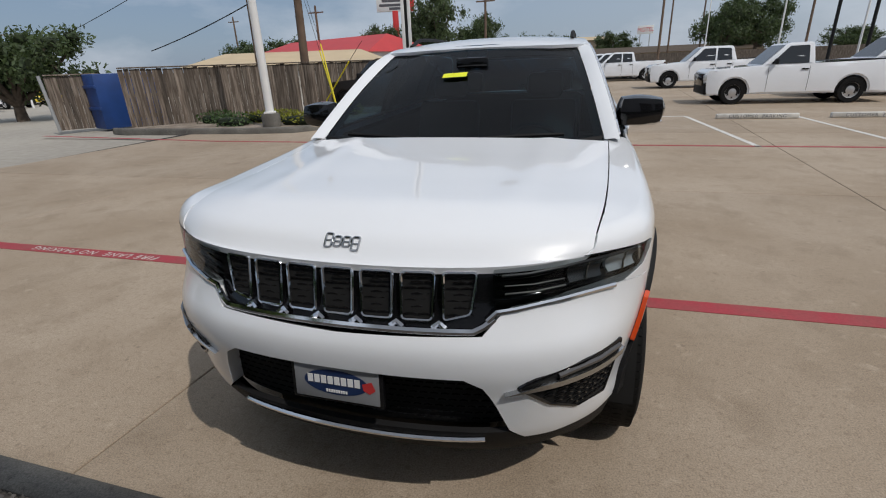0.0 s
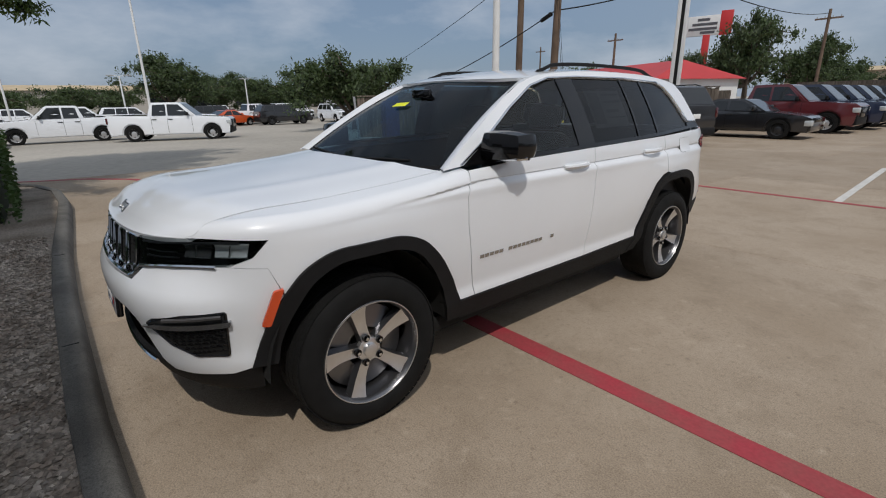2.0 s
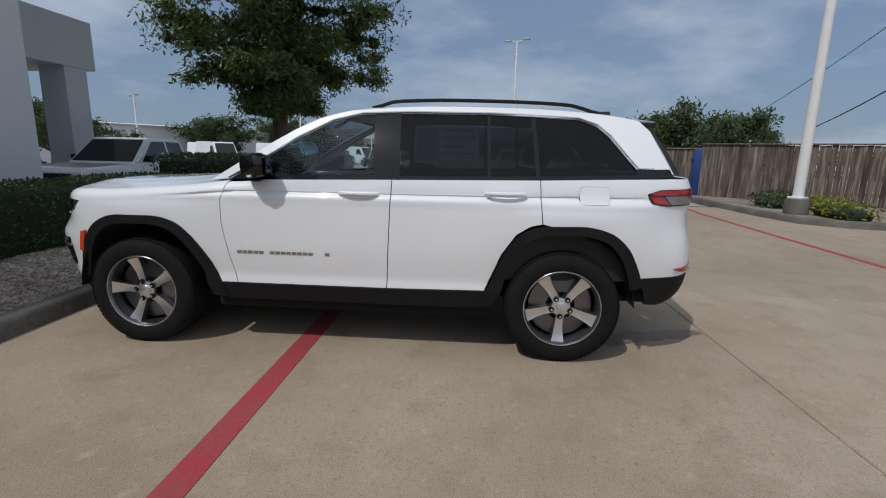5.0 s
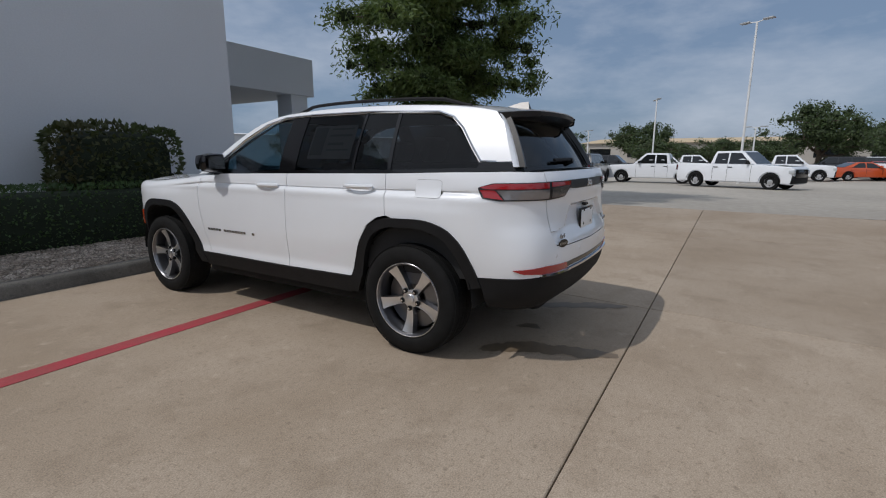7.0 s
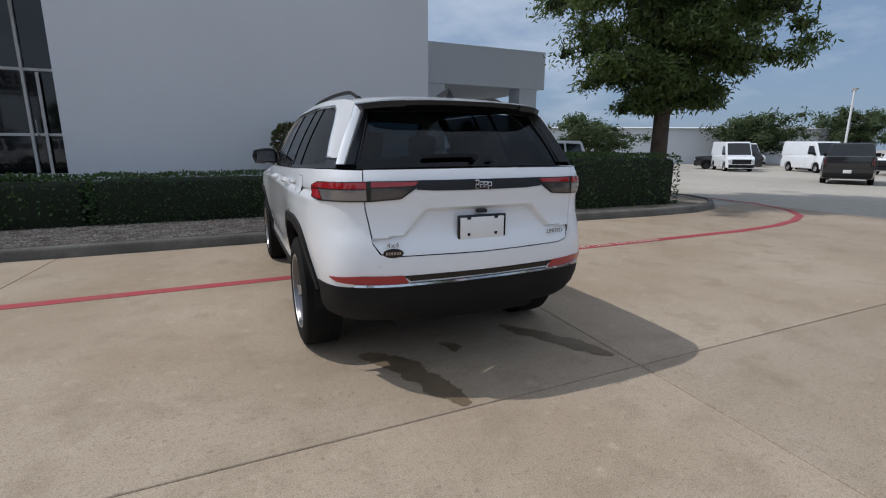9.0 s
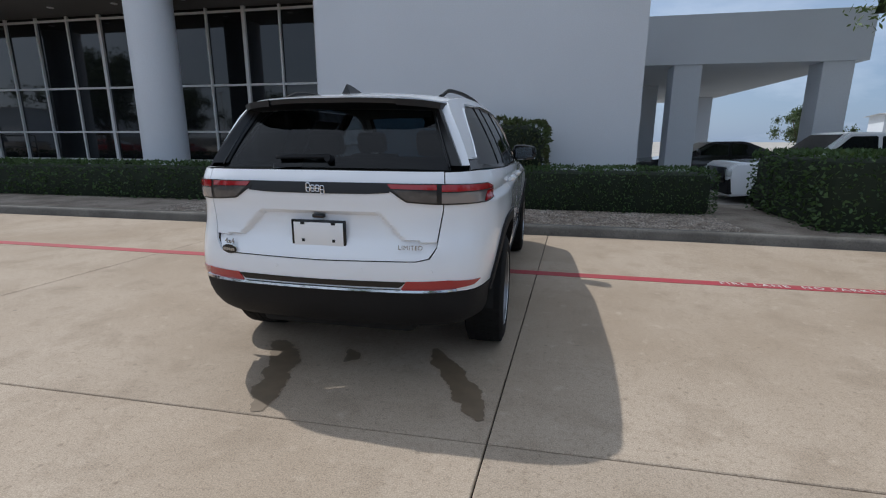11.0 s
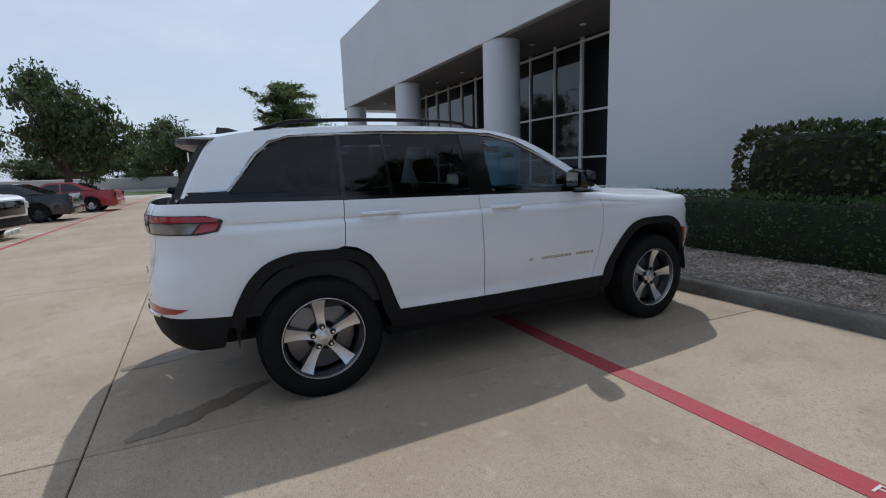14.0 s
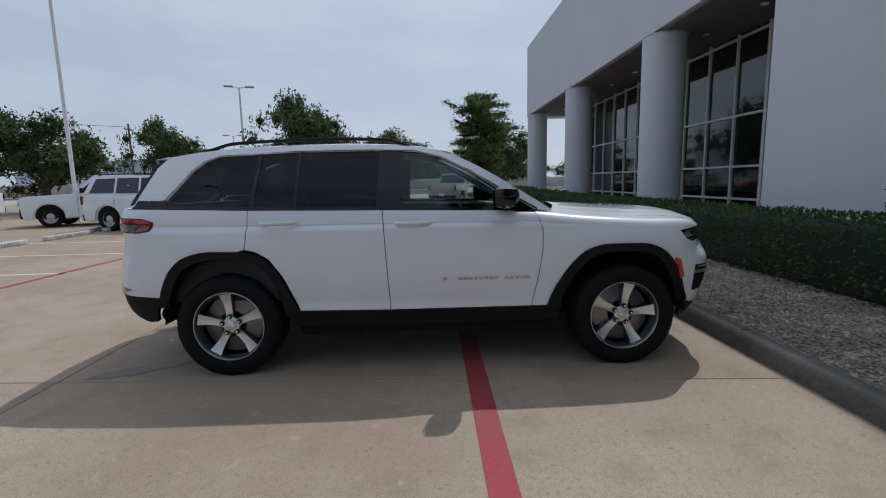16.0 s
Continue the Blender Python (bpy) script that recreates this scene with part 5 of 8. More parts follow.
for x in (-0.38, 0.38):
    st = part("front_seat", seat(x, 0.0), LEATHER, main_suv)
    part("headrest", headrest(x, 0.0), LEATHER, st)
st = part("rear_bench", seat(0, 0.88, 1.30), LEATHER, main_suv)
for x in (-0.42, 0.42):
    part("headrest", headrest(x, 0.88), LEATHER, st)
bm = bmesh.new()
box(bm, (-0.74, -0.98, 0.72), (0.74, -0.55, 1.10), 0.08)
box(bm, (-0.12, -0.6, 0.5), (0.12, 0.5, 0.78), 0.04)
dash = part("dashboard", bm, TRIM_DARK, main_suv)
bm = bmesh.new()
m = Matrix.Translation((0.38, -0.40, 1.02)) @ Matrix.Rotation(radians(66), 4, "X")
tube(bm, [m @ Vector((0.185 * math.cos(a), 0.185 * math.sin(a), 0)) for a in np.linspace(0, 2 * math.pi, 29)[:-1]], 0.016, 8, True)
box(bm, (-0.17, -0.02, -0.02), (0.17, 0.02, 0.01), 0.01, m)
box(bm, (-0.06, -0.06, -0.05), (0.06, 0.06, 0.015), 0.02, m)
part("steering_wheel", bm, TRIM_DARK, main_suv)
bm = panel([(0, -0.10), (0.97, -0.05), (0.97, 1.95), (0, 2.05)], lambda u, v: roof(u, v) + Vector((0, 0, -0.045)), 0.25, 0, True)
part("headliner", bm, HEADLINER, main_suv)
pair("inner_door", cab_sheet([(-0.80, 0.55), (1.95, 0.55), (2.1, 1.215), (-0.80, 1.19)], -0.10, 0, 0.3, 0), TRIM_DARK)
bm = box(bmesh.new(), (-0.10, -0.42, 1.545), (0.10, -0.39, 1.605), 0.012)
part("inner_mirror", bm, GLOSS_BLACK, main_suv)
# paper price sheet inside the rear door's glass
sheet = side_glass[1][0]
part("price_sheet", cab_sheet([(0.455, 1.335), (0.895, 1.335), (0.885, 1.585), (0.448, 1.585)], -0.014, 0.0, 0.2, 0.001), PAPER, sheet, "paper price sheet with grey print")
bm = bmesh.new()
for a, b, c, d in ((0.64, 0.86, 1.55, 1.562), (0.64, 0.86, 1.50, 1.515), (0.64, 0.80, 1.435, 1.455), (0.64, 0.86, 1.395, 1.405), (0.47, 0.60, 1.36, 1.57)):
    panel([(a, c), (b, c), (b, d), (a, d)], lambda u, v: cab(u, v, -0.0115), 0.3, 0, bm=bm)
part("print_bars", bm, shade("pale_print", (0.40, 0.42, 0.42), 0.6), sheet, "pale grey print")

# ---- the setting ----
def ground_z(x, y=0.0):
    """The lot is level round the car and drains away beyond the drive."""
    return -0.03 - 0.016 * min(max(0.0, -x - 12.0), 24.0) + (0.03 if abs(x) < 12 else 0.0) * 0


bm = bmesh.new()
cols = [-900, -300, -120, -60, -36, -30, -24, -18, -12, 0, 20, 60, 300, 900]
rows_g = [[bm.verts.new((x, y, ground_z(x))) for x in cols] for y in (-900, -200, -60, 0, 60, 200, 900)]
for a, b in zip(rows_g, rows_g[1:]):
    for i in range(len(cols) - 1):
        bm.faces.new((a[i], a[i + 1], b[i + 1], b[i]))
ground = part("ground", bm, FAR_GROUND, smooth=60)
tagged(ground, "pale worn paving reaching to the horizon", "ground", kind="structure")
JX, JY, SLX, SLY, SKEW, LEAN = -1.034, 2.797, 4.75, 5.22, 0.009, 0.063
pavement = part("pavement", box(bmesh.new(), (-10.6, -3.0, -0.12), (41.8, 43, -0.022)), VOID, smooth=0)
tagged(pavement, "sun-bleached tan concrete lot with dark joints between slabs", "pavement", kind="structure")


def stripe(pts, w, z, step=0.5):
    """A painted band along a line on the ground."""
    bm = bmesh.new()
    pts = [Vector((*p, 0)) for p in pts]
    prev = None
    for i, p in enumerate(pts):
        a, b = pts[max(i - 1, 0)], pts[min(i + 1, len(pts) - 1)]
        t = (b - a).normalized()
        s = Vector((-t.y, t.x, 0)) * w / 2
        cur = [bm.verts.new((q.x, q.y, z)) for q in (p + s, p - s)]
        low = [bm.verts.new((q.x, q.y, z - 0.003)) for q in (p + s, p - s)]
        if prev:
            bm.faces.new((prev[0][0], prev[0][1], cur[1], cur[0]))
            bm.faces.new((prev[0][0], cur[0], low[0], prev[1][0])), bm.faces.new((cur[1], prev[0][1], prev[1][1], low[1]))
        prev = (cur, low)
    bmesh.ops.recalc_face_normals(bm, faces=bm.faces)
    return bm


RED_Y = -0.315
red_line = part("fire_lane_line", stripe([(30, RED_Y), (5, RED_Y + 0.01), (3, RED_Y + 0.015), (0, RED_Y), (-3, RED_Y + 0.02), (-5, RED_Y), (-6.6, RED_Y - 0.02), (-7.7, RED_Y - 0.13), (-8.7, RED_Y - 0.38), (-9.6, RED_Y - 0.78), (-10.4, RED_Y - 1.5), (-11.0, RED_Y - 2.7), (-11.2, -5.5)], 0.148, 0.004), RED_PAINT, smooth=0)
tagged(red_line, "faded red fire-lane line painted on the concrete", "painted line", kind="structure")
writing("FIRE LANE  NO PARKING", 0.115, WHITE_PAINT, pose(-3.85, RED_Y + 0.008, 0.0065, 0, 0, 180), red_line, spacing=1.25, extrude=0.0006)
far_red = part("fire_lane_line", stripe([(45, 5.7), (6, 6.22), (2, 6.32), (-2, 6.42), (-5, 6.50), (-8.4, 6.62), (-11, 6.95), (-15.5, 7.5)], 0.11, 0.004), RED_PAINT, smooth=0)
tagged(far_red, "faded red fire-lane line across the lot", "painted line", kind="structure")
for a, b in (((1.17, 6.4), (1.02, 11.15)), ((1.02, 11.15), (3.3, 11.3)), ((3.65, 6.2), (3.3, 11.3)), ((6.0, 6.2), (5.85, 11.3)), ((8.4, 6.15), (8.3, 11.3)), ((10.8, 6.1), (10.75, 11.3)), ((13.2, 6.1), (13.2, 11.3))):
    tagged(part("parking_line", stripe([a, b], 0.105, 0.004), WHITE_PAINT, smooth=0), "worn white parking line", "painted line", "parking lines", "structure")
# damp streaks behind the car
def blot(way, wide, seed, z=0.0035):
    """A ragged stain: a run of water along a line, swelling and thinning."""
    bm = bmesh.new()
    left, right = [], []
    n_ = 40
    xs_, ys_ = [p[0] for p in way], [p[1] for p in way]
    at = [math.hypot(0, 0)]
    for a, b in zip(way, way[1:]):
        at.append(at[-1] + math.dist(a, b))
    for k in range(n_ + 1):
        q = at[-1] * k / n_
        p = Vector((float(np.interp(q, at, xs_)), float(np.interp(q, at, ys_)), z))
        q2 = min(q + 0.03, at[-1])
        t = Vector((float(np.interp(q2, at, xs_)), float(np.interp(q2, at, ys_)), z)) - Vector((float(np.interp(q2 - 0.03, at, xs_)), float(np.interp(q2 - 0.03, at, ys_)), z))
        s_ = Vector((-t.y, t.x, 0)).normalized()
        w = float(np.interp(q, at, wide)) * math.sin(math.pi * min(max(k / n_, 0.02), 0.98)) ** 0.35
        l_, r_ = (1 + 0.5 * noise.noise(Vector((q * 9, seed + d, 0))) + 0.35 * noise.noise(Vector((q * 31, seed + d, 4))) for d in (0, 7))
        left.append(bm.verts.new(p + s_ * w * l_)), right.append(bm.verts.new(p - s_ * w * r_))
    for k in range(n_):
        bm.faces.new((left[k], right[k], right[k + 1], left[k + 1]))
    bmesh.ops.recalc_face_normals(bm, faces=bm.faces)
    for f_ in bm.faces:
        if f_.normal.z < 0:
            f_.normal_flip()
    return bm


for k, (way, wide) in enumerate((([(0.60, 1.93), (0.48, 2.02), (0.38, 2.18), (0.32, 2.38), (0.26, 2.60), (0.20, 2.78)], (0.08, 0.11, 0.10, 0.08, 0.10, 0.07)),
                                 ([(-0.56, 1.82), (-0.66, 2.02), (-0.80, 2.22), (-0.88, 2.42), (-0.98, 2.62)], (0.05, 0.09, 0.07, 0.10, 0.06)),
                                 ([(0.02, 1.95), (-0.05, 2.06), (-0.02, 2.14)], (0.03, 0.045, 0.02)))):
    tagged(part("damp_stain", blot(way, wide, k * 3.7), DAMP, smooth=0), "dark damp stain on the concrete", "stain", kind="structure")
# kerb round the planting bed
KERB_LINE = [(34, -2.42), (10, -2.42), (3, -2.43), (1.2, -2.45), (0, -2.485), (-2, -2.48), (-3.4, -2.44), (-5.2, -2.34), (-6.6, -2.27), (-8.0, -2.32), (-9.0, -2.60), (-9.8, -3.25), (-10.2, -4.2), (-10.2, -6.0)]


def kerb_mesh(pts):
    bm = bmesh.new()
    prof = [(0.0, -0.03), (0.012, 0.10), (0.03, 0.135), (0.05, 0.150), (0.14, 0.152), (0.155, 0.14), (0.155, 0.0)]
    rows = []
    p = [Vector((*q, 0)) for q in pts]
    for i, q in enumerate(p):
        t = ((p[min(i + 1, len(p) - 1)] - q).normalized() + (q - p[max(i - 1, 0)]).normalized()).normalized()
        n = Vector((-t.y, t.x, 0))
        rows.append([bm.verts.new((q + n * d).to_tuple()[:2] + (z,)) for d, z in prof])
    for a, b in zip(rows, rows[1:]):
        for j in range(len(prof) - 1):
            bm.faces.new((a[j], a[j + 1], b[j + 1], b[j]))
    bmesh.ops.recalc_face_normals(bm, faces=bm.faces)
    return bm


dense = []
for a, b in zip(KERB_LINE, KERB_LINE[1:]):
    k = max(1, int(math.dist(a, b) / 0.6))
    dense += [(a[0] + (b[0] - a[0]) * i / k, a[1] + (b[1] - a[1]) * i / k) for i in range(k)]
dense.append(KERB_LINE[-1])
kerb_bed = part("kerb", kerb_mesh(dense), KERB, smooth=50)
for k in range(9):
    x = -3.1 + 2.35 * k
    y = float(np.interp(x, [-3.4, -2, 0, 1.2, 3, 10, 34], [-2.44, -2.48, -2.485, -2.45, -2.43, -2.42, -2.42]))
    part("kerb_joint", box(bmesh.new(), (x - 0.004, y - 0.138, 0.10), (x + 0.004, y - 0.052, 0.1535)), VOID, kerb_bed, smooth=0)
tagged(kerb_bed, "grey concrete kerb along the planting bed", "kerb", kind="structure")
GRAVEL = shade("gravel_bed", (0.30, 0.255, 0.21), 0.95, second=(0.16, 0.125, 0.095), vscale=2.0, fine=0.45, fscale=55, bump=1.0, bscale=60)
STONES = shade("gravel_stones", (0.38, 0.33, 0.28), 0.9, second=(0.20, 0.155, 0.12), vscale=5, island=0.5)
bm = bmesh.new()
vs = [bm.verts.new((x + (0.1 if x < -9.9 else 0), y - 0.10, 0.125)) for x, y in KERB_LINE] + [bm.verts.new((-3.15, -6.0, 0.125)), bm.verts.new((34, -6.0, 0.125))]
bm.faces.new(vs[::-1])
bmesh.ops.recalc_face_normals(bm, faces=bm.faces)
for f_ in bm.faces:
    if f_.normal.z < 0:
        f_.normal_flip()
tagged(part("planting_bed", bm, GRAVEL, smooth=0), "bed of grey-brown gravel and mulch behind the kerb", "gravel bed", kind="structure")

# building
building = thing("dealership_building", "large white stucco building with a dark glass front and round columns", "building")
building["kind"] = "structure"
WY, GY, TOP, SOF = -6.05, -8.4, 9.2, 5.21
part("wall_north", box(bmesh.new(), (-3.18, -22, 0.0), (4.04, WY, TOP), 0.0), STUCCO, building, smooth=0)
bm = bmesh.new()
# fascia over the columns, its far corner rounded
outline = [(4.04, WY)] + [(24.6, WY)] + [(24.6 + 1.6 * math.sin(a), WY - 1.6 + 1.6 * math.cos(a)) for a in np.linspace(0.2, math.pi / 2, 8)] + [(26.2, -22), (4.04, -22)]
lo = [bm.verts.new((x, y, SOF)) for x, y in outline]
hi = [bm.verts.new((x, y, TOP - 0.05)) for x, y in outline]
bm.faces.new(lo[::-1]), bm.faces.new(hi)
for i in range(len(lo)):
    j = (i + 1) % len(lo)
    bm.faces.new((lo[i], lo[j], hi[j], hi[i]))
part("fascia", bm, STUCCO, building, smooth=25)
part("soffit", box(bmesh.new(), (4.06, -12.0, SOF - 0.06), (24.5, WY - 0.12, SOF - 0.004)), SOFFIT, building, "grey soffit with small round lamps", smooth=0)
for x in (6.4, 8.6, 10.8, 13.0, 15.2, 17.4, 19.6, 21.8):
    part("soffit_lamp", rod(bmesh.new(), (x, -7.5, SOF - 0.075), (x, -7.5, SOF - 0.055), 0.09, seg=16), PLATE_WHITE, building)
for x in (8.75, 16.05, 23.75):
    part("column", lathe(bmesh.new(), [(0.56, 0.0), (0.56, SOF - 0.10), (0.58, SOF - 0.08), (0.58, SOF - 0.062)], 40, pose(x, -6.45, 0)), STUCCO, building, "round white column")
part("column", lathe(bmesh.new(), [(0.60, 0.0), (0.60, SOF - 0.062)], 32, pose(23.75, -10.2, 0)), STUCCO, building, "round white column")
part("terrace", box(bmesh.new(), (4.06, -12, 0.0), (26, -5.85, 0.60), 0.01), KERB, building, "raised concrete terrace", smooth=0)
# glass front: panes in white mullions
vert = [5.15, 6.23, 7.36, 8.58, 9.85, 11.1] + [12.3 + 1.2 * k for k in range(9)]
levels = [0.78, 1.65, 3.0, 5.02]
# no room is built: a black slab gives the darkness behind the panes
part("glass_back", box(bmesh.new(), (3.9, GY - 0.30, 0.0), (22.0, GY - 0.10, SOF)), VOID, building, "black slab standing in for the unlit room behind the glass", smooth=0)
xs = [4.04] + vert
for i in range(len(xs) - 1):
    for j in range(3):
        part("pane", box(bmesh.new(), (xs[i] + 0.02, GY - 0.03, levels[j] + 0.02), (xs[i + 1] - 0.02, GY - 0.018, levels[j + 1] - 0.02)), SHOP_GLASS, building, smooth=0)
for i, x in enumerate(vert):
    w = 0.055 if i % 4 == 2 else 0.03
    part("mullion", box(bmesh.new(), (x - w, GY - 0.04, 0.60), (x + w, GY + 0.05, SOF - 0.07), 0.006), MULLION, building, smooth=0)
for z in levels:
    for a, b in zip([4.04] + vert, vert):
        part("mullion", box(bmesh.new(), (a + 0.03, GY - 0.035, z - 0.03), (b - 0.03, GY + 0.04, z + 0.03), 0.005), MULLION, building, smooth=0)
# door by the wall
part("door_frame", box(bmesh.new(), (4.86, GY + 0.05, 0.62), (4.92, GY + 0.08, 2.95), 0.005), MULLION, building, smooth=0)
part("door_handle", tube(bmesh.new(), [(5.02, GY + 0.06, 1.62), (5.02, GY + 0.14, 1.64), (5.02, GY + 0.14, 1.96), (5.02, GY + 0.06, 1.98)], 0.014, 8), SATIN, building)
# hand rail on the terrace's steps
bm = bmesh.new()
for y in (-6.9,):
    for x in (17.5, 19.2, 21.0):
        rod(bm, (x, y, 0.2 if x > 19 else 0.6), (x, y, 1.55 if x < 20 else 1.2), 0.025)
    for dz in (0, 0.42):
        tube(bm, [(17.5, y, 1.55 - dz), (19.2, y, 1.55 - dz), (22.5, y, 0.9 - dz)], 0.025, 8)
tagged(part("hand_rail", bm, MULLION), "white tube hand rail beside the steps", "railing")
# low canopy beside the block
porch = thing("drive_through_canopy", "white drive-through canopy on square posts", "building")
porch["kind"] = "structure"
part("canopy_roof", box(bmesh.new(), (-9.25, -24, 3.44), (-3.2, -9.9, 4.70), 0.01), STUCCO, porch, smooth=0)
for x, y in ((-5.0, -10.3), (-8.6, -10.3), (-5.0, -15.5), (-8.6, -21)):
    part("canopy_post", box(bmesh.new(), (x - 0.36, y - 0.36, 0), (x + 0.36, y + 0.36, 3.44), 0.01), STUCCO, porch, smooth=0)
part("canopy_back", box(bmesh.new(), (-5.6, -25, 0), (-3.2, -23.5, 3.44)), STUCCO, porch, smooth=0)

# loose stones on the bed nearest the car
def pebbles(n, x0, x1, y0, y1, z, size):
    r = np.random.default_rng(11)
    octa = np.array([(1, 0, 0), (-1, 0, 0), (0, 1, 0), (0, -1, 0), (0, 0, 1), (0, 0, -1)], float)
    tri = np.array([(0, 2, 4), (2, 1, 4), (1, 3, 4), (3, 0, 4), (2, 0, 5), (1, 2, 5), (3, 1, 5), (0, 3, 5)])
    c = np.stack([r.uniform(x0, x1, n), r.uniform(y0, y1, n), np.full(n, z)], 1)
    s = size * r.uniform(0.5, 1.5, (n, 1, 1)) * np.stack([np.ones(n), r.uniform(0.6, 1, n), r.uniform(0.35, 0.7, n)], 1)[:, None]
    a = r.uniform(0, 6.28, n)
    v = octa[None] * s + r.normal(0, size * 0.12, (n, 6, 3))
    x, y = v[..., 0] * np.cos(a)[:, None] - v[..., 1] * np.sin(a)[:, None], v[..., 0] * np.sin(a)[:, None] + v[..., 1] * np.cos(a)[:, None]
    v = np.stack([x, y, v[..., 2]], -1) + c[:, None]
    me = bpy.data.meshes.new("pebbles")
    me.from_pydata(v.reshape(-1, 3).tolist(), [], (np.arange(n)[:, None, None] * 6 + tri[None]).reshape(-1, 3).tolist())
    me.materials.append(STONES)
    return tagged(new("gravel", me), "loose grey and brown gravel stones on the bed", "gravel", kind="stuff")


pebbles(22000, -4.2, 6.0, -4.35, -2.62, 0.130, 0.017)

# ---- plants ----
def leaf_mat(name, a, b):
    m = shade(name, a, 0.6, second=b, vscale=1.2, island=0.35)
    # thin leaves let some light through
    n, l = m.node_tree.nodes, m.node_tree.links
    tr, mx = n.new("ShaderNodeBsdfTranslucent"), n.new("ShaderNodeMixShader")
    tr.inputs[0].default_value = (min(1, a[0] * 1.5), min(1, a[1] * 1.5), a[2], 1)
    mx.inputs[0].default_value = 0.22
    l.new(n["Principled BSDF"].outputs[0], mx.inputs[1]), l.new(tr.outputs[0], mx.inputs[2]), l.new(mx.outputs[0], n["Material Output"].inputs[0])
    return m


LEAF_CYPRESS = leaf_mat("feathery_leaf", (0.110, 0.160, 0.047), (0.056, 0.095, 0.027))
LEAF_OAK = leaf_mat("oak_leaf", (0.068, 0.100, 0.036), (0.036, 0.060, 0.021))
LEAF_HEDGE = leaf_mat("hedge_leaf", (0.058, 0.104, 0.030), (0.032, 0.064, 0.019))
LEAF_BUSH = leaf_mat("photinia_leaf", (0.050, 0.075, 0.022), (0.075, 0.050, 0.022))
LEAF_YELLOW = leaf_mat("yellow_green_leaf", (0.22, 0.22, 0.02), (0.09, 0.13, 0.02))
# near-black green: the shade deep in a hedge, put into the core's colour
HEDGE_SHADE_CORE = shade("hedge_core", (0.012, 0.020, 0.008), 0.9)
# darker than any leaf, to paint the shade inside the crowns
CROWN_SHADE = shade("inner_crown", (0.032, 0.050, 0.018), 0.9, vary=0.5, vscale=6)
rng = np.random.default_rng(7)


def leaves(points, size, wide=0.5, droop=0.0, normals=None):
    """One mesh of many small folded leaves, at the given points."""
    n = len(points)
    pts = np.asarray(points, float)
    d = rng.normal(size=(n, 3))
    if normals is not None:
        d = d * 0.75 + np.asarray(normals) * 0.9
    d[:, 2] -= droop
    d /= np.linalg.norm(d, axis=1, keepdims=True) + 1e-9
    s = np.cross(d, rng.normal(size=(n, 3)))
    s /= np.linalg.norm(s, axis=1, keepdims=True) + 1e-9
    ln = size * rng.uniform(0.6, 1.35, (n, 1))
    verts = np.stack([pts, pts + d * ln * 0.5 + s * ln * wide * 0.5, pts + d * ln, pts + d * ln * 0.5 - s * ln * wide * 0.5], 1).reshape(-1, 3)
    me = bpy.data.meshes.new("leaves")
    me.from_pydata(verts.tolist(), [], (np.arange(n)[:, None] * 4 + np.arange(4)).tolist())
    return me


def leaf_part(name, me, material, parent, label=""):
    me.materials.append(material)
    ob = new(name, me)
    ob.parent = parent
    return tagged(ob, label, kind="stuff")


def hedge(name, lo, hi, label, group="", mat=LEAF_HEDGE, density=560, size=0.050, wave=0.05, rounding=0.12):
    """A clipped hedge: leaves all over a core box, coloured near black for the shade between them."""
    ob = thing(name, label, "hedge" if name == "hedge" else "bush", group, pose((lo[0] + hi[0]) / 2, (lo[1] + hi[1]) / 2, lo[2]))
    sx, sy, sz = (hi[0] - lo[0]) / 2, (hi[1] - lo[1]) / 2, hi[2] - lo[2]
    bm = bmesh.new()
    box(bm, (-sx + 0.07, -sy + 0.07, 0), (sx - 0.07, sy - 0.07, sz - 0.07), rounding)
    part("hedge_core", bm, HEDGE_SHADE_CORE, ob)
    pts, nor = [], []
    for axis, sgn, a, b in ((1, 1, sx, sz), (1, -1, sx, sz), (0, 1, sy, sz), (0, -1, sy, sz), (2, 1, sx, sy)):
        n = int(density * (2 * a) * (b if axis != 2 else 2 * b))
        u, w = rng.uniform(-a, a, n), (rng.uniform(0, b, n) if axis != 2 else rng.uniform(-b, b, n))
        depth = -np.abs(rng.normal(0, 0.045, n)) + 0.02
        bump = wave * (np.sin(u * 5.3 + sgn) * 0.4 + np.sin(w * 9.1 + u * 2.2) * 0.35 + np.sin(u * 1.7) * 0.4)
        if axis == 1:
            p = np.stack([u, sgn * (sy + depth + bump), w], 1)
        elif axis == 0:
            p = np.stack([sgn * (sx + depth + bump), u, w], 1)
        else:
            p = np.stack([u, w, sz + depth + bump * 0.6], 1)
        # rounded shoulders
        q = p.copy()
        q[:, 0] = np.clip(q[:, 0], -sx + rounding, sx - rounding)
        q[:, 1] = np.clip(q[:, 1], -sy + rounding, sy - rounding)
        q[:, 2] = np.clip(q[:, 2], -9, sz - rounding)
        v = p - q
        l = np.linalg.norm(v, axis=1, keepdims=True)
        p = np.where(l > rounding, q + v / np.maximum(l, 1e-6) * rounding * np.minimum(l / rounding, 1.12), p)
        pts.append(p)
        nn = np.zeros_like(p)
        nn[:, axis] = sgn
        nor.append(nn)
    leaf_part("hedge_leaves", leaves(np.concatenate(pts), size, 0.55, 0.0, np.concatenate(nor)), mat, ob)
    return ob


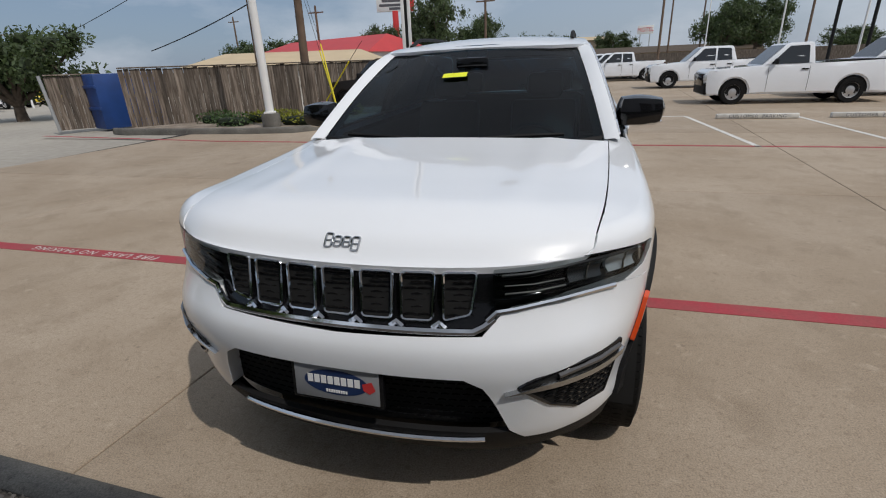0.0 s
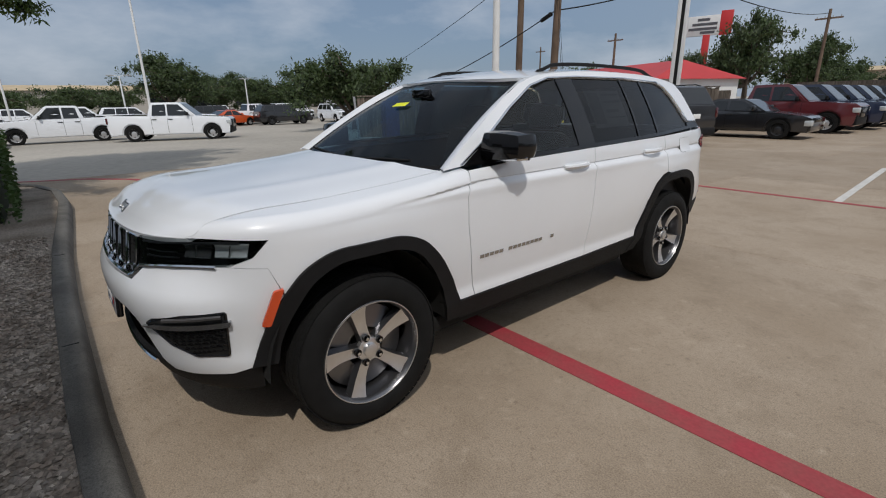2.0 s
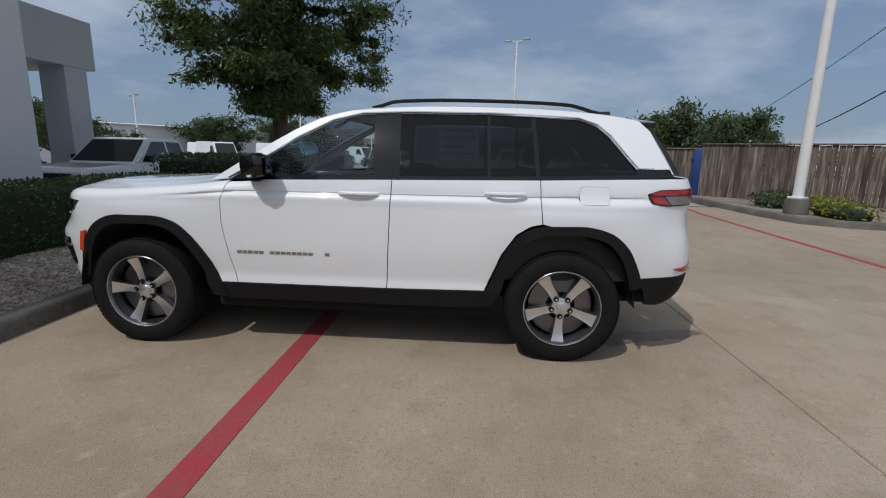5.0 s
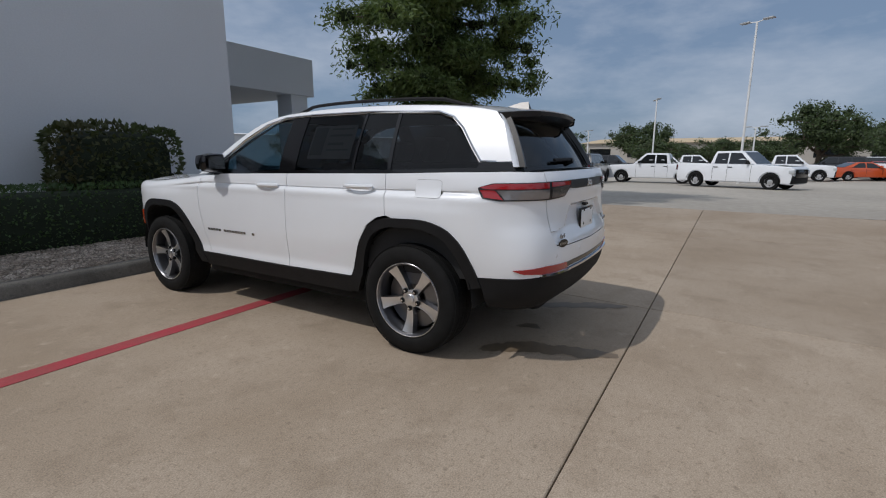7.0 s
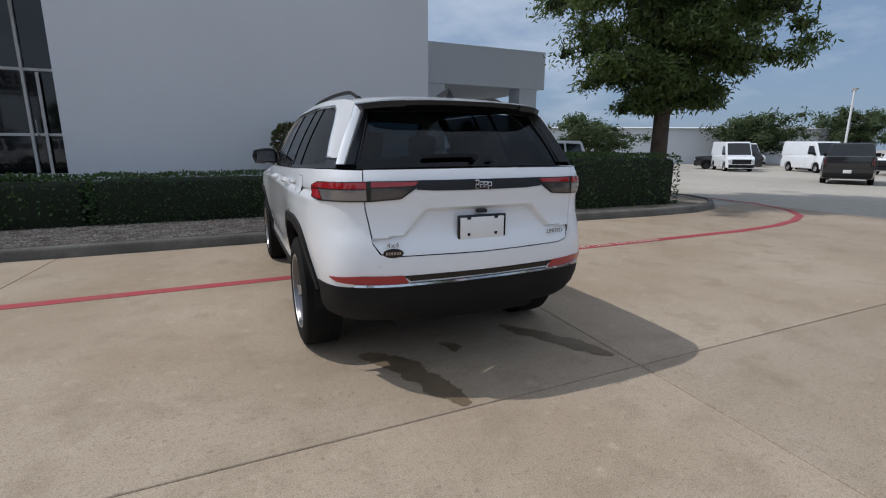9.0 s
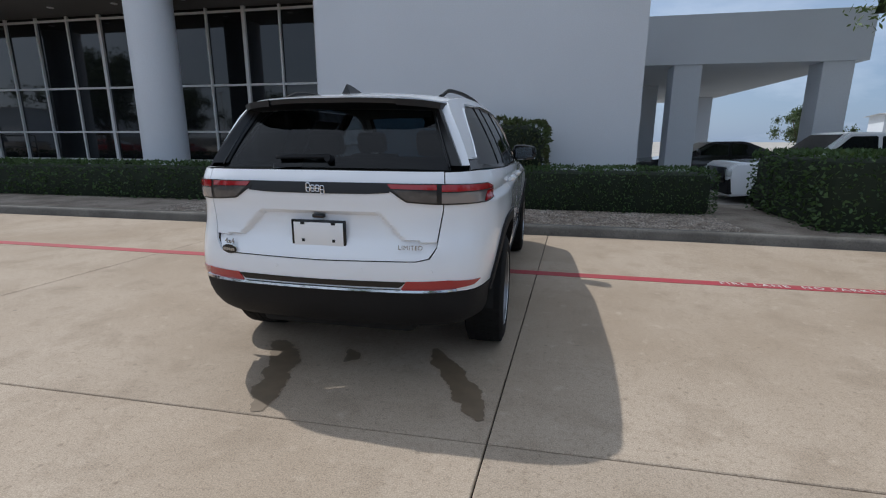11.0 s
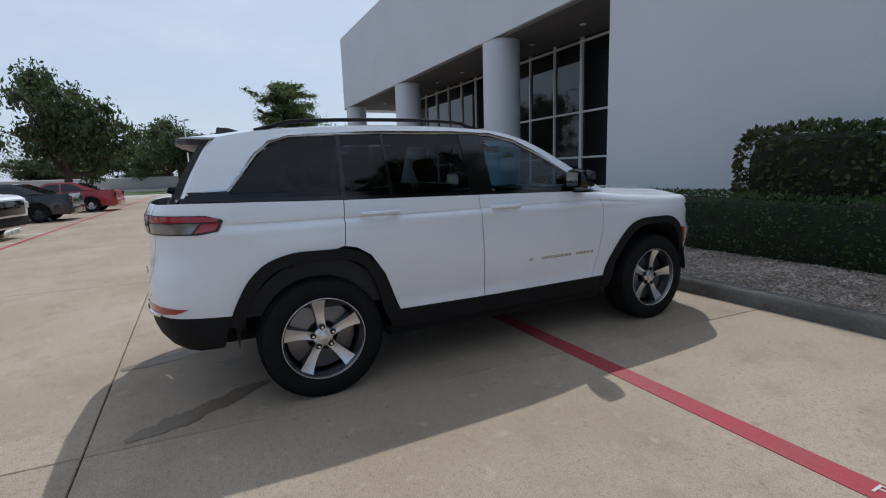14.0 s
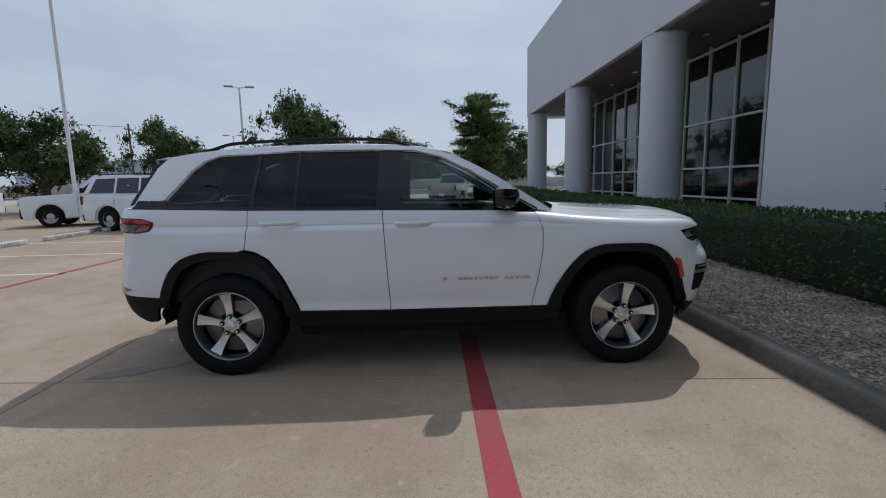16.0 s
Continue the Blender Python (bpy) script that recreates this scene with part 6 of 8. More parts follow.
def limb(bm, a, b, r0, r1, bend=0.15, seg=7, steps=5):
    a, b = Vector(a), Vector(b)
    off = Vector((rng.normal(), rng.normal(), rng.normal())) * bend * (b - a).length * 0.5
    pts = [a.lerp(b, k / steps) + off * math.sin(math.pi * k / steps) for k in range(steps + 1)]
    rings = []
    for i, p in enumerate(pts):
        t = (pts[min(i + 1, steps)] - pts[max(i - 1, 0)]).normalized()
        s = t.orthogonal().normalized()
        u = t.cross(s)
        r = r0 + (r1 - r0) * i / steps
        rings.append([bm.verts.new(p + (s * math.cos(2 * math.pi * j / seg) + u * math.sin(2 * math.pi * j / seg)) * r) for j in range(seg)])
    for x, y in zip(rings, rings[1:]):
        for j in range(seg):
            bm.faces.new((x[j], x[(j + 1) % seg], y[(j + 1) % seg], y[j]))
    return pts


def tree(name, label, m, height, spread, kind="oak", trunk_r=0.2, count=9000, leaf=0.16, clear=0.3, mat=None, group="trees"):
    """A tapered trunk with limbs, and a crown of leaf clumps set along the twigs."""
    ob = thing("tree", label, "tree", group, m)
    bm = bmesh.new()
    tips = []
    if kind == "cypress":
        top = limb(bm, (0, 0, -0.1), (0.1, 0.1, height * 0.97), trunk_r, 0.03, 0.03, 10, 10)
        for k in range(64):
            t = clear + (0.97 - clear) * (k + rng.uniform()) / 64
            base = top[0].lerp(top[-1], t)
            a = k * 2.4 + rng.uniform(-0.4, 0.4)
            reach = spread * (0.25 + 0.75 * math.sin(math.pi * min(1, (1 - t) * 1.15 + 0.08)) ** 0.8) * rng.uniform(0.75, 1.15)
            if t < clear + 0.2:
                reach *= 1.15
            end = base + Vector((math.cos(a) * reach, math.sin(a) * reach, reach * rng.uniform(-0.12, 0.30)))
            pts = limb(bm, base, end, 0.05 + 0.05 * (1 - t), 0.012, 0.12)
            tips += [(p, 0.42 + 0.13 * reach) for p in pts[1:]]
            for _ in range(3):
                p = pts[rng.integers(2, 6)]
                q = p + Vector((rng.normal(), rng.normal(), rng.normal() * 0.3 - 0.15)) * 0.30 * reach
                limb(bm, p, q, 0.02, 0.006, 0.2, 5, 3)
                tips += [(q, 0.30 + 0.08 * reach), ((p + q) / 2, 0.28)]
    else:
        fork = Vector((0, 0, height * clear))
        limb(bm, (0, 0, -0.1), fork, trunk_r, trunk_r * 0.75, 0.06, 9)
        n_l = 7
        for k in range(n_l):
            a = 2 * math.pi * k / n_l + rng.uniform(-0.3, 0.3)
            el = rng.uniform(0.25, 1.1)
            end = fork + Vector((math.cos(a) * math.cos(el) * spread * 0.8, math.sin(a) * math.cos(el) * spread * 0.8, (height - fork.z) * (0.35 + 0.55 * math.sin(el)) * rng.uniform(0.7, 1.0)))
            pts = limb(bm, fork, end, trunk_r * 0.5, 0.04, 0.18)
            for _ in range(8):
                p = pts[rng.integers(2, 6)]
                q = p + Vector((rng.normal() * 0.34 * spread, rng.normal() * 0.34 * spread, rng.normal() * 0.16 * height * 0.5 + 0.05 * height))
                q.z = min(q.z, height * 0.97)
                limb(bm, p, q, 0.05, 0.012, 0.2, 5, 3)
                tips += [(q, 0.25 * spread), ((p + q) / 2, 0.22 * spread)]
    part("trunk", bm, BARK, ob, smooth=60)
    # lumps for twigs and inner leaves behind the outer ones, their shade put into the colour
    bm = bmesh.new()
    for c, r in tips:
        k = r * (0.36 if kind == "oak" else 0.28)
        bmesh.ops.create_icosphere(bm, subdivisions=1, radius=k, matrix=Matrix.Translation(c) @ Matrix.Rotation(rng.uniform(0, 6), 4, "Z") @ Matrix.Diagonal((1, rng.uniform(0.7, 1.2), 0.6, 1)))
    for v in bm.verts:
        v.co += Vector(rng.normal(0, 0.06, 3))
    tagged(part("inner_crown", bm, CROWN_SHADE, ob, smooth=0), kind="stuff")
    per = max(3, count // len(tips))
    pts = []
    for c, r in tips:
        k = int(per * rng.uniform(0.6, 1.4))
        v = rng.normal(size=(k, 3))
        v = v / np.linalg.norm(v, axis=1, keepdims=True) * (rng.uniform(0.05, 1, (k, 1)) ** 0.8) * r
        v[:, 2] *= 0.70 if kind == "oak" else 0.62
        pts.append(v + np.array(c))
    leaf_part("crown", leaves(np.concatenate(pts), leaf, 0.42 if kind == "oak" else 0.30, 0.35 if kind == "cypress" else 0.0), mat or (LEAF_CYPRESS if kind == "cypress" else LEAF_OAK), ob)
    return ob


# ---- other vehicles ----
CAR_GLASS = shade("parked_car_glass", (0.012, 0.014, 0.016), 0.05, coat=0.4)
PAINTS = {"white": WHITE, "black": shade("black_paint", (0.010, 0.010, 0.012), 0.3, coat=1.0), "grey": shade("grey_paint", (0.10, 0.105, 0.11), 0.35, 0.4, coat=1.0),
          "maroon": shade("maroon_paint", (0.10, 0.012, 0.016), 0.3, coat=1.0), "silver": shade("silver_paint", (0.33, 0.33, 0.34), 0.35, 0.6, coat=1.0),
          "orange": shade("orange_paint", (0.60, 0.09, 0.02), 0.3, coat=1.0), "yellow": shade("yellow_paint", (0.75, 0.55, 0.02), 0.3, coat=1.0),
          "red": shade("red_paint", (0.35, 0.015, 0.015), 0.3, coat=1.0), "tan": shade("pale_tan_paint", (0.42, 0.38, 0.33), 0.35, 0.3, coat=1.0),
          "blue": shade("dark_blue_paint", (0.012, 0.02, 0.05), 0.3, coat=1.0)}
STEEL = shade("steel_wheel", (0.55, 0.55, 0.56), 0.38, 0.7)


def slice_body(outline, width, shape, bevel=0.05, grid=0.28):
    """A body from its side outline (y, z), with bevelled shoulders, shaped across by shape(y, z) -> factor of the half width."""
    bm = bmesh.new()
    f = bm.faces.new([bm.verts.new((-width / 2, y, z)) for y, z in outline])
    r = bmesh.ops.extrude_face_region(bm, geom=[f])
    for v in r["geom"]:
        if isinstance(v, bmesh.types.BMVert):
            v.co.x = width / 2
    es = [e for e in bm.edges if abs(e.verts[0].co.x - e.verts[1].co.x) < 1e-6]
    bmesh.ops.bevel(bm, geom=es, offset=bevel, segments=2, affect="EDGES", clamp_overlap=True)
    ys, zs = [p[0] for p in outline], [p[1] for p in outline]
    for k in range(math.floor(min(ys) / grid) + 1, math.ceil(max(ys) / grid)):
        bmesh.ops.bisect_plane(bm, geom=bm.verts[:] + bm.edges[:] + bm.faces[:], plane_co=(0, k * grid, 0), plane_no=(0, 1, 0))
    for k in range(math.floor(min(zs) / grid) + 1, math.ceil(max(zs) / grid)):
        bmesh.ops.bisect_plane(bm, geom=bm.verts[:] + bm.edges[:] + bm.faces[:], plane_co=(0, 0, k * grid), plane_no=(0, 0, 1))
    for v in bm.verts:
        v.co.x *= shape(v.co.y, v.co.z)
    bmesh.ops.recalc_face_normals(bm, faces=bm.faces)
    return bm


def arch_pts(yw, r, z0):
    return [(yw + r * math.cos(a), max(z0, r * 0.86 + r * math.sin(a))) for a in np.linspace(math.pi + 0.15, -0.15, 11)]


def vehicle(label, category, paint, length, width, wheels, rw, top, cabin, windows, belt, roof_z, group="parked vehicles", tumble=0.16, steel=False, bumper=True, dark_trim=False):
    """A parked vehicle, nose to -y: body, cabin, windows, lamps, bumpers and wheels as parts."""
    ob = thing(category.replace(" ", "_"), label, category, group)
    L, z0 = length / 2, rw * 0.72
    foot = [(-L + 0.06, z0 + 0.12), (-L + 0.12, z0)] + [p for p in arch_pts(wheels[0], rw * 1.17, z0)] + [p for p in arch_pts(wheels[1], rw * 1.17, z0)] + [(L - 0.12, z0), (L - 0.04, z0 + 0.12)]

    def shape(y, z):
        k = 1 - 0.05 * ease(z, belt * 0.72, belt * 1.05) - 0.02 * (1 - ease(z, z0, z0 + 0.2))
        return k * (1 - 0.12 * ease(abs(y), L - 0.55, L + 0.05) ** 1.5)

    part("body", slice_body(foot + list(reversed(top)), width, shape), PAINTS[paint], ob)

    def cshape(y, z):
        return 1 - tumble * min(1, max(0, (z - belt) / (roof_z - belt))) ** 1.2

    cab_bm = slice_body(fillet(cabin, [0, 0.10, 0.10, 0], 3), width * 0.93, cshape, 0.05, 0.25)
    part("cabin", cab_bm, PAINTS[paint], ob)
    half = width * 0.93 / 2
    for poly in windows:
        for sx in (-1, 1):
            bm = bmesh.new()
            vs = [bm.verts.new((sx * (half * cshape(y, z) + 0.006), y, z)) for y, z in fillet(poly, 0.04, 3)]
            bm.faces.new(vs if sx > 0 else vs[::-1])
            part("side_window", bm, CAR_GLASS, ob, smooth=0)
    # front and rear glass
    (y0, zb0), (y1, zt1), (y2, zt2), (y3, zb3) = cabin[0], cabin[1], cabin[2], cabin[3]
    for (ya, za), (yb, zb), nm, out in (((y0, zb0), (y1, zt1), "windscreen", -1), ((y3, zb3), (y2, zt2), "rear_window", 1)):
        bm = bmesh.new()
        nrm = Vector((0, zb - za, -(yb - ya))).normalized() * (1 if out < 0 else -1)
        nrm = -nrm if nrm.y * out < 0 else nrm
        rows = []
        for t in (0.08, 0.90):
            y, z = ya + (yb - ya) * t, za + (zb - za) * t
            w = half * cshape(y, z) * 0.90
            rows.append([bm.verts.new((x * w, y + nrm.y * 0.012, z + nrm.z * 0.012)) for x in (-1, -0.5, 0, 0.5, 1)])
        for i in range(4):
            bm.faces.new((rows[0][i], rows[0][i + 1], rows[1][i + 1], rows[1][i]))
        part(nm, bm, CAR_GLASS, ob, smooth=0)
    dark = BLACK_PLASTIC
    zn = top[1][1]
    # dark wheel wells
    for yw in wheels:
        bm = bmesh.new()
        f_ = bm.faces.new([bm.verts.new((-width / 2 + 0.07, yw + (y - yw) * 1.03, z + 0.004 if z > z0 + 0.01 else z0 + 0.02)) for y, z in arch_pts(yw, rw * 1.17, z0)])
        for v in bmesh.ops.extrude_face_region(bm, geom=[f_])["geom"]:
            if isinstance(v, bmesh.types.BMVert):
                v.co.x = width / 2 - 0.07
        bmesh.ops.recalc_face_normals(bm, faces=bm.faces)
        part("wheel_well", bm, VOID, ob, smooth=0)
    # door seams and handles
    for sx in (-1, 1):
        for i, poly in enumerate(windows):
            if category == "SUV" and i == 2:
                continue
            ends = (poly[0][0] - 0.05, poly[-1][0] + 0.04) if i == 0 else (poly[-1][0] + 0.04,)
            for yy in ends:
                bm = bmesh.new()
                col = [[bm.verts.new((sx * (width / 2 * shape(yy, z) + 0.004), yy + d, z)) for d in (-0.006, 0.006)] for z in (z0 + 0.14, (z0 + belt) / 2, belt * 0.78, belt * 0.88, belt - 0.06)]
                for a_, b_ in zip(col, col[1:]):
                    bm.faces.new((a_[0], a_[1], b_[1], b_[0]))
                part("door_seam", bm, VOID, ob, smooth=0)
            yh, zh = poly[-1][0] - 0.10, belt * 0.88
            part("door_handle", box(bmesh.new(), (sx * (width / 2 * shape(yh, zh) + 0.012) - 0.018, yh - 0.11, zh - 0.02), (sx * (width / 2 * shape(yh, zh) + 0.012) + 0.018, yh + 0.11, zh + 0.02), 0.01), dark if category == "pickup truck" else PAINTS[paint], ob)
    for sy, nm in ((-1, "front_bumper"), (1, "rear_bumper")):
        y = sy * (L - 0.02)
        part(nm, box(bmesh.new(), (-width * 0.44, min(y, y - sy * 0.14), z0 + 0.05), (width * 0.44, max(y, y - sy * 0.14) + (0.03 * sy if sy > 0 else 0), z0 + (0.46 if category == 'pickup truck' and sy < 0 else 0.30)), 0.04), dark if bumper else PAINTS[paint], ob)
    part("grille", box(bmesh.new(), (-width * 0.33, -L - 0.03, z0 + 0.34), (width * 0.33, -L + 0.08, max(z0 + 0.50, zn - 0.03)), 0.03), GLOSS_BLACK, ob)
    for sx in (-1, 1):
        part("headlamp", box(bmesh.new(), (sx * width * 0.405 - 0.13, -L - 0.012, zn - 0.25), (sx * width * 0.405 + 0.075, -L + 0.24, zn - 0.06), 0.03), LAMP_GLOW, ob)
        part("tail_lamp", box(bmesh.new(), (sx * width * 0.425 - 0.06, L - 0.10, belt * 0.72), (sx * width * 0.425 + 0.05, L - 0.005, belt * 0.96), 0.02), DARK_RED, ob)
        part("wing_mirror", box(bmesh.new(), (sx * (half + 0.10) - 0.10, y0 + 0.36, belt + 0.02), (sx * (half + 0.10) + 0.10, y0 + 0.46, belt + 0.20), 0.03), dark if (bumper or dark_trim) else PAINTS[paint], ob)
    for i, yw in enumerate(wheels):
        for sx in (-1, 1):
            w = part("wheel", lathe(bmesh.new(), [(rw * 0.62, -0.11), (rw * 0.95, -0.115), (rw, -0.07), (rw, 0.07), (rw * 0.95, 0.115), (rw * 0.66, 0.112), (rw * 0.62, 0.085)], 28, pose(0, 0, 0, 0, 90, 0)), RUBBER, ob)
            w.matrix_local = pose(sx * (width / 2 - 0.13), yw, rw, 0, 0, 0 if sx > 0 else 180)
            bm = lathe(bmesh.new(), [(rw * 0.63, 0.09), (rw * 0.60, 0.06), (rw * 0.40, 0.05), (rw * 0.22, 0.075), (rw * 0.06, 0.085), (0.001, 0.085)], 20, pose(0, 0, 0, 0, 90, 0))
            part("rim", bm, STEEL if (steel or paint != "black") else DARK_ALLOY, w)
            bm = bmesh.new()
            for k in range(6):
                a = 2 * math.pi * k / 6
                m = pose(0, 0, 0, 0, 90, 0) @ Matrix.Rotation(a, 4, "Z") @ Matrix.Translation((rw * 0.42, 0, 0.062))
                box(bm, (-rw * 0.07, -rw * 0.05, -0.01), (rw * 0.07, rw * 0.05, 0.004), 0, m)
            part("rim_hole", bm, VOID, w, smooth=0)
    return ob


def pickup(paint, label, regular=False):
    L = 2.95
    top = [(-L + 0.02, 0.72), (-L + 0.03, 1.06), (-L + 0.18, 1.16), (-1.35, 1.24), (-0.2, 1.26), (0.72, 1.27), (2.9, 1.32), (L - 0.01, 1.30), (L - 0.02, 0.72)]
    if regular:
        cabin = [(-1.20, 1.22), (-0.45, 1.92), (0.32, 1.93), (0.42, 1.25)]
        wins = [[(-0.93, 1.28), (-0.40, 1.82), (0.18, 1.83), (0.22, 1.28)]]
        wheels = (-1.98, 1.60)
    else:
        cabin = [(-1.30, 1.22), (-0.52, 1.94), (0.82, 1.93), (1.02, 1.25)]
        wins = [[(-1.02, 1.28), (-0.47, 1.83), (0.05, 1.84), (0.05, 1.28)], [(0.13, 1.28), (0.13, 1.84), (0.72, 1.82), (0.80, 1.28)]]
        wheels = (-1.98, 1.75)
    ob = vehicle(label, "pickup truck", paint, 2 * L, 2.0, wheels, 0.40, top, cabin, wins, 1.25, 1.94, steel=True)
    a = cabin[3][0] + 0.06
    part("bed_floor", box(bmesh.new(), (-0.82, a, 1.318), (0.82, 2.84, 1.332)), VOID, ob, "dark open load bed", smooth=0)
    part("tailgate", box(bmesh.new(), (-0.78, L - 0.045, 0.78), (0.78, L + 0.012, 1.29), 0.02), PAINTS[paint], ob)
    part("number_plate", box(bmesh.new(), (-0.15, L + 0.01, 0.55), (0.15, L + 0.025, 0.70), 0.005), PLATE_WHITE, ob)
    return ob


def big_suv(paint, label):
    L = 2.60
    top = [(-L + 0.02, 0.72), (-L + 0.03, 1.02), (-L + 0.2, 1.12), (-1.25, 1.20), (-0.2, 1.22), (1.4, 1.25), (L - 0.03, 1.24), (L - 0.01, 0.72)]
    cabin = [(-1.15, 1.18), (-0.42, 1.82), (2.10, 1.83), (2.48, 1.22)]
    wins = [[(-0.85, 1.25), (-0.36, 1.73), (0.22, 1.74), (0.22, 1.25)], [(0.30, 1.25), (0.30, 1.74), (1.12, 1.74), (1.15, 1.25)], [(1.23, 1.26), (1.20, 1.74), (1.95, 1.73), (2.18, 1.27)]]
    ob = vehicle(label, "SUV", paint, 2 * L, 2.0, (-1.62, 1.50), 0.39, top, cabin, wins, 1.22, 1.83, bumper=True)
    for sx in (-1, 1):
        part("roof_rail", tube(bmesh.new(), [(sx * 0.70, -0.3, 1.83), (sx * 0.70, -0.1, 1.875), (sx * 0.70, 1.8, 1.875), (sx * 0.70, 2.0, 1.83)], 0.018, 6), BLACK_PLASTIC, ob)
    part("number_plate", box(bmesh.new(), (-0.15, L - 0.005, 0.86), (0.15, L + 0.012, 1.0), 0.005), PLATE_WHITE, ob)
    return ob


def saloon(paint, label, coupe=False):
    L = 2.45
    top = [(-L + 0.03, 0.55), (-L + 0.05, 0.72), (-L + 0.25, 0.80), (-1.15, 0.93), (0.0, 0.97), (1.6, 1.02), (L - 0.1, 1.0), (L - 0.01, 0.62)]
    cabin = [(-1.05, 0.91), (-0.20, 1.40), (0.75, 1.41), (1.75, 0.99)]
    wins = [[(-0.72, 0.98), (-0.15, 1.33), (0.25, 1.34), (0.25, 0.98)], [(0.33, 0.98), (0.33, 1.34), (0.72, 1.33), (1.25, 1.0)]]
    return vehicle(label, "car", paint, 2 * L, 1.86, (-1.48, 1.40), 0.34, top, cabin, wins, 0.96, 1.41, tumble=0.22, bumper=False)


def van(paint, label):
    L = 2.85
    top = [(-L + 0.02, 0.65), (-L + 0.04, 1.0), (-L + 0.55, 1.22), (-1.7, 1.28), (0, 1.3), (L - 0.04, 1.3), (L - 0.02, 0.65)]
    cabin = [(-2.05, 1.22), (-1.35, 2.35), (2.72, 2.42), (2.80, 1.28)]
    wins = [[(-1.65, 1.38), (-1.22, 2.02), (-0.65, 2.02), (-0.65, 1.38)]]
    return vehicle(label, "van", paint, 2 * L, 2.0, (-1.85, 1.55), 0.37, top, cabin, wins, 1.28, 2.42, tumble=0.08)

# ---- planting along the building ----
hedge("hedge", (-4.25, -5.25, 0.10), (3.4, -4.25, 0.92), "clipped dark green hedge in front of the white wall", "hedges")
hedge("hedge", (3.42, -5.25, 0.10), (12.5, -4.25, 0.90), "clipped dark green hedge in front of the glass", "hedges", density=260, size=0.07)
hedge("hedge", (12.6, -5.3, 0.10), (20.5, -4.3, 0.90), "clipped dark green hedge below the columns", "hedges", density=120, size=0.10)
hedge("hedge", (-8.1, -5.7, 0.10), (-5.25, -2.9, 1.23), "tall clipped hedge on the island under the tree", "hedges", density=300, size=0.07)
hedge("bush", (-1.30, -5.72, 0.70), (0.42, -4.78, 1.80), "rounded dark bush with reddish leaves behind the hedge", "", LEAF_BUSH, 420, 0.085, 0.09, 0.32)
hedge("hedge", (21.5, -6.0, 0.05), (27.5, -4.4, 0.95), "clipped hedge at the corner of the building", "hedges", density=90, size=0.11)
CYP = tree("tree", "tall feathery green cypress with a bare brown trunk", pose(-9.34, -4.69, 0.1), 12.4, 3.15, "cypress", 0.24, 230000, 0.15, 0.195)
tree("tree", "conical green cypress beyond the drive", pose(34.5, -4.4, -0.03), 8.7, 2.1, "cypress", 0.24, 40000, 0.20, 0.16)
tree("tree", "dense green tree beside the cypress", pose(41.0, -7.0, -0.03), 7.0, 3.6, "oak", 0.25, 12000, 0.28, 0.2)
OAK_A = tree("tree", "spreading dark green live oak on a short trunk", pose(25.5, 23.5, -0.03), 5.9, 4.0, "oak", 0.30, 15000, 0.26, 0.26)
OAK_B = tree("tree", "round-headed dark green oak", pose(-57.1, 24.8, ground_z(-58)), 6.6, 4.7, "oak", 0.35, 15000, 0.32, 0.20)
OAK_C = tree("tree", "broad bushy green tree behind the wooden fence", pose(-27, 14.6, -0.3), 6.2, 4.0, "oak", 0.3, 16000, 0.26, 0.12)
spots = [(-62.5, -5), (-65.7, 11.2), (-61.2, -19.1), (-70.7, 33.5), (-53.7, -31.4), (-74.3, 19.6), (-70.2, 1.4), (-78.2, 43.8), (-83, 28), (-67.6, -28.8), (-48.3, -43.7), (-78.8, -10.2), (-89.9, 8.3), (-85.4, -23.9), (-92.5, 38.5),
         (64.3, 4.1), (74.3, -12.5), (90.4, 6.6), (-42.2, 64.1), (-56.8, 72.8), (-16, 92), (-19.5, 99.1), (-8, 100), (6, 120), (30, 110), (-30.2, 85.6), (44, 100), (60, 90)]
for i, (x, y) in enumerate(spots):
    src = OAK_A if i % 2 else OAK_B
    s = (0.85 + 0.4 * ((i * 37) % 10) / 10) * (1.3 if src is OAK_A else 1.0) * (0.84 if x < -45 and y < 40 else 1.0)
    c = copy_thing(src, pose(x, y, ground_z(x), 0, 0, i * 67))
    c.scale = (s, s, s * (0.85 + 0.25 * ((i * 13) % 7) / 7))
for x, y, s in ((-19.5, 63, 1.15), (22.5, 95, 1.15), (28.5, 98, 1.2), (-15, 70, 0.9), (-28, 66, 0.8)):
    c = copy_thing(OAK_A, pose(x, y, -0.03, 0, 0, x * 9))
    c.scale = (s * 1.0, s * 1.0, s * 1.5)
for x, y, w, h in ((33.5, 20.2, 0.74, 1.10), (30.8, 8.9, 0.86, 1.30), (-25.0, -26.2, 0.85, 0.72), (-22.8, -41.7, 0.58, 0.74)):
    c = copy_thing(OAK_A, pose(x, y, ground_z(x) if x < 0 else -0.03, 0, 0, x * 9))
    c.scale = (w, w, h)
# a far belt of trees beyond the road
for i in range(16):
    c = copy_thing(OAK_B if i % 2 else OAK_A, pose(112 + 9 * math.sin(i * 2.3), -55 + i * 9.5, -0.6, 0, 0, i * 41))
    k = (1.05 + 0.3 * math.sin(i * 1.7)) * (1.0 if i % 2 else 1.35)
    c.scale = (k * 1.25, k * 1.25, k)
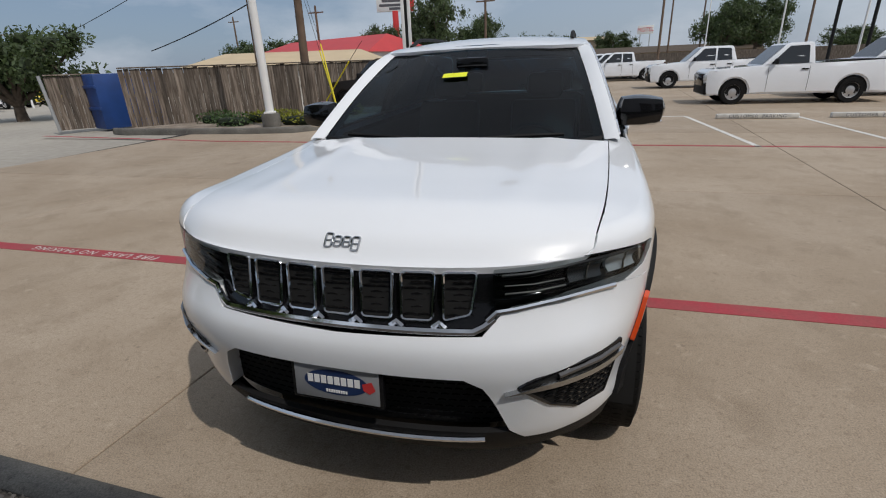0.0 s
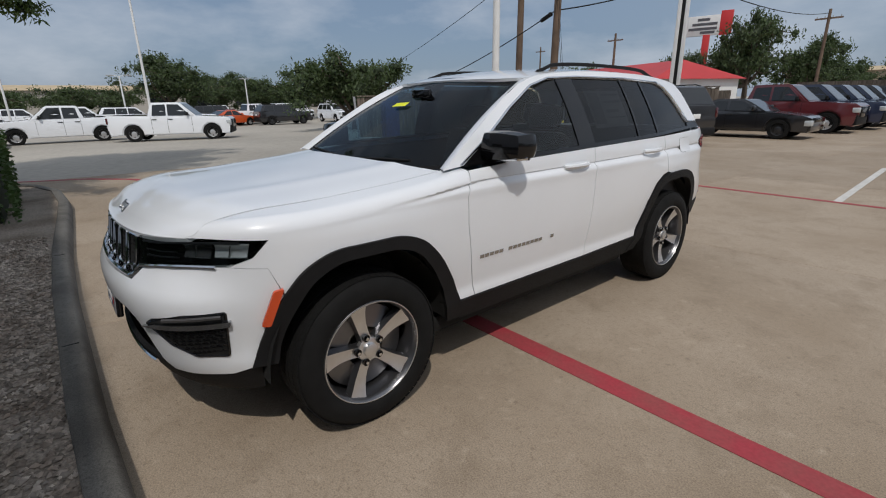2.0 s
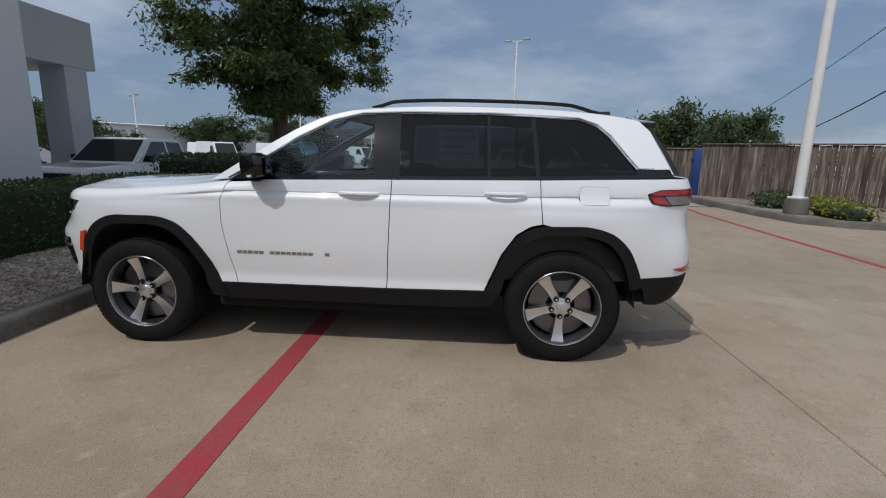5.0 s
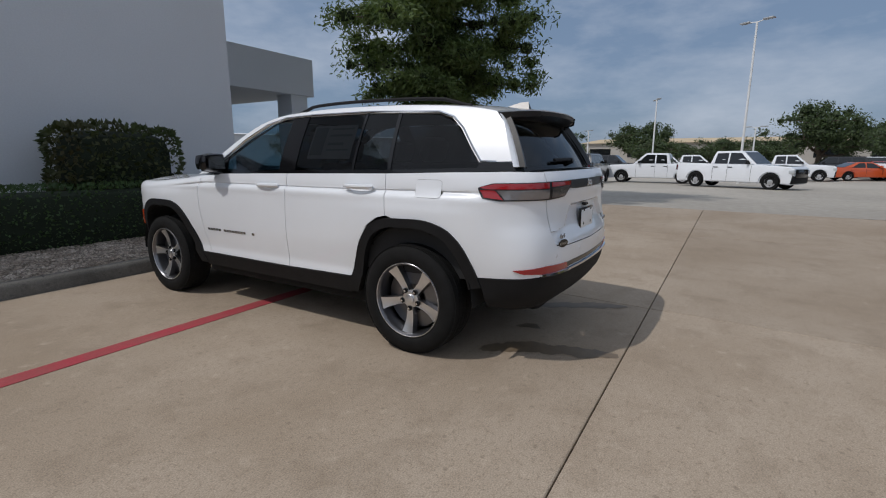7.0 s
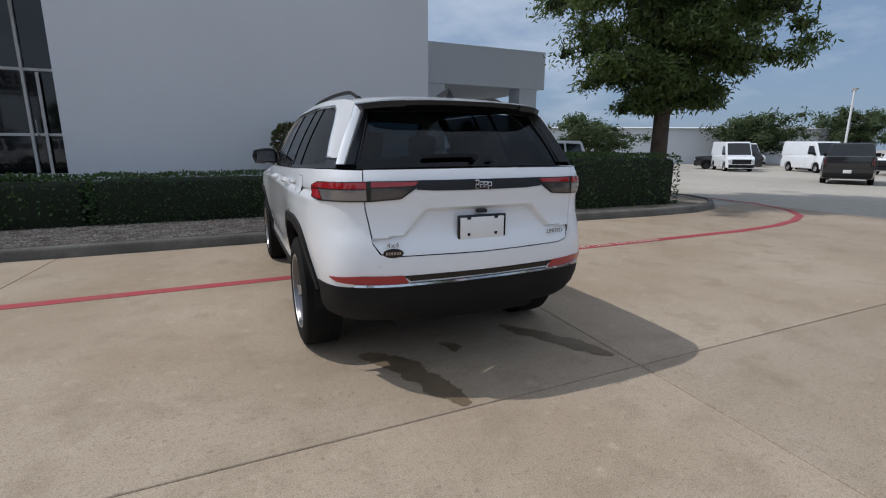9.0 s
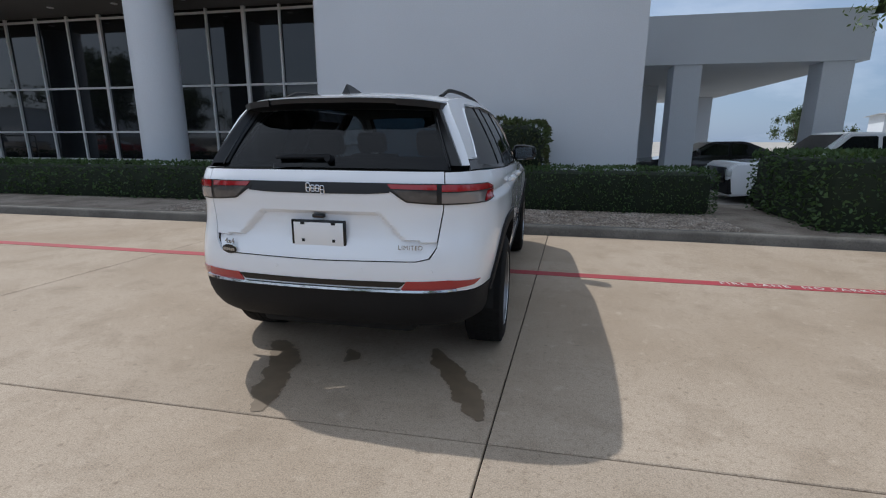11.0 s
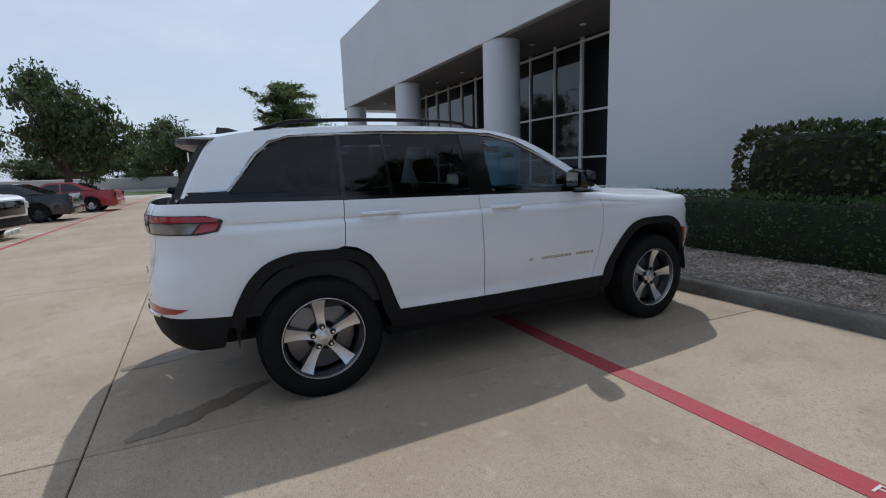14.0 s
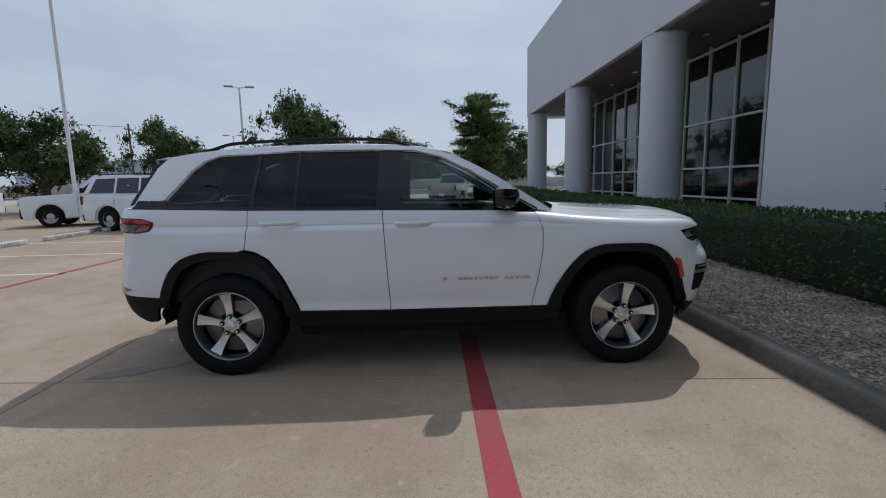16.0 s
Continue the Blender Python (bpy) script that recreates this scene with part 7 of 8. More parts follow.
# ---- parked vehicles ----
P_WHITE = pickup("white", "white crew-cab pickup truck on the lot")
P_WHITE.matrix_world = pose(-26.8, 3.4, ground_z(-26.8), 0, 0, 155)
P_REG = pickup("white", "white regular-cab pickup truck with a long bed", True)
P_REG.matrix_world = pose(7.0, 15.6, 0.0, 0, 0, -90)
P_REG.scale = (0.94, 0.90, 0.94)
P_BLACK = pickup("black", "black crew-cab pickup truck on the lot")
P_BLACK.matrix_world = pose(-27.1, -8.8, ground_z(-26.5), 0, 0, -65)
P_TAN = pickup("tan", "pale silver crew-cab pickup truck seen on the drive")
P_TAN.matrix_world = pose(27.8, -1.9, -0.03, 0, 0, 68)
P_MAROON = pickup("maroon", "maroon crew-cab pickup truck in a row")
P_MAROON.matrix_world = pose(-4.38, 22.7, 0.0, 0, 0, 90)
P_BLUE = pickup("blue", "dark blue crew-cab pickup truck in a row")
P_BLUE.matrix_world = pose(-4.05, 25.73, 0.0, 0, 0, 90)
S_BLACK = big_suv("black", "black large SUV parked beside the wooden fence")
S_BLACK.matrix_world = pose(-6.3, 14.0, 0.0, 0, 0, -108)
S_DARK = big_suv("black", "black large SUV parked on the lot")
S_DARK.matrix_world = pose(-27.9, -5, ground_z(-27.4), 0, 0, -90)
S_WHITE = big_suv("white", "white three-row SUV in the customer parking")
S_WHITE.matrix_world = pose(12.2, 9.0, 0.0, 0, 0, -12)
C_BLACK = saloon("black", "low black coupe parked near the dark SUV")
C_BLACK.matrix_world = pose(-4.38, 18.67, 0.0, 0, 0, 90)
C_SILVER = saloon("grey", "dark silver saloon car by the fence gate")
C_SILVER.matrix_world = pose(-42.8, 29.6, ground_z(-44), 0, 0, 60)
C_RED = saloon("red", "red saloon car on the far lot")
C_RED.matrix_world = pose(24.4, 8.1, 0.0, 0, 0, 176)
C_ORANGE = saloon("orange", "orange coupe on the far lot")
C_ORANGE.matrix_world = pose(-44.7, 11.6, ground_z(-45), 0, 0, 200)
C_YELLOW = saloon("yellow", "yellow car on the far lot")
C_YELLOW.matrix_world = pose(-50.8, 31.5, ground_z(-52), 0, 0, 50)
V_WHITE = van("white", "white high-roofed van by the far building")
V_WHITE.matrix_world = pose(-41.1, -18, ground_z(-40), 0, 0, 150)
for src, places in ((P_WHITE, [(-31.3, -1.3, 0), (6.62, 25.39, -90), (15.3, 12.7, 200), (-42.2, 0.1, 185), (-41.9, 6.6, 178), (-42.8, -12.9, 90), (-47.3, -21.7, 120), (2.84, 35.64, -90), (2.34, 38.33, -90), (1.83, 41.02, -90), (1.33, 43.7, -90), (0.82, 46.39, -90),
                              (0.32, 49.08, -90), (-0.18, 51.77, -90), (-0.69, 54.46, -90), (11.24, 18, -90), (17.12, 22.2, -90), (17.12, 25.56, -90), (27.8, 32.2, -90), (22.16, 31.44, -90), (-49.4, 18.4, 180), (-47.5, 14.8, 184), (-55.2, 22.7, 90), (-48.4, 38.4, 90), (-53.2, 42.6, 90)]),
                    (P_BLACK, [(-3.71, 34.46, 90), (-3.38, 37.32, 90), (-43.6, -6.9, 180)]), (P_BLUE, [(-3.88, 28.67, 90), (-3.8, 31.52, 90), (-3.04, 40.26, 90), (-47, 26.3, 90)]),
                    (S_WHITE, [(-44.2, 22.2, 90), (-50, 4.5, 180), (-56.4, -3.3, 180), (-59.6, 14.9, 90), (-53.7, 32.7, 90)]), (S_DARK, [(-43.5, 16.2, 180), (-50.8, 10.5, 0), (-52.8, -11.4, 90), (-39.4, -24.1, 40), (-56.5, 37.8, 90)]),
                    (C_BLACK, [(18.9, 8.8, 178), (-6.6, -12.4, 90), (-46.7, 33.3, 60)]), (C_RED, [(-55.6, 14.7, 90), (34.7, 12.3, 70)]), (V_WHITE, [(-47.6, -28.7, 160), (-37.3, -22.2, 140), (-53.4, -23.4, 150), (-59, -15.1, 150), (-52.9, 27.6, 90)]),
                    (C_SILVER, [(-60, 4.9, 90)])):
    for x, y, a in places:
        z = ground_z(x) if x < -12 or x > 46 or y > 46 else 0.0
        copy_thing(src, pose(x, y, z if x < -12 else z, 0, 0, a))
drive_truck = copy_thing(P_WHITE, pose(-8.35, -8.3, -0.12, 0, 0, 90))
drive_truck.scale = (0.95, 0.97, 0.90)

# ---- wheel stops, fence, poles, signs ----
def wheel_stop(x0, x1, y, tilt=0.0):
    ob = thing("wheel_stop", "white concrete wheel stop with stencilled lettering", "wheel stop", "wheel stops", pose((x0 + x1) / 2, y, 0, 0, 0, tilt))
    L = (x1 - x0) / 2
    part("stop_body", box(bmesh.new(), (-L, -0.07, 0.0), (L, 0.07, 0.125), 0.025), WHITE_PAINT, ob)
    tagged(writing("CUSTOMER  PARKING", 0.115, INK, pose(0, -0.0712, 0.064, 90, 0, 0), ob, spacing=1.15, extrude=0.0004), kind="stuff")
    return ob


for x0, y in ((3.9, 10.6), (6.45, 10.7), (8.9, 10.7), (11.3, 10.7)):
    wheel_stop(x0, x0 + 1.84, y)
for x, a in ((13.6, 78), (12.0, 70)):
    wheel_stop(x - 0.9, x + 0.9, 7.05 if x > 13 else 11.2, 3)


def fence_run(a, b, h, label, n=None):
    a, b = Vector((*a, 0)), Vector((*b, 0))
    d = b - a
    L = d.length
    ob = thing("wooden_fence", label, "fence", "", Matrix.Translation((a.x, a.y, 0.0)) @ Matrix.Rotation(math.atan2(d.y, d.x), 4, "Z"))
    n = n or int(L / 0.15)
    w = L / n
    for i in range(n):
        bm = bmesh.new()
        jitter = rng.uniform(-0.015, 0.02)
        box(bm, (i * w + 0.004, -0.012 + rng.uniform(-0.006, 0.006), 0.03), ((i + 1) * w - 0.004, 0.012, h + jitter), 0.0, Matrix.Rotation(rng.uniform(-0.006, 0.006), 4, "Y"))
        part("board", bm, WOOD_FENCE, ob, smooth=0)
    part("cap_rail", box(bmesh.new(), (0, -0.07, h + 0.02), (L, 0.07, h + 0.06), 0.008), WOOD_FENCE, ob)
    for z in (0.4, h * 0.55, h - 0.25):
        part("rail", box(bmesh.new(), (0, 0.015, z), (L, 0.06, z + 0.09), 0.0), WOOD_FENCE, ob, smooth=0)
    return ob


fence_run((-13.15, 8.6), (-9.6, 12.9), 1.83, "tall weathered grey-brown board fence with a cap rail")
fence_run((-9.57, 12.94), (-5.2, 18.2), 1.83, "tall weathered grey-brown board fence running on behind the SUV")
gate_leaf = fence_run((-16.15, 8.5), (-15.35, 9.75), 1.72, "weathered board gate leaf standing open")
part("gate_post", rod(bmesh.new(), (0.0, -0.08, 0), (-0.12, -0.08, 1.75), 0.05), POLE_GREY, gate_leaf)
skip = thing("waste_container", "blue steel waste container behind the fence", "container", "", pose(-14.75, 10.3, -0.1, 0, 0, -20))
SKIP_BLUE = shade("container_blue", (0.012, 0.055, 0.22), 0.5, vary=0.25, vscale=2)
part("container_body", box(bmesh.new(), (-0.45, -1.2, 0.1), (0.45, 1.0, 1.85), 0.03), SKIP_BLUE, skip)
for z in (0.7, 1.4):
    part("container_rib", box(bmesh.new(), (-0.49, -1.24, z), (0.49, -1.18, z + 0.10), 0.01), SKIP_BLUE, skip)
# planted island before the fence
isl = [(-13.4, 8.1), (-12.6, 7.9), (-10.4, 7.85), (-8.3, 7.9), (-7.0, 8.1), (-6.4, 8.8), (-6.1, 10.2), (-6.3, 12.2), (-7.0, 13.4)]
dn = []
for a, b in zip(isl, isl[1:]):
    dn += [(a[0] + (b[0] - a[0]) * k / 4, a[1] + (b[1] - a[1]) * k / 4) for k in range(4)]
tagged(part("kerb", kerb_mesh(dn + [isl[-1]]), KERB, smooth=50), "pale concrete kerb of the island by the fence", "kerb", kind="structure")
bm = bmesh.new()
fc = bm.faces.new([bm.verts.new((x, y + 0.12, 0.11)) for x, y in isl] + [bm.verts.new((-9.6, 12.8, 0.11)), bm.verts.new((-13.1, 8.6, 0.11))])
if fc.normal.z < 0:
    fc.normal_flip()
tagged(part("planting_bed", bm, GRAVEL, smooth=0), "gravel island bed by the fence", "gravel bed", kind="structure")
for x, y, sx, mat_ in ((-8.9, 9.9, 0.8, LEAF_YELLOW), (-7.3, 9.2, 0.7, LEAF_YELLOW), (-9.6, 9.0, 0.5, LEAF_HEDGE), (-10.9, 9.8, 0.5, LEAF_HEDGE), (-7.3, 11.8, 0.6, LEAF_YELLOW)):
    hedge("shrub", (x - sx, y - 0.35, 0.08), (x + sx, y + 0.35, 0.42), "low yellow-green flowering shrub on the island", "shrubs", mat_, 160, 0.09, 0.08, 0.14)
for i in range(9):
    bm = bmesh.new()
    bmesh.ops.create_icosphere(bm, subdivisions=2, radius=0.22)
    for v in bm.verts:
        v.co = Vector((v.co.x * 1.3, v.co.y, v.co.z * 0.6)) * (1 + 0.25 * noise.noise(v.co * 4 + Vector((i, 0, 0))))
    ob = part("boulder", bm, KERB, smooth=40)
    ob.matrix_world = pose(-7.2 + 0.07 * i + 0.25 * math.sin(i * 2.2), 12.3 + 0.13 * i, 0.15, 0, 0, i * 50)
    tagged(ob, "pale limestone boulder on the island", "rock", "boulders")


def lamp_pole(x, y, h, arms=2, base=True, lean=0.0, turn=0.0, r=0.075, label="tall white lamp post with flat heads"):
    ob = thing("street_lamp", label, "lamp post", "lamp posts", pose(x, y, ground_z(x) if x < -12 else 0.0, 0, lean, turn))
    part("pole", rod(bmesh.new(), (0, 0, 0), (0, 0, h), r, r * 0.7, 12), POLE_WHITE, ob)
    if base:
        part("base", lathe(bmesh.new(), [(0.26, 0.0), (0.26, 0.42), (0.22, 0.48), (0.001, 0.48)], 24), KERB, ob, "round concrete base")
        part("flange", box(bmesh.new(), (-0.16, -0.16, 0.48), (0.16, 0.16, 0.53), 0.01), POLE_WHITE, ob)
    for k in range(arms):
        s = 1 if k == 0 else -1
        part("arm", rod(bmesh.new(), (0, 0, h - 0.05), (s * 0.45, 0, h + 0.03), 0.03, seg=8), POLE_WHITE, ob)
        part("lamp_head", box(bmesh.new(), (min(s * 0.40, s * 1.0), -0.17, h + 0.0), (max(s * 0.40, s * 1.0), 0.17, h + 0.09), 0.02), POLE_GREY, ob)
    return ob


lamp_pole(-8.03, 8.66, 10.5, 1, True, 0.0, 30, 0.12, "white lamp post on a round concrete base by the fence")
for x, y, h, a in ((-33.6, 3.5, 10.0, 60), (-46.4, -3.7, 7.0, 20), (-52, 4.5, 4.6, 70), (-54.5, 16.7, 4.6, 10), (-58.9, -13.2, 5.0, 40), (-43, 26.1, 5.5, 0), (-60.8, 31, 6.5, 30), (30.7, 13.25, 8.3, 108), (16.28, 15.06, 12.0, 80), (34.6, 27.8, 6.5, 40), (46, 20.0, 6.5, 105), (20.48, 43.2, 9.0, 0), (17.12, 49.92, 9.0, 30), (15, 70, 8, 10),
                   (-41, -16, 6.0, 30), (-35.6, -28.3, 6.0, 50), (50.2, 2.9, 7.0, 20)):
    lamp_pole(x, y, h, 2, False, 0.0, a, 0.085)


def wood_pole(x, y, h, lean, r=0.16, cross=False):
    ob = thing("utility_pole", "brown wooden utility pole", "utility pole", "utility poles", pose(x, y, -0.05, 0, lean, 0))
    part("pole", rod(bmesh.new(), (0, 0, 0), (0, 0, h), r, r * 0.75, 12), POLE_WOOD, ob)
    if cross:
        part("cross_arm", box(bmesh.new(), (-1.1, -0.06, h - 0.9), (1.1, 0.06, h - 0.75)), POLE_WOOD, ob, smooth=0)
        for i in range(4):
            part("insulator", rod(bmesh.new(), (-0.95 + i * 0.63, 0, h - 0.75), (-0.95 + i * 0.63, 0, h - 0.58), 0.04, 0.03, 8), POLE_GREY, ob)
    return ob


wood_pole(-9.8, 13.75, 5.9, 1.0, 0.17)
wood_pole(-12.7, 15.0, 11.0, 0.5)
wood_pole(-11.5, 58, 9.3, 0.0, 0.17, True)
wood_pole(-34, 58, 9.5, 0.0, 0.18, True)
for x, y, h in ((9.5, 70, 13), (14, 95, 13), (20, 100, 13.5), (-60, 75, 11), (28, 75, 14), (55, 70, 11), (70, 45, 11)):
    wood_pole(x, y, h, 0.0, 0.17, True)


def cable(pts, r=0.02, label="thin black overhead cable between poles"):
    out = []
    for (a, b, sag) in pts:
        a, b = Vector(a), Vector(b)
        out += [a.lerp(b, k / 12) - Vector((0, 0, sag * 4 * (k / 12) * (1 - k / 12))) for k in range(13)]
    ob = part("overhead_cable", tube(bmesh.new(), out, r, 5), VOID)
    return tagged(ob, label, "cable", "overhead cables")


cable([((-9.8, 13.75, 4.75), (-7.84, 19.9, 6.3), 0.15), ((-7.84, 19.9, 6.3), (-11.5, 58, 8.9), 0.6)], 0.026)
cable([((-9.8, 13.75, 4.75), (-18.6, 15.4, 2.7), 0.15)], 0.022)
cable([((-12.7, 15.0, 6.8), (-26, 16, 3.3), 0.2)], 0.014)
cable([((9.4, 69.5, 12.2), (28, 74.6, 13.2), 0.8), ((28, 74.6, 13.2), (70, 45, 10.5), 1.2)], 0.03)
tagged(part("cable_splice", rod(bmesh.new(), (-10.05, 13.8, 4.66), (-10.6, 13.92, 4.5), 0.085, 0.075), VOID), "black splice box hanging on the cable", "cable box")
# yellow guards on the guy wires
YELLOW_GUARD = shade("yellow_guard", (0.75, 0.62, 0.02), 0.5)
for bx, by, tx, ty, tz, up in ((-7.2, 11.2, -8.2, 12.2, 2.1, (-9.8, 13.75, 5.4)), (-7.2, 11.2, -8.05, 12.05, 2.3, (-9.75, 13.75, 5.6)), (-8.6, 12.3, -7.0, 11.9, 1.7, (-6.4, 11.75, 2.3))):
    g = thing("guy_wire", "guy wire with a bright yellow plastic guard", "guy wire", "guy wires", pose(bx, by, 0.1))
    part("guard", rod(bmesh.new(), (0, 0, 0), (tx - bx, ty - by, tz), 0.022, seg=8), YELLOW_GUARD, g)
    part("wire", rod(bmesh.new(), (tx - bx, ty - by, tz), (up[0] - bx, up[1] - by, up[2]), 0.008, seg=5), VOID, g)
# pylon sign
py = thing("pylon_sign", "tall twin-post sign in white and black", "sign", "", pose(-7.84, 20.1, 0, 0, 0, 20))
part("post", box(bmesh.new(), (-0.25, -0.09, 0), (-0.09, 0.09, 12), 0.02), POLE_WHITE, py)
part("post", box(bmesh.new(), (0.05, -0.09, 0), (0.21, 0.09, 12), 0.02), POLE_WHITE, py)
part("post_core", box(bmesh.new(), (-0.09, -0.05, 0), (0.05, 0.05, 12)), VOID, py, smooth=0)
SIGN_RED = shade("sign_red", (0.55, 0.03, 0.03), 0.5)
SIGN_WHITE = shade("sign_white", (0.75, 0.75, 0.73), 0.5, vary=0.05)
sg = thing("pole_sign", "white and red advertising sign on a red post", "sign", "", pose(-26.4, 67.1, 2.2, 0, 0, 14))
part("post", box(bmesh.new(), (-0.4, -0.25, -2.3), (0.4, 0.25, 6.9), 0.03), SIGN_RED, sg)
part("board", box(bmesh.new(), (-2.6, -0.2, 6.8), (2.3, 0.2, 9.2), 0.03), SIGN_WHITE, sg)
part("red_end", box(bmesh.new(), (1.4, -0.24, 6.75), (2.75, 0.24, 9.6), 0.03), SIGN_RED, sg)
for i, (w0, w1, z) in enumerate(((-1.2, 0.2, 8.75), (-1.8, 1.1, 8.2), (-2.2, 1.1, 7.65), (-0.8, 0.9, 7.2))):
    part("sign_bar", box(bmesh.new(), (w0, -0.225, z - 0.18), (w1, -0.19, z + 0.14)), INK, sg, "dark bar for writing", smooth=0)
mt = thing("motel_sign", "red motel sign on posts far away", "sign", "", pose(15.2, 150, 0, 0, 0, -6))
for x in (-2.0, 2.0):
    part("post", rod(bmesh.new(), (x, 0, 0), (x, 0, 10.5), 0.2), POLE_GREY, mt)
part("board", box(bmesh.new(), (-3.3, -0.2, 10.4), (3.3, 0.2, 13.4), 0.05), SIGN_WHITE, mt)
writing("MOTEL", 2.1, SIGN_RED, pose(0, -0.24, 11.9, 90, 0, 0), mt, extrude=0.02)
mt.scale = (0.62, 0.62, 0.72)
bb = thing("billboard", "black and white billboard on dark posts", "billboard", "", pose(27.5, 58, 0, 0, 0, -25))
for x in (-3, 0, 3):
    part("post", rod(bmesh.new(), (x, 0, 0), (x, 0, 8.5), 0.16), BLACK_PLASTIC, bb)
part("board", box(bmesh.new(), (-4.2, -0.15, 8.0), (4.2, 0.15, 10.9), 0.03), VOID, bb)
writing("LEASE", 2.2, SIGN_WHITE, pose(-0.4, -0.18, 9.75, 90, 0, 0), bb, extrude=0.02)
part("sign_bar", box(bmesh.new(), (-3.6, -0.18, 8.2), (3.6, -0.14, 8.55)), SIGN_WHITE, bb, "white bar for writing", smooth=0)

# ---- buildings in the distance ----
TAN_ROOF = shade("tan_metal_roof", (0.55, 0.43, 0.27), 0.6, vary=0.12, vscale=0.6)
RED_ROOF = shade("red_metal_roof", (0.50, 0.035, 0.035), 0.5, vary=0.12, vscale=0.5)
FAR_WALL = shade("far_wall", (0.45, 0.42, 0.38), 0.9, vary=0.12, vscale=0.4)
BRICK_TAN = shade("tan_far_wall", (0.42, 0.33, 0.24), 0.9, vary=0.12, vscale=0.4)


def house(name, label, x, y, a, w, d, h, rise, wall, roof_mat, windows=0):
    ob = thing(name, label, "building", "", pose(x, y, ground_z(x) if x < -12 else -0.03, 0, 0, a))
    part("wall", box(bmesh.new(), (-w / 2, -d / 2, 0), (w / 2, d / 2, h)), wall, ob, smooth=0)
    bm = bmesh.new()
    e = 0.5
    v = [bm.verts.new(p) for p in ((-w / 2 - e, -d / 2 - e, h), (w / 2 + e, -d / 2 - e, h), (w / 2 + e, d / 2 + e, h), (-w / 2 - e, d / 2 + e, h), (-w / 2 + d * 0.2, 0, h + rise), (w / 2 - d * 0.2, 0, h + rise))]
    for q in ((0, 1, 5, 4), (2, 3, 4, 5), (1, 2, 5), (3, 0, 4), (3, 2, 1, 0)):
        bm.faces.new([v[i] for i in q])
    part("roof", bm, roof_mat, ob, smooth=0)
    for i in range(windows):
        xx = -w / 2 + w * (i + 0.5) / windows
        part("window", box(bmesh.new(), (xx - w / windows * 0.28, -d / 2 - 0.03, h * 0.38), (xx + w / windows * 0.28, -d / 2 + 0.02, h * 0.75)), CAR_GLASS, ob, smooth=0)
    return ob


house("storehouse", "long low building with a tan metal roof behind the fence", -21.4, 31.6, 24.5, 13.5, 8, 2.25, 0.95, FAR_WALL, TAN_ROOF)
house("restaurant", "building with a bright red metal roof", -26.8, 48.8, -21, 20, 10, 3.3, 1.8, SIGN_WHITE, RED_ROOF, 5)
house("brick_house", "low tan building far across the road", 15, 110, 0, 34, 10, 2.4, 1.2, BRICK_TAN, BARK, 6)
house("shop_block", "pale low shop block far away", -14, 135, 0, 40, 12, 6, 1.0, BRICK_TAN, TAN_ROOF, 8)
house("service_block", "long white service building with a flat top", -52, -40, -22, 44, 8, 4.2, 0.3, STUCCO, STUCCO, 6)
writing("Parts", 0.9, INK, pose(-33.2, -28.9, ground_z(-33) + 2.9, 90, 0, 158), None, "wall_lettering", 0.02)
tagged(bpy.data.objects["wall_lettering"], "dark lettering on the white service building", "lettering")
house("office_block", "white office building with rows of windows", 95, 62, 70, 46, 12, 6.5, 0.3, STUCCO, STUCCO, 14)
house("far_shops", "row of pale shops beyond the far lot", -105, 20, 90, 90, 12, 4.5, 1.0, FAR_WALL, TAN_ROOF, 12)
bw = thing("boundary_wall", "long grey board wall along the back of the lot", "wall", "", pose(0, 0, 0))
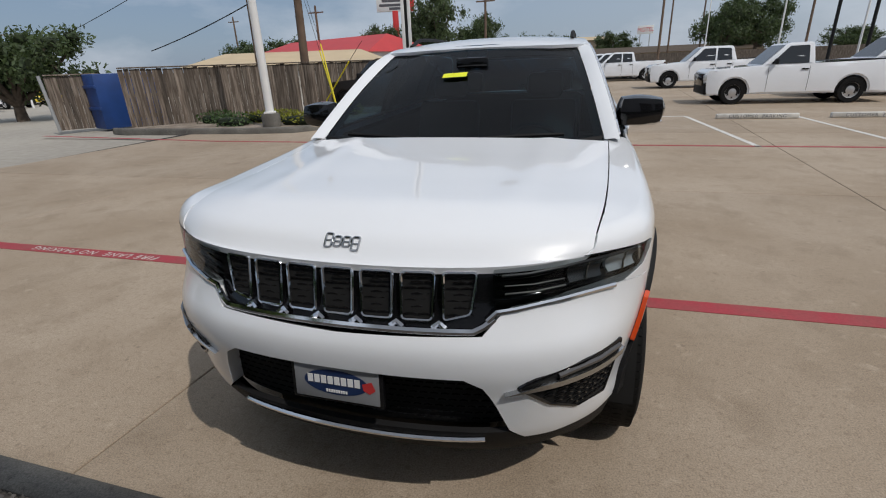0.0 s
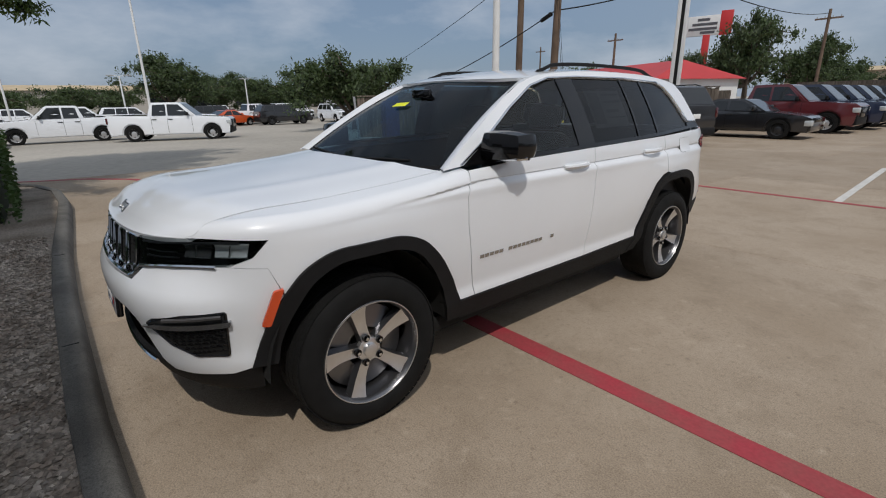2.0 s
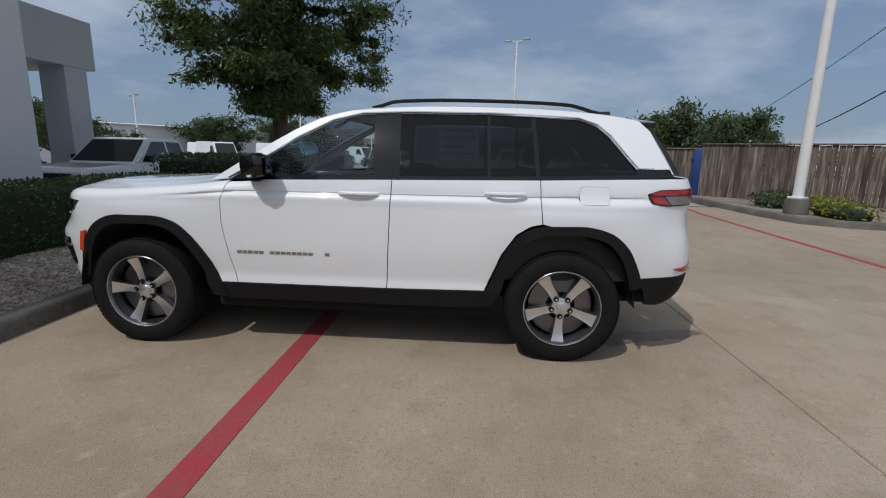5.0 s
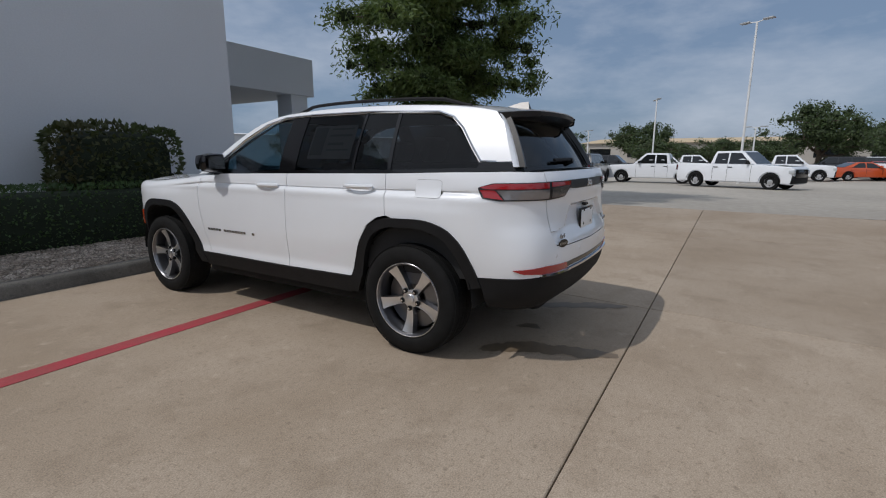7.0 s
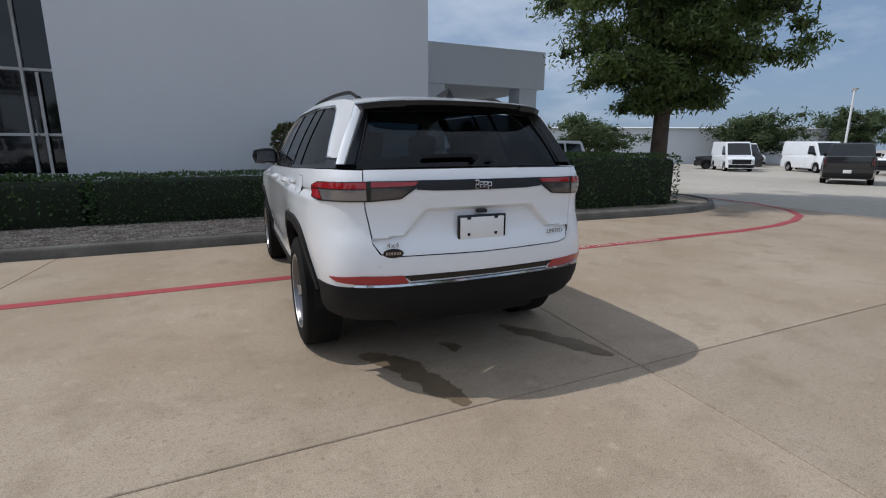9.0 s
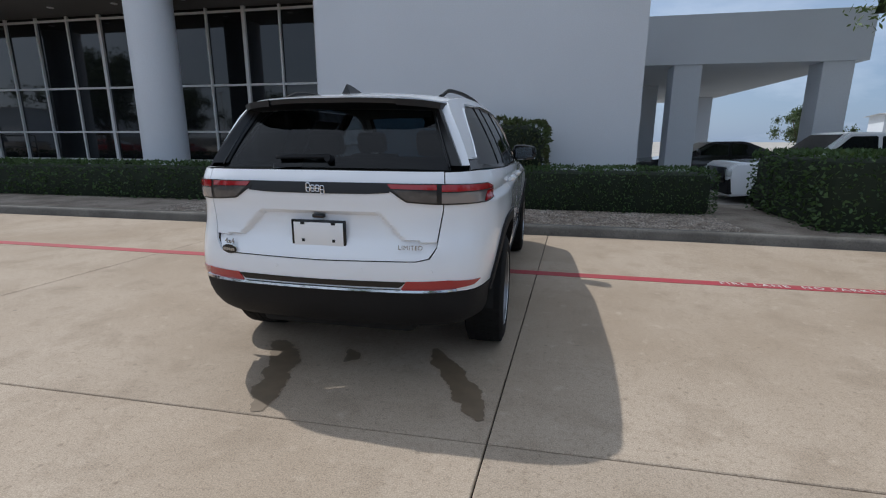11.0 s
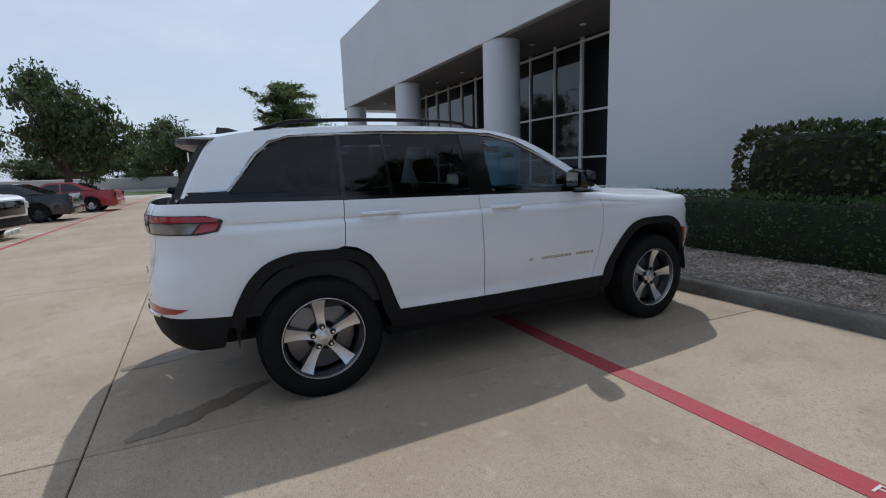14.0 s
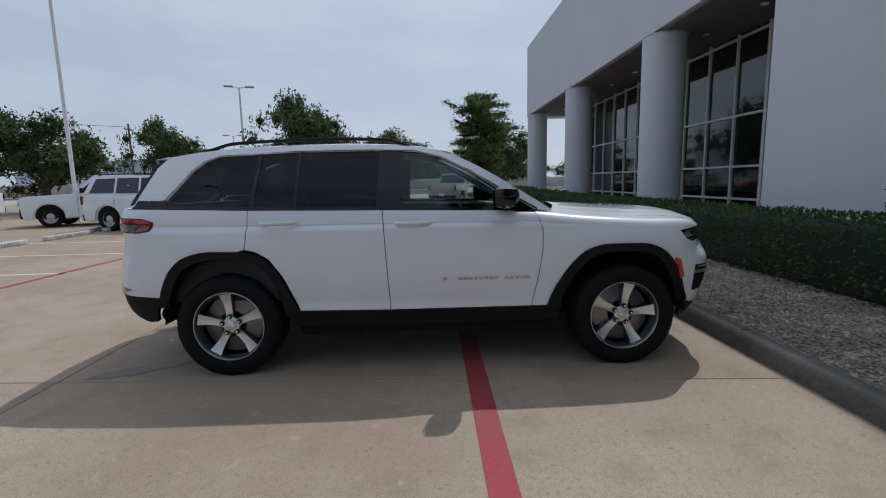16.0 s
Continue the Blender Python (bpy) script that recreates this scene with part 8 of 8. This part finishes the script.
part("wall_face", box(bmesh.new(), (-5, 74, 0), (60, 74.3, 2.0)), WOOD_FENCE, bw, smooth=0)
part("wall_face", box(bmesh.new(), (-12, 54, -0.1), (-1, 54.3, 2.6)), WOOD_FENCE, bw, smooth=0)
part("wall_face", box(bmesh.new(), (-60, 38, -0.6), (-12, 38.3, 1.9)), WOOD_FENCE, bw, smooth=0)
GRASS = shade("verge_grass", (0.10, 0.14, 0.04), 0.9, vary=0.3, vscale=0.5)
tagged(part("grass_verge", box(bmesh.new(), (52, -60, -0.2), (66, 30, 0.02)), GRASS, smooth=0), "strip of green grass along the road", "grass", kind="structure")
ROAD = shade("road_asphalt", (0.07, 0.07, 0.072), 0.9, vary=0.2, vscale=0.4)
tagged(part("road_bank", box(bmesh.new(), (88, -120, -0.1), (92, 120, 1.9), 0.3), FAR_WALL), "long low brown wall of the road beyond the verge", "wall", kind="structure")
tagged(part("road", box(bmesh.new(), (66, -120, -0.2), (80, 90, 0.015)), ROAD, smooth=0), "dark asphalt road beyond the verge", "road", kind="structure")

# ---- pavement slabs ----
def slab_mesh(front):
    """One slab, its cross joints a little out of square; the row along the kerb runs on under it."""
    bm = bmesh.new()
    box(bm, (-SLX / 2 + 0.004, -SLY / 2 + (0.004 if not front else -0.55), -0.10), (SLX / 2 - 0.004, SLY / 2 - 0.004, 0.0))
    top = [e for e in bm.edges if all(v.co.z > -0.001 for v in e.verts)]
    bmesh.ops.bevel(bm, geom=top, offset=0.005, segments=1, affect="EDGES")
    for v in bm.verts:
        v.co.y += SKEW * v.co.x
        v.co.x += LEAN * v.co.y
    return mesh_of("slab", bm, CONCRETE, 0)


slab, slab_front = slab_mesh(False), slab_mesh(True)
for i in range(-2, 9):
    for j in range(0, 8):
        ob = new("slab", slab if j else slab_front)
        ob.parent = pavement
        xc = JX + (i + 0.5) * SLX
        yc = JY + (j - 0.5) * SLY + SKEW * (xc - JX)
        ob.matrix_local = pose(xc + LEAN * (yc - JY), yc, 0.0)
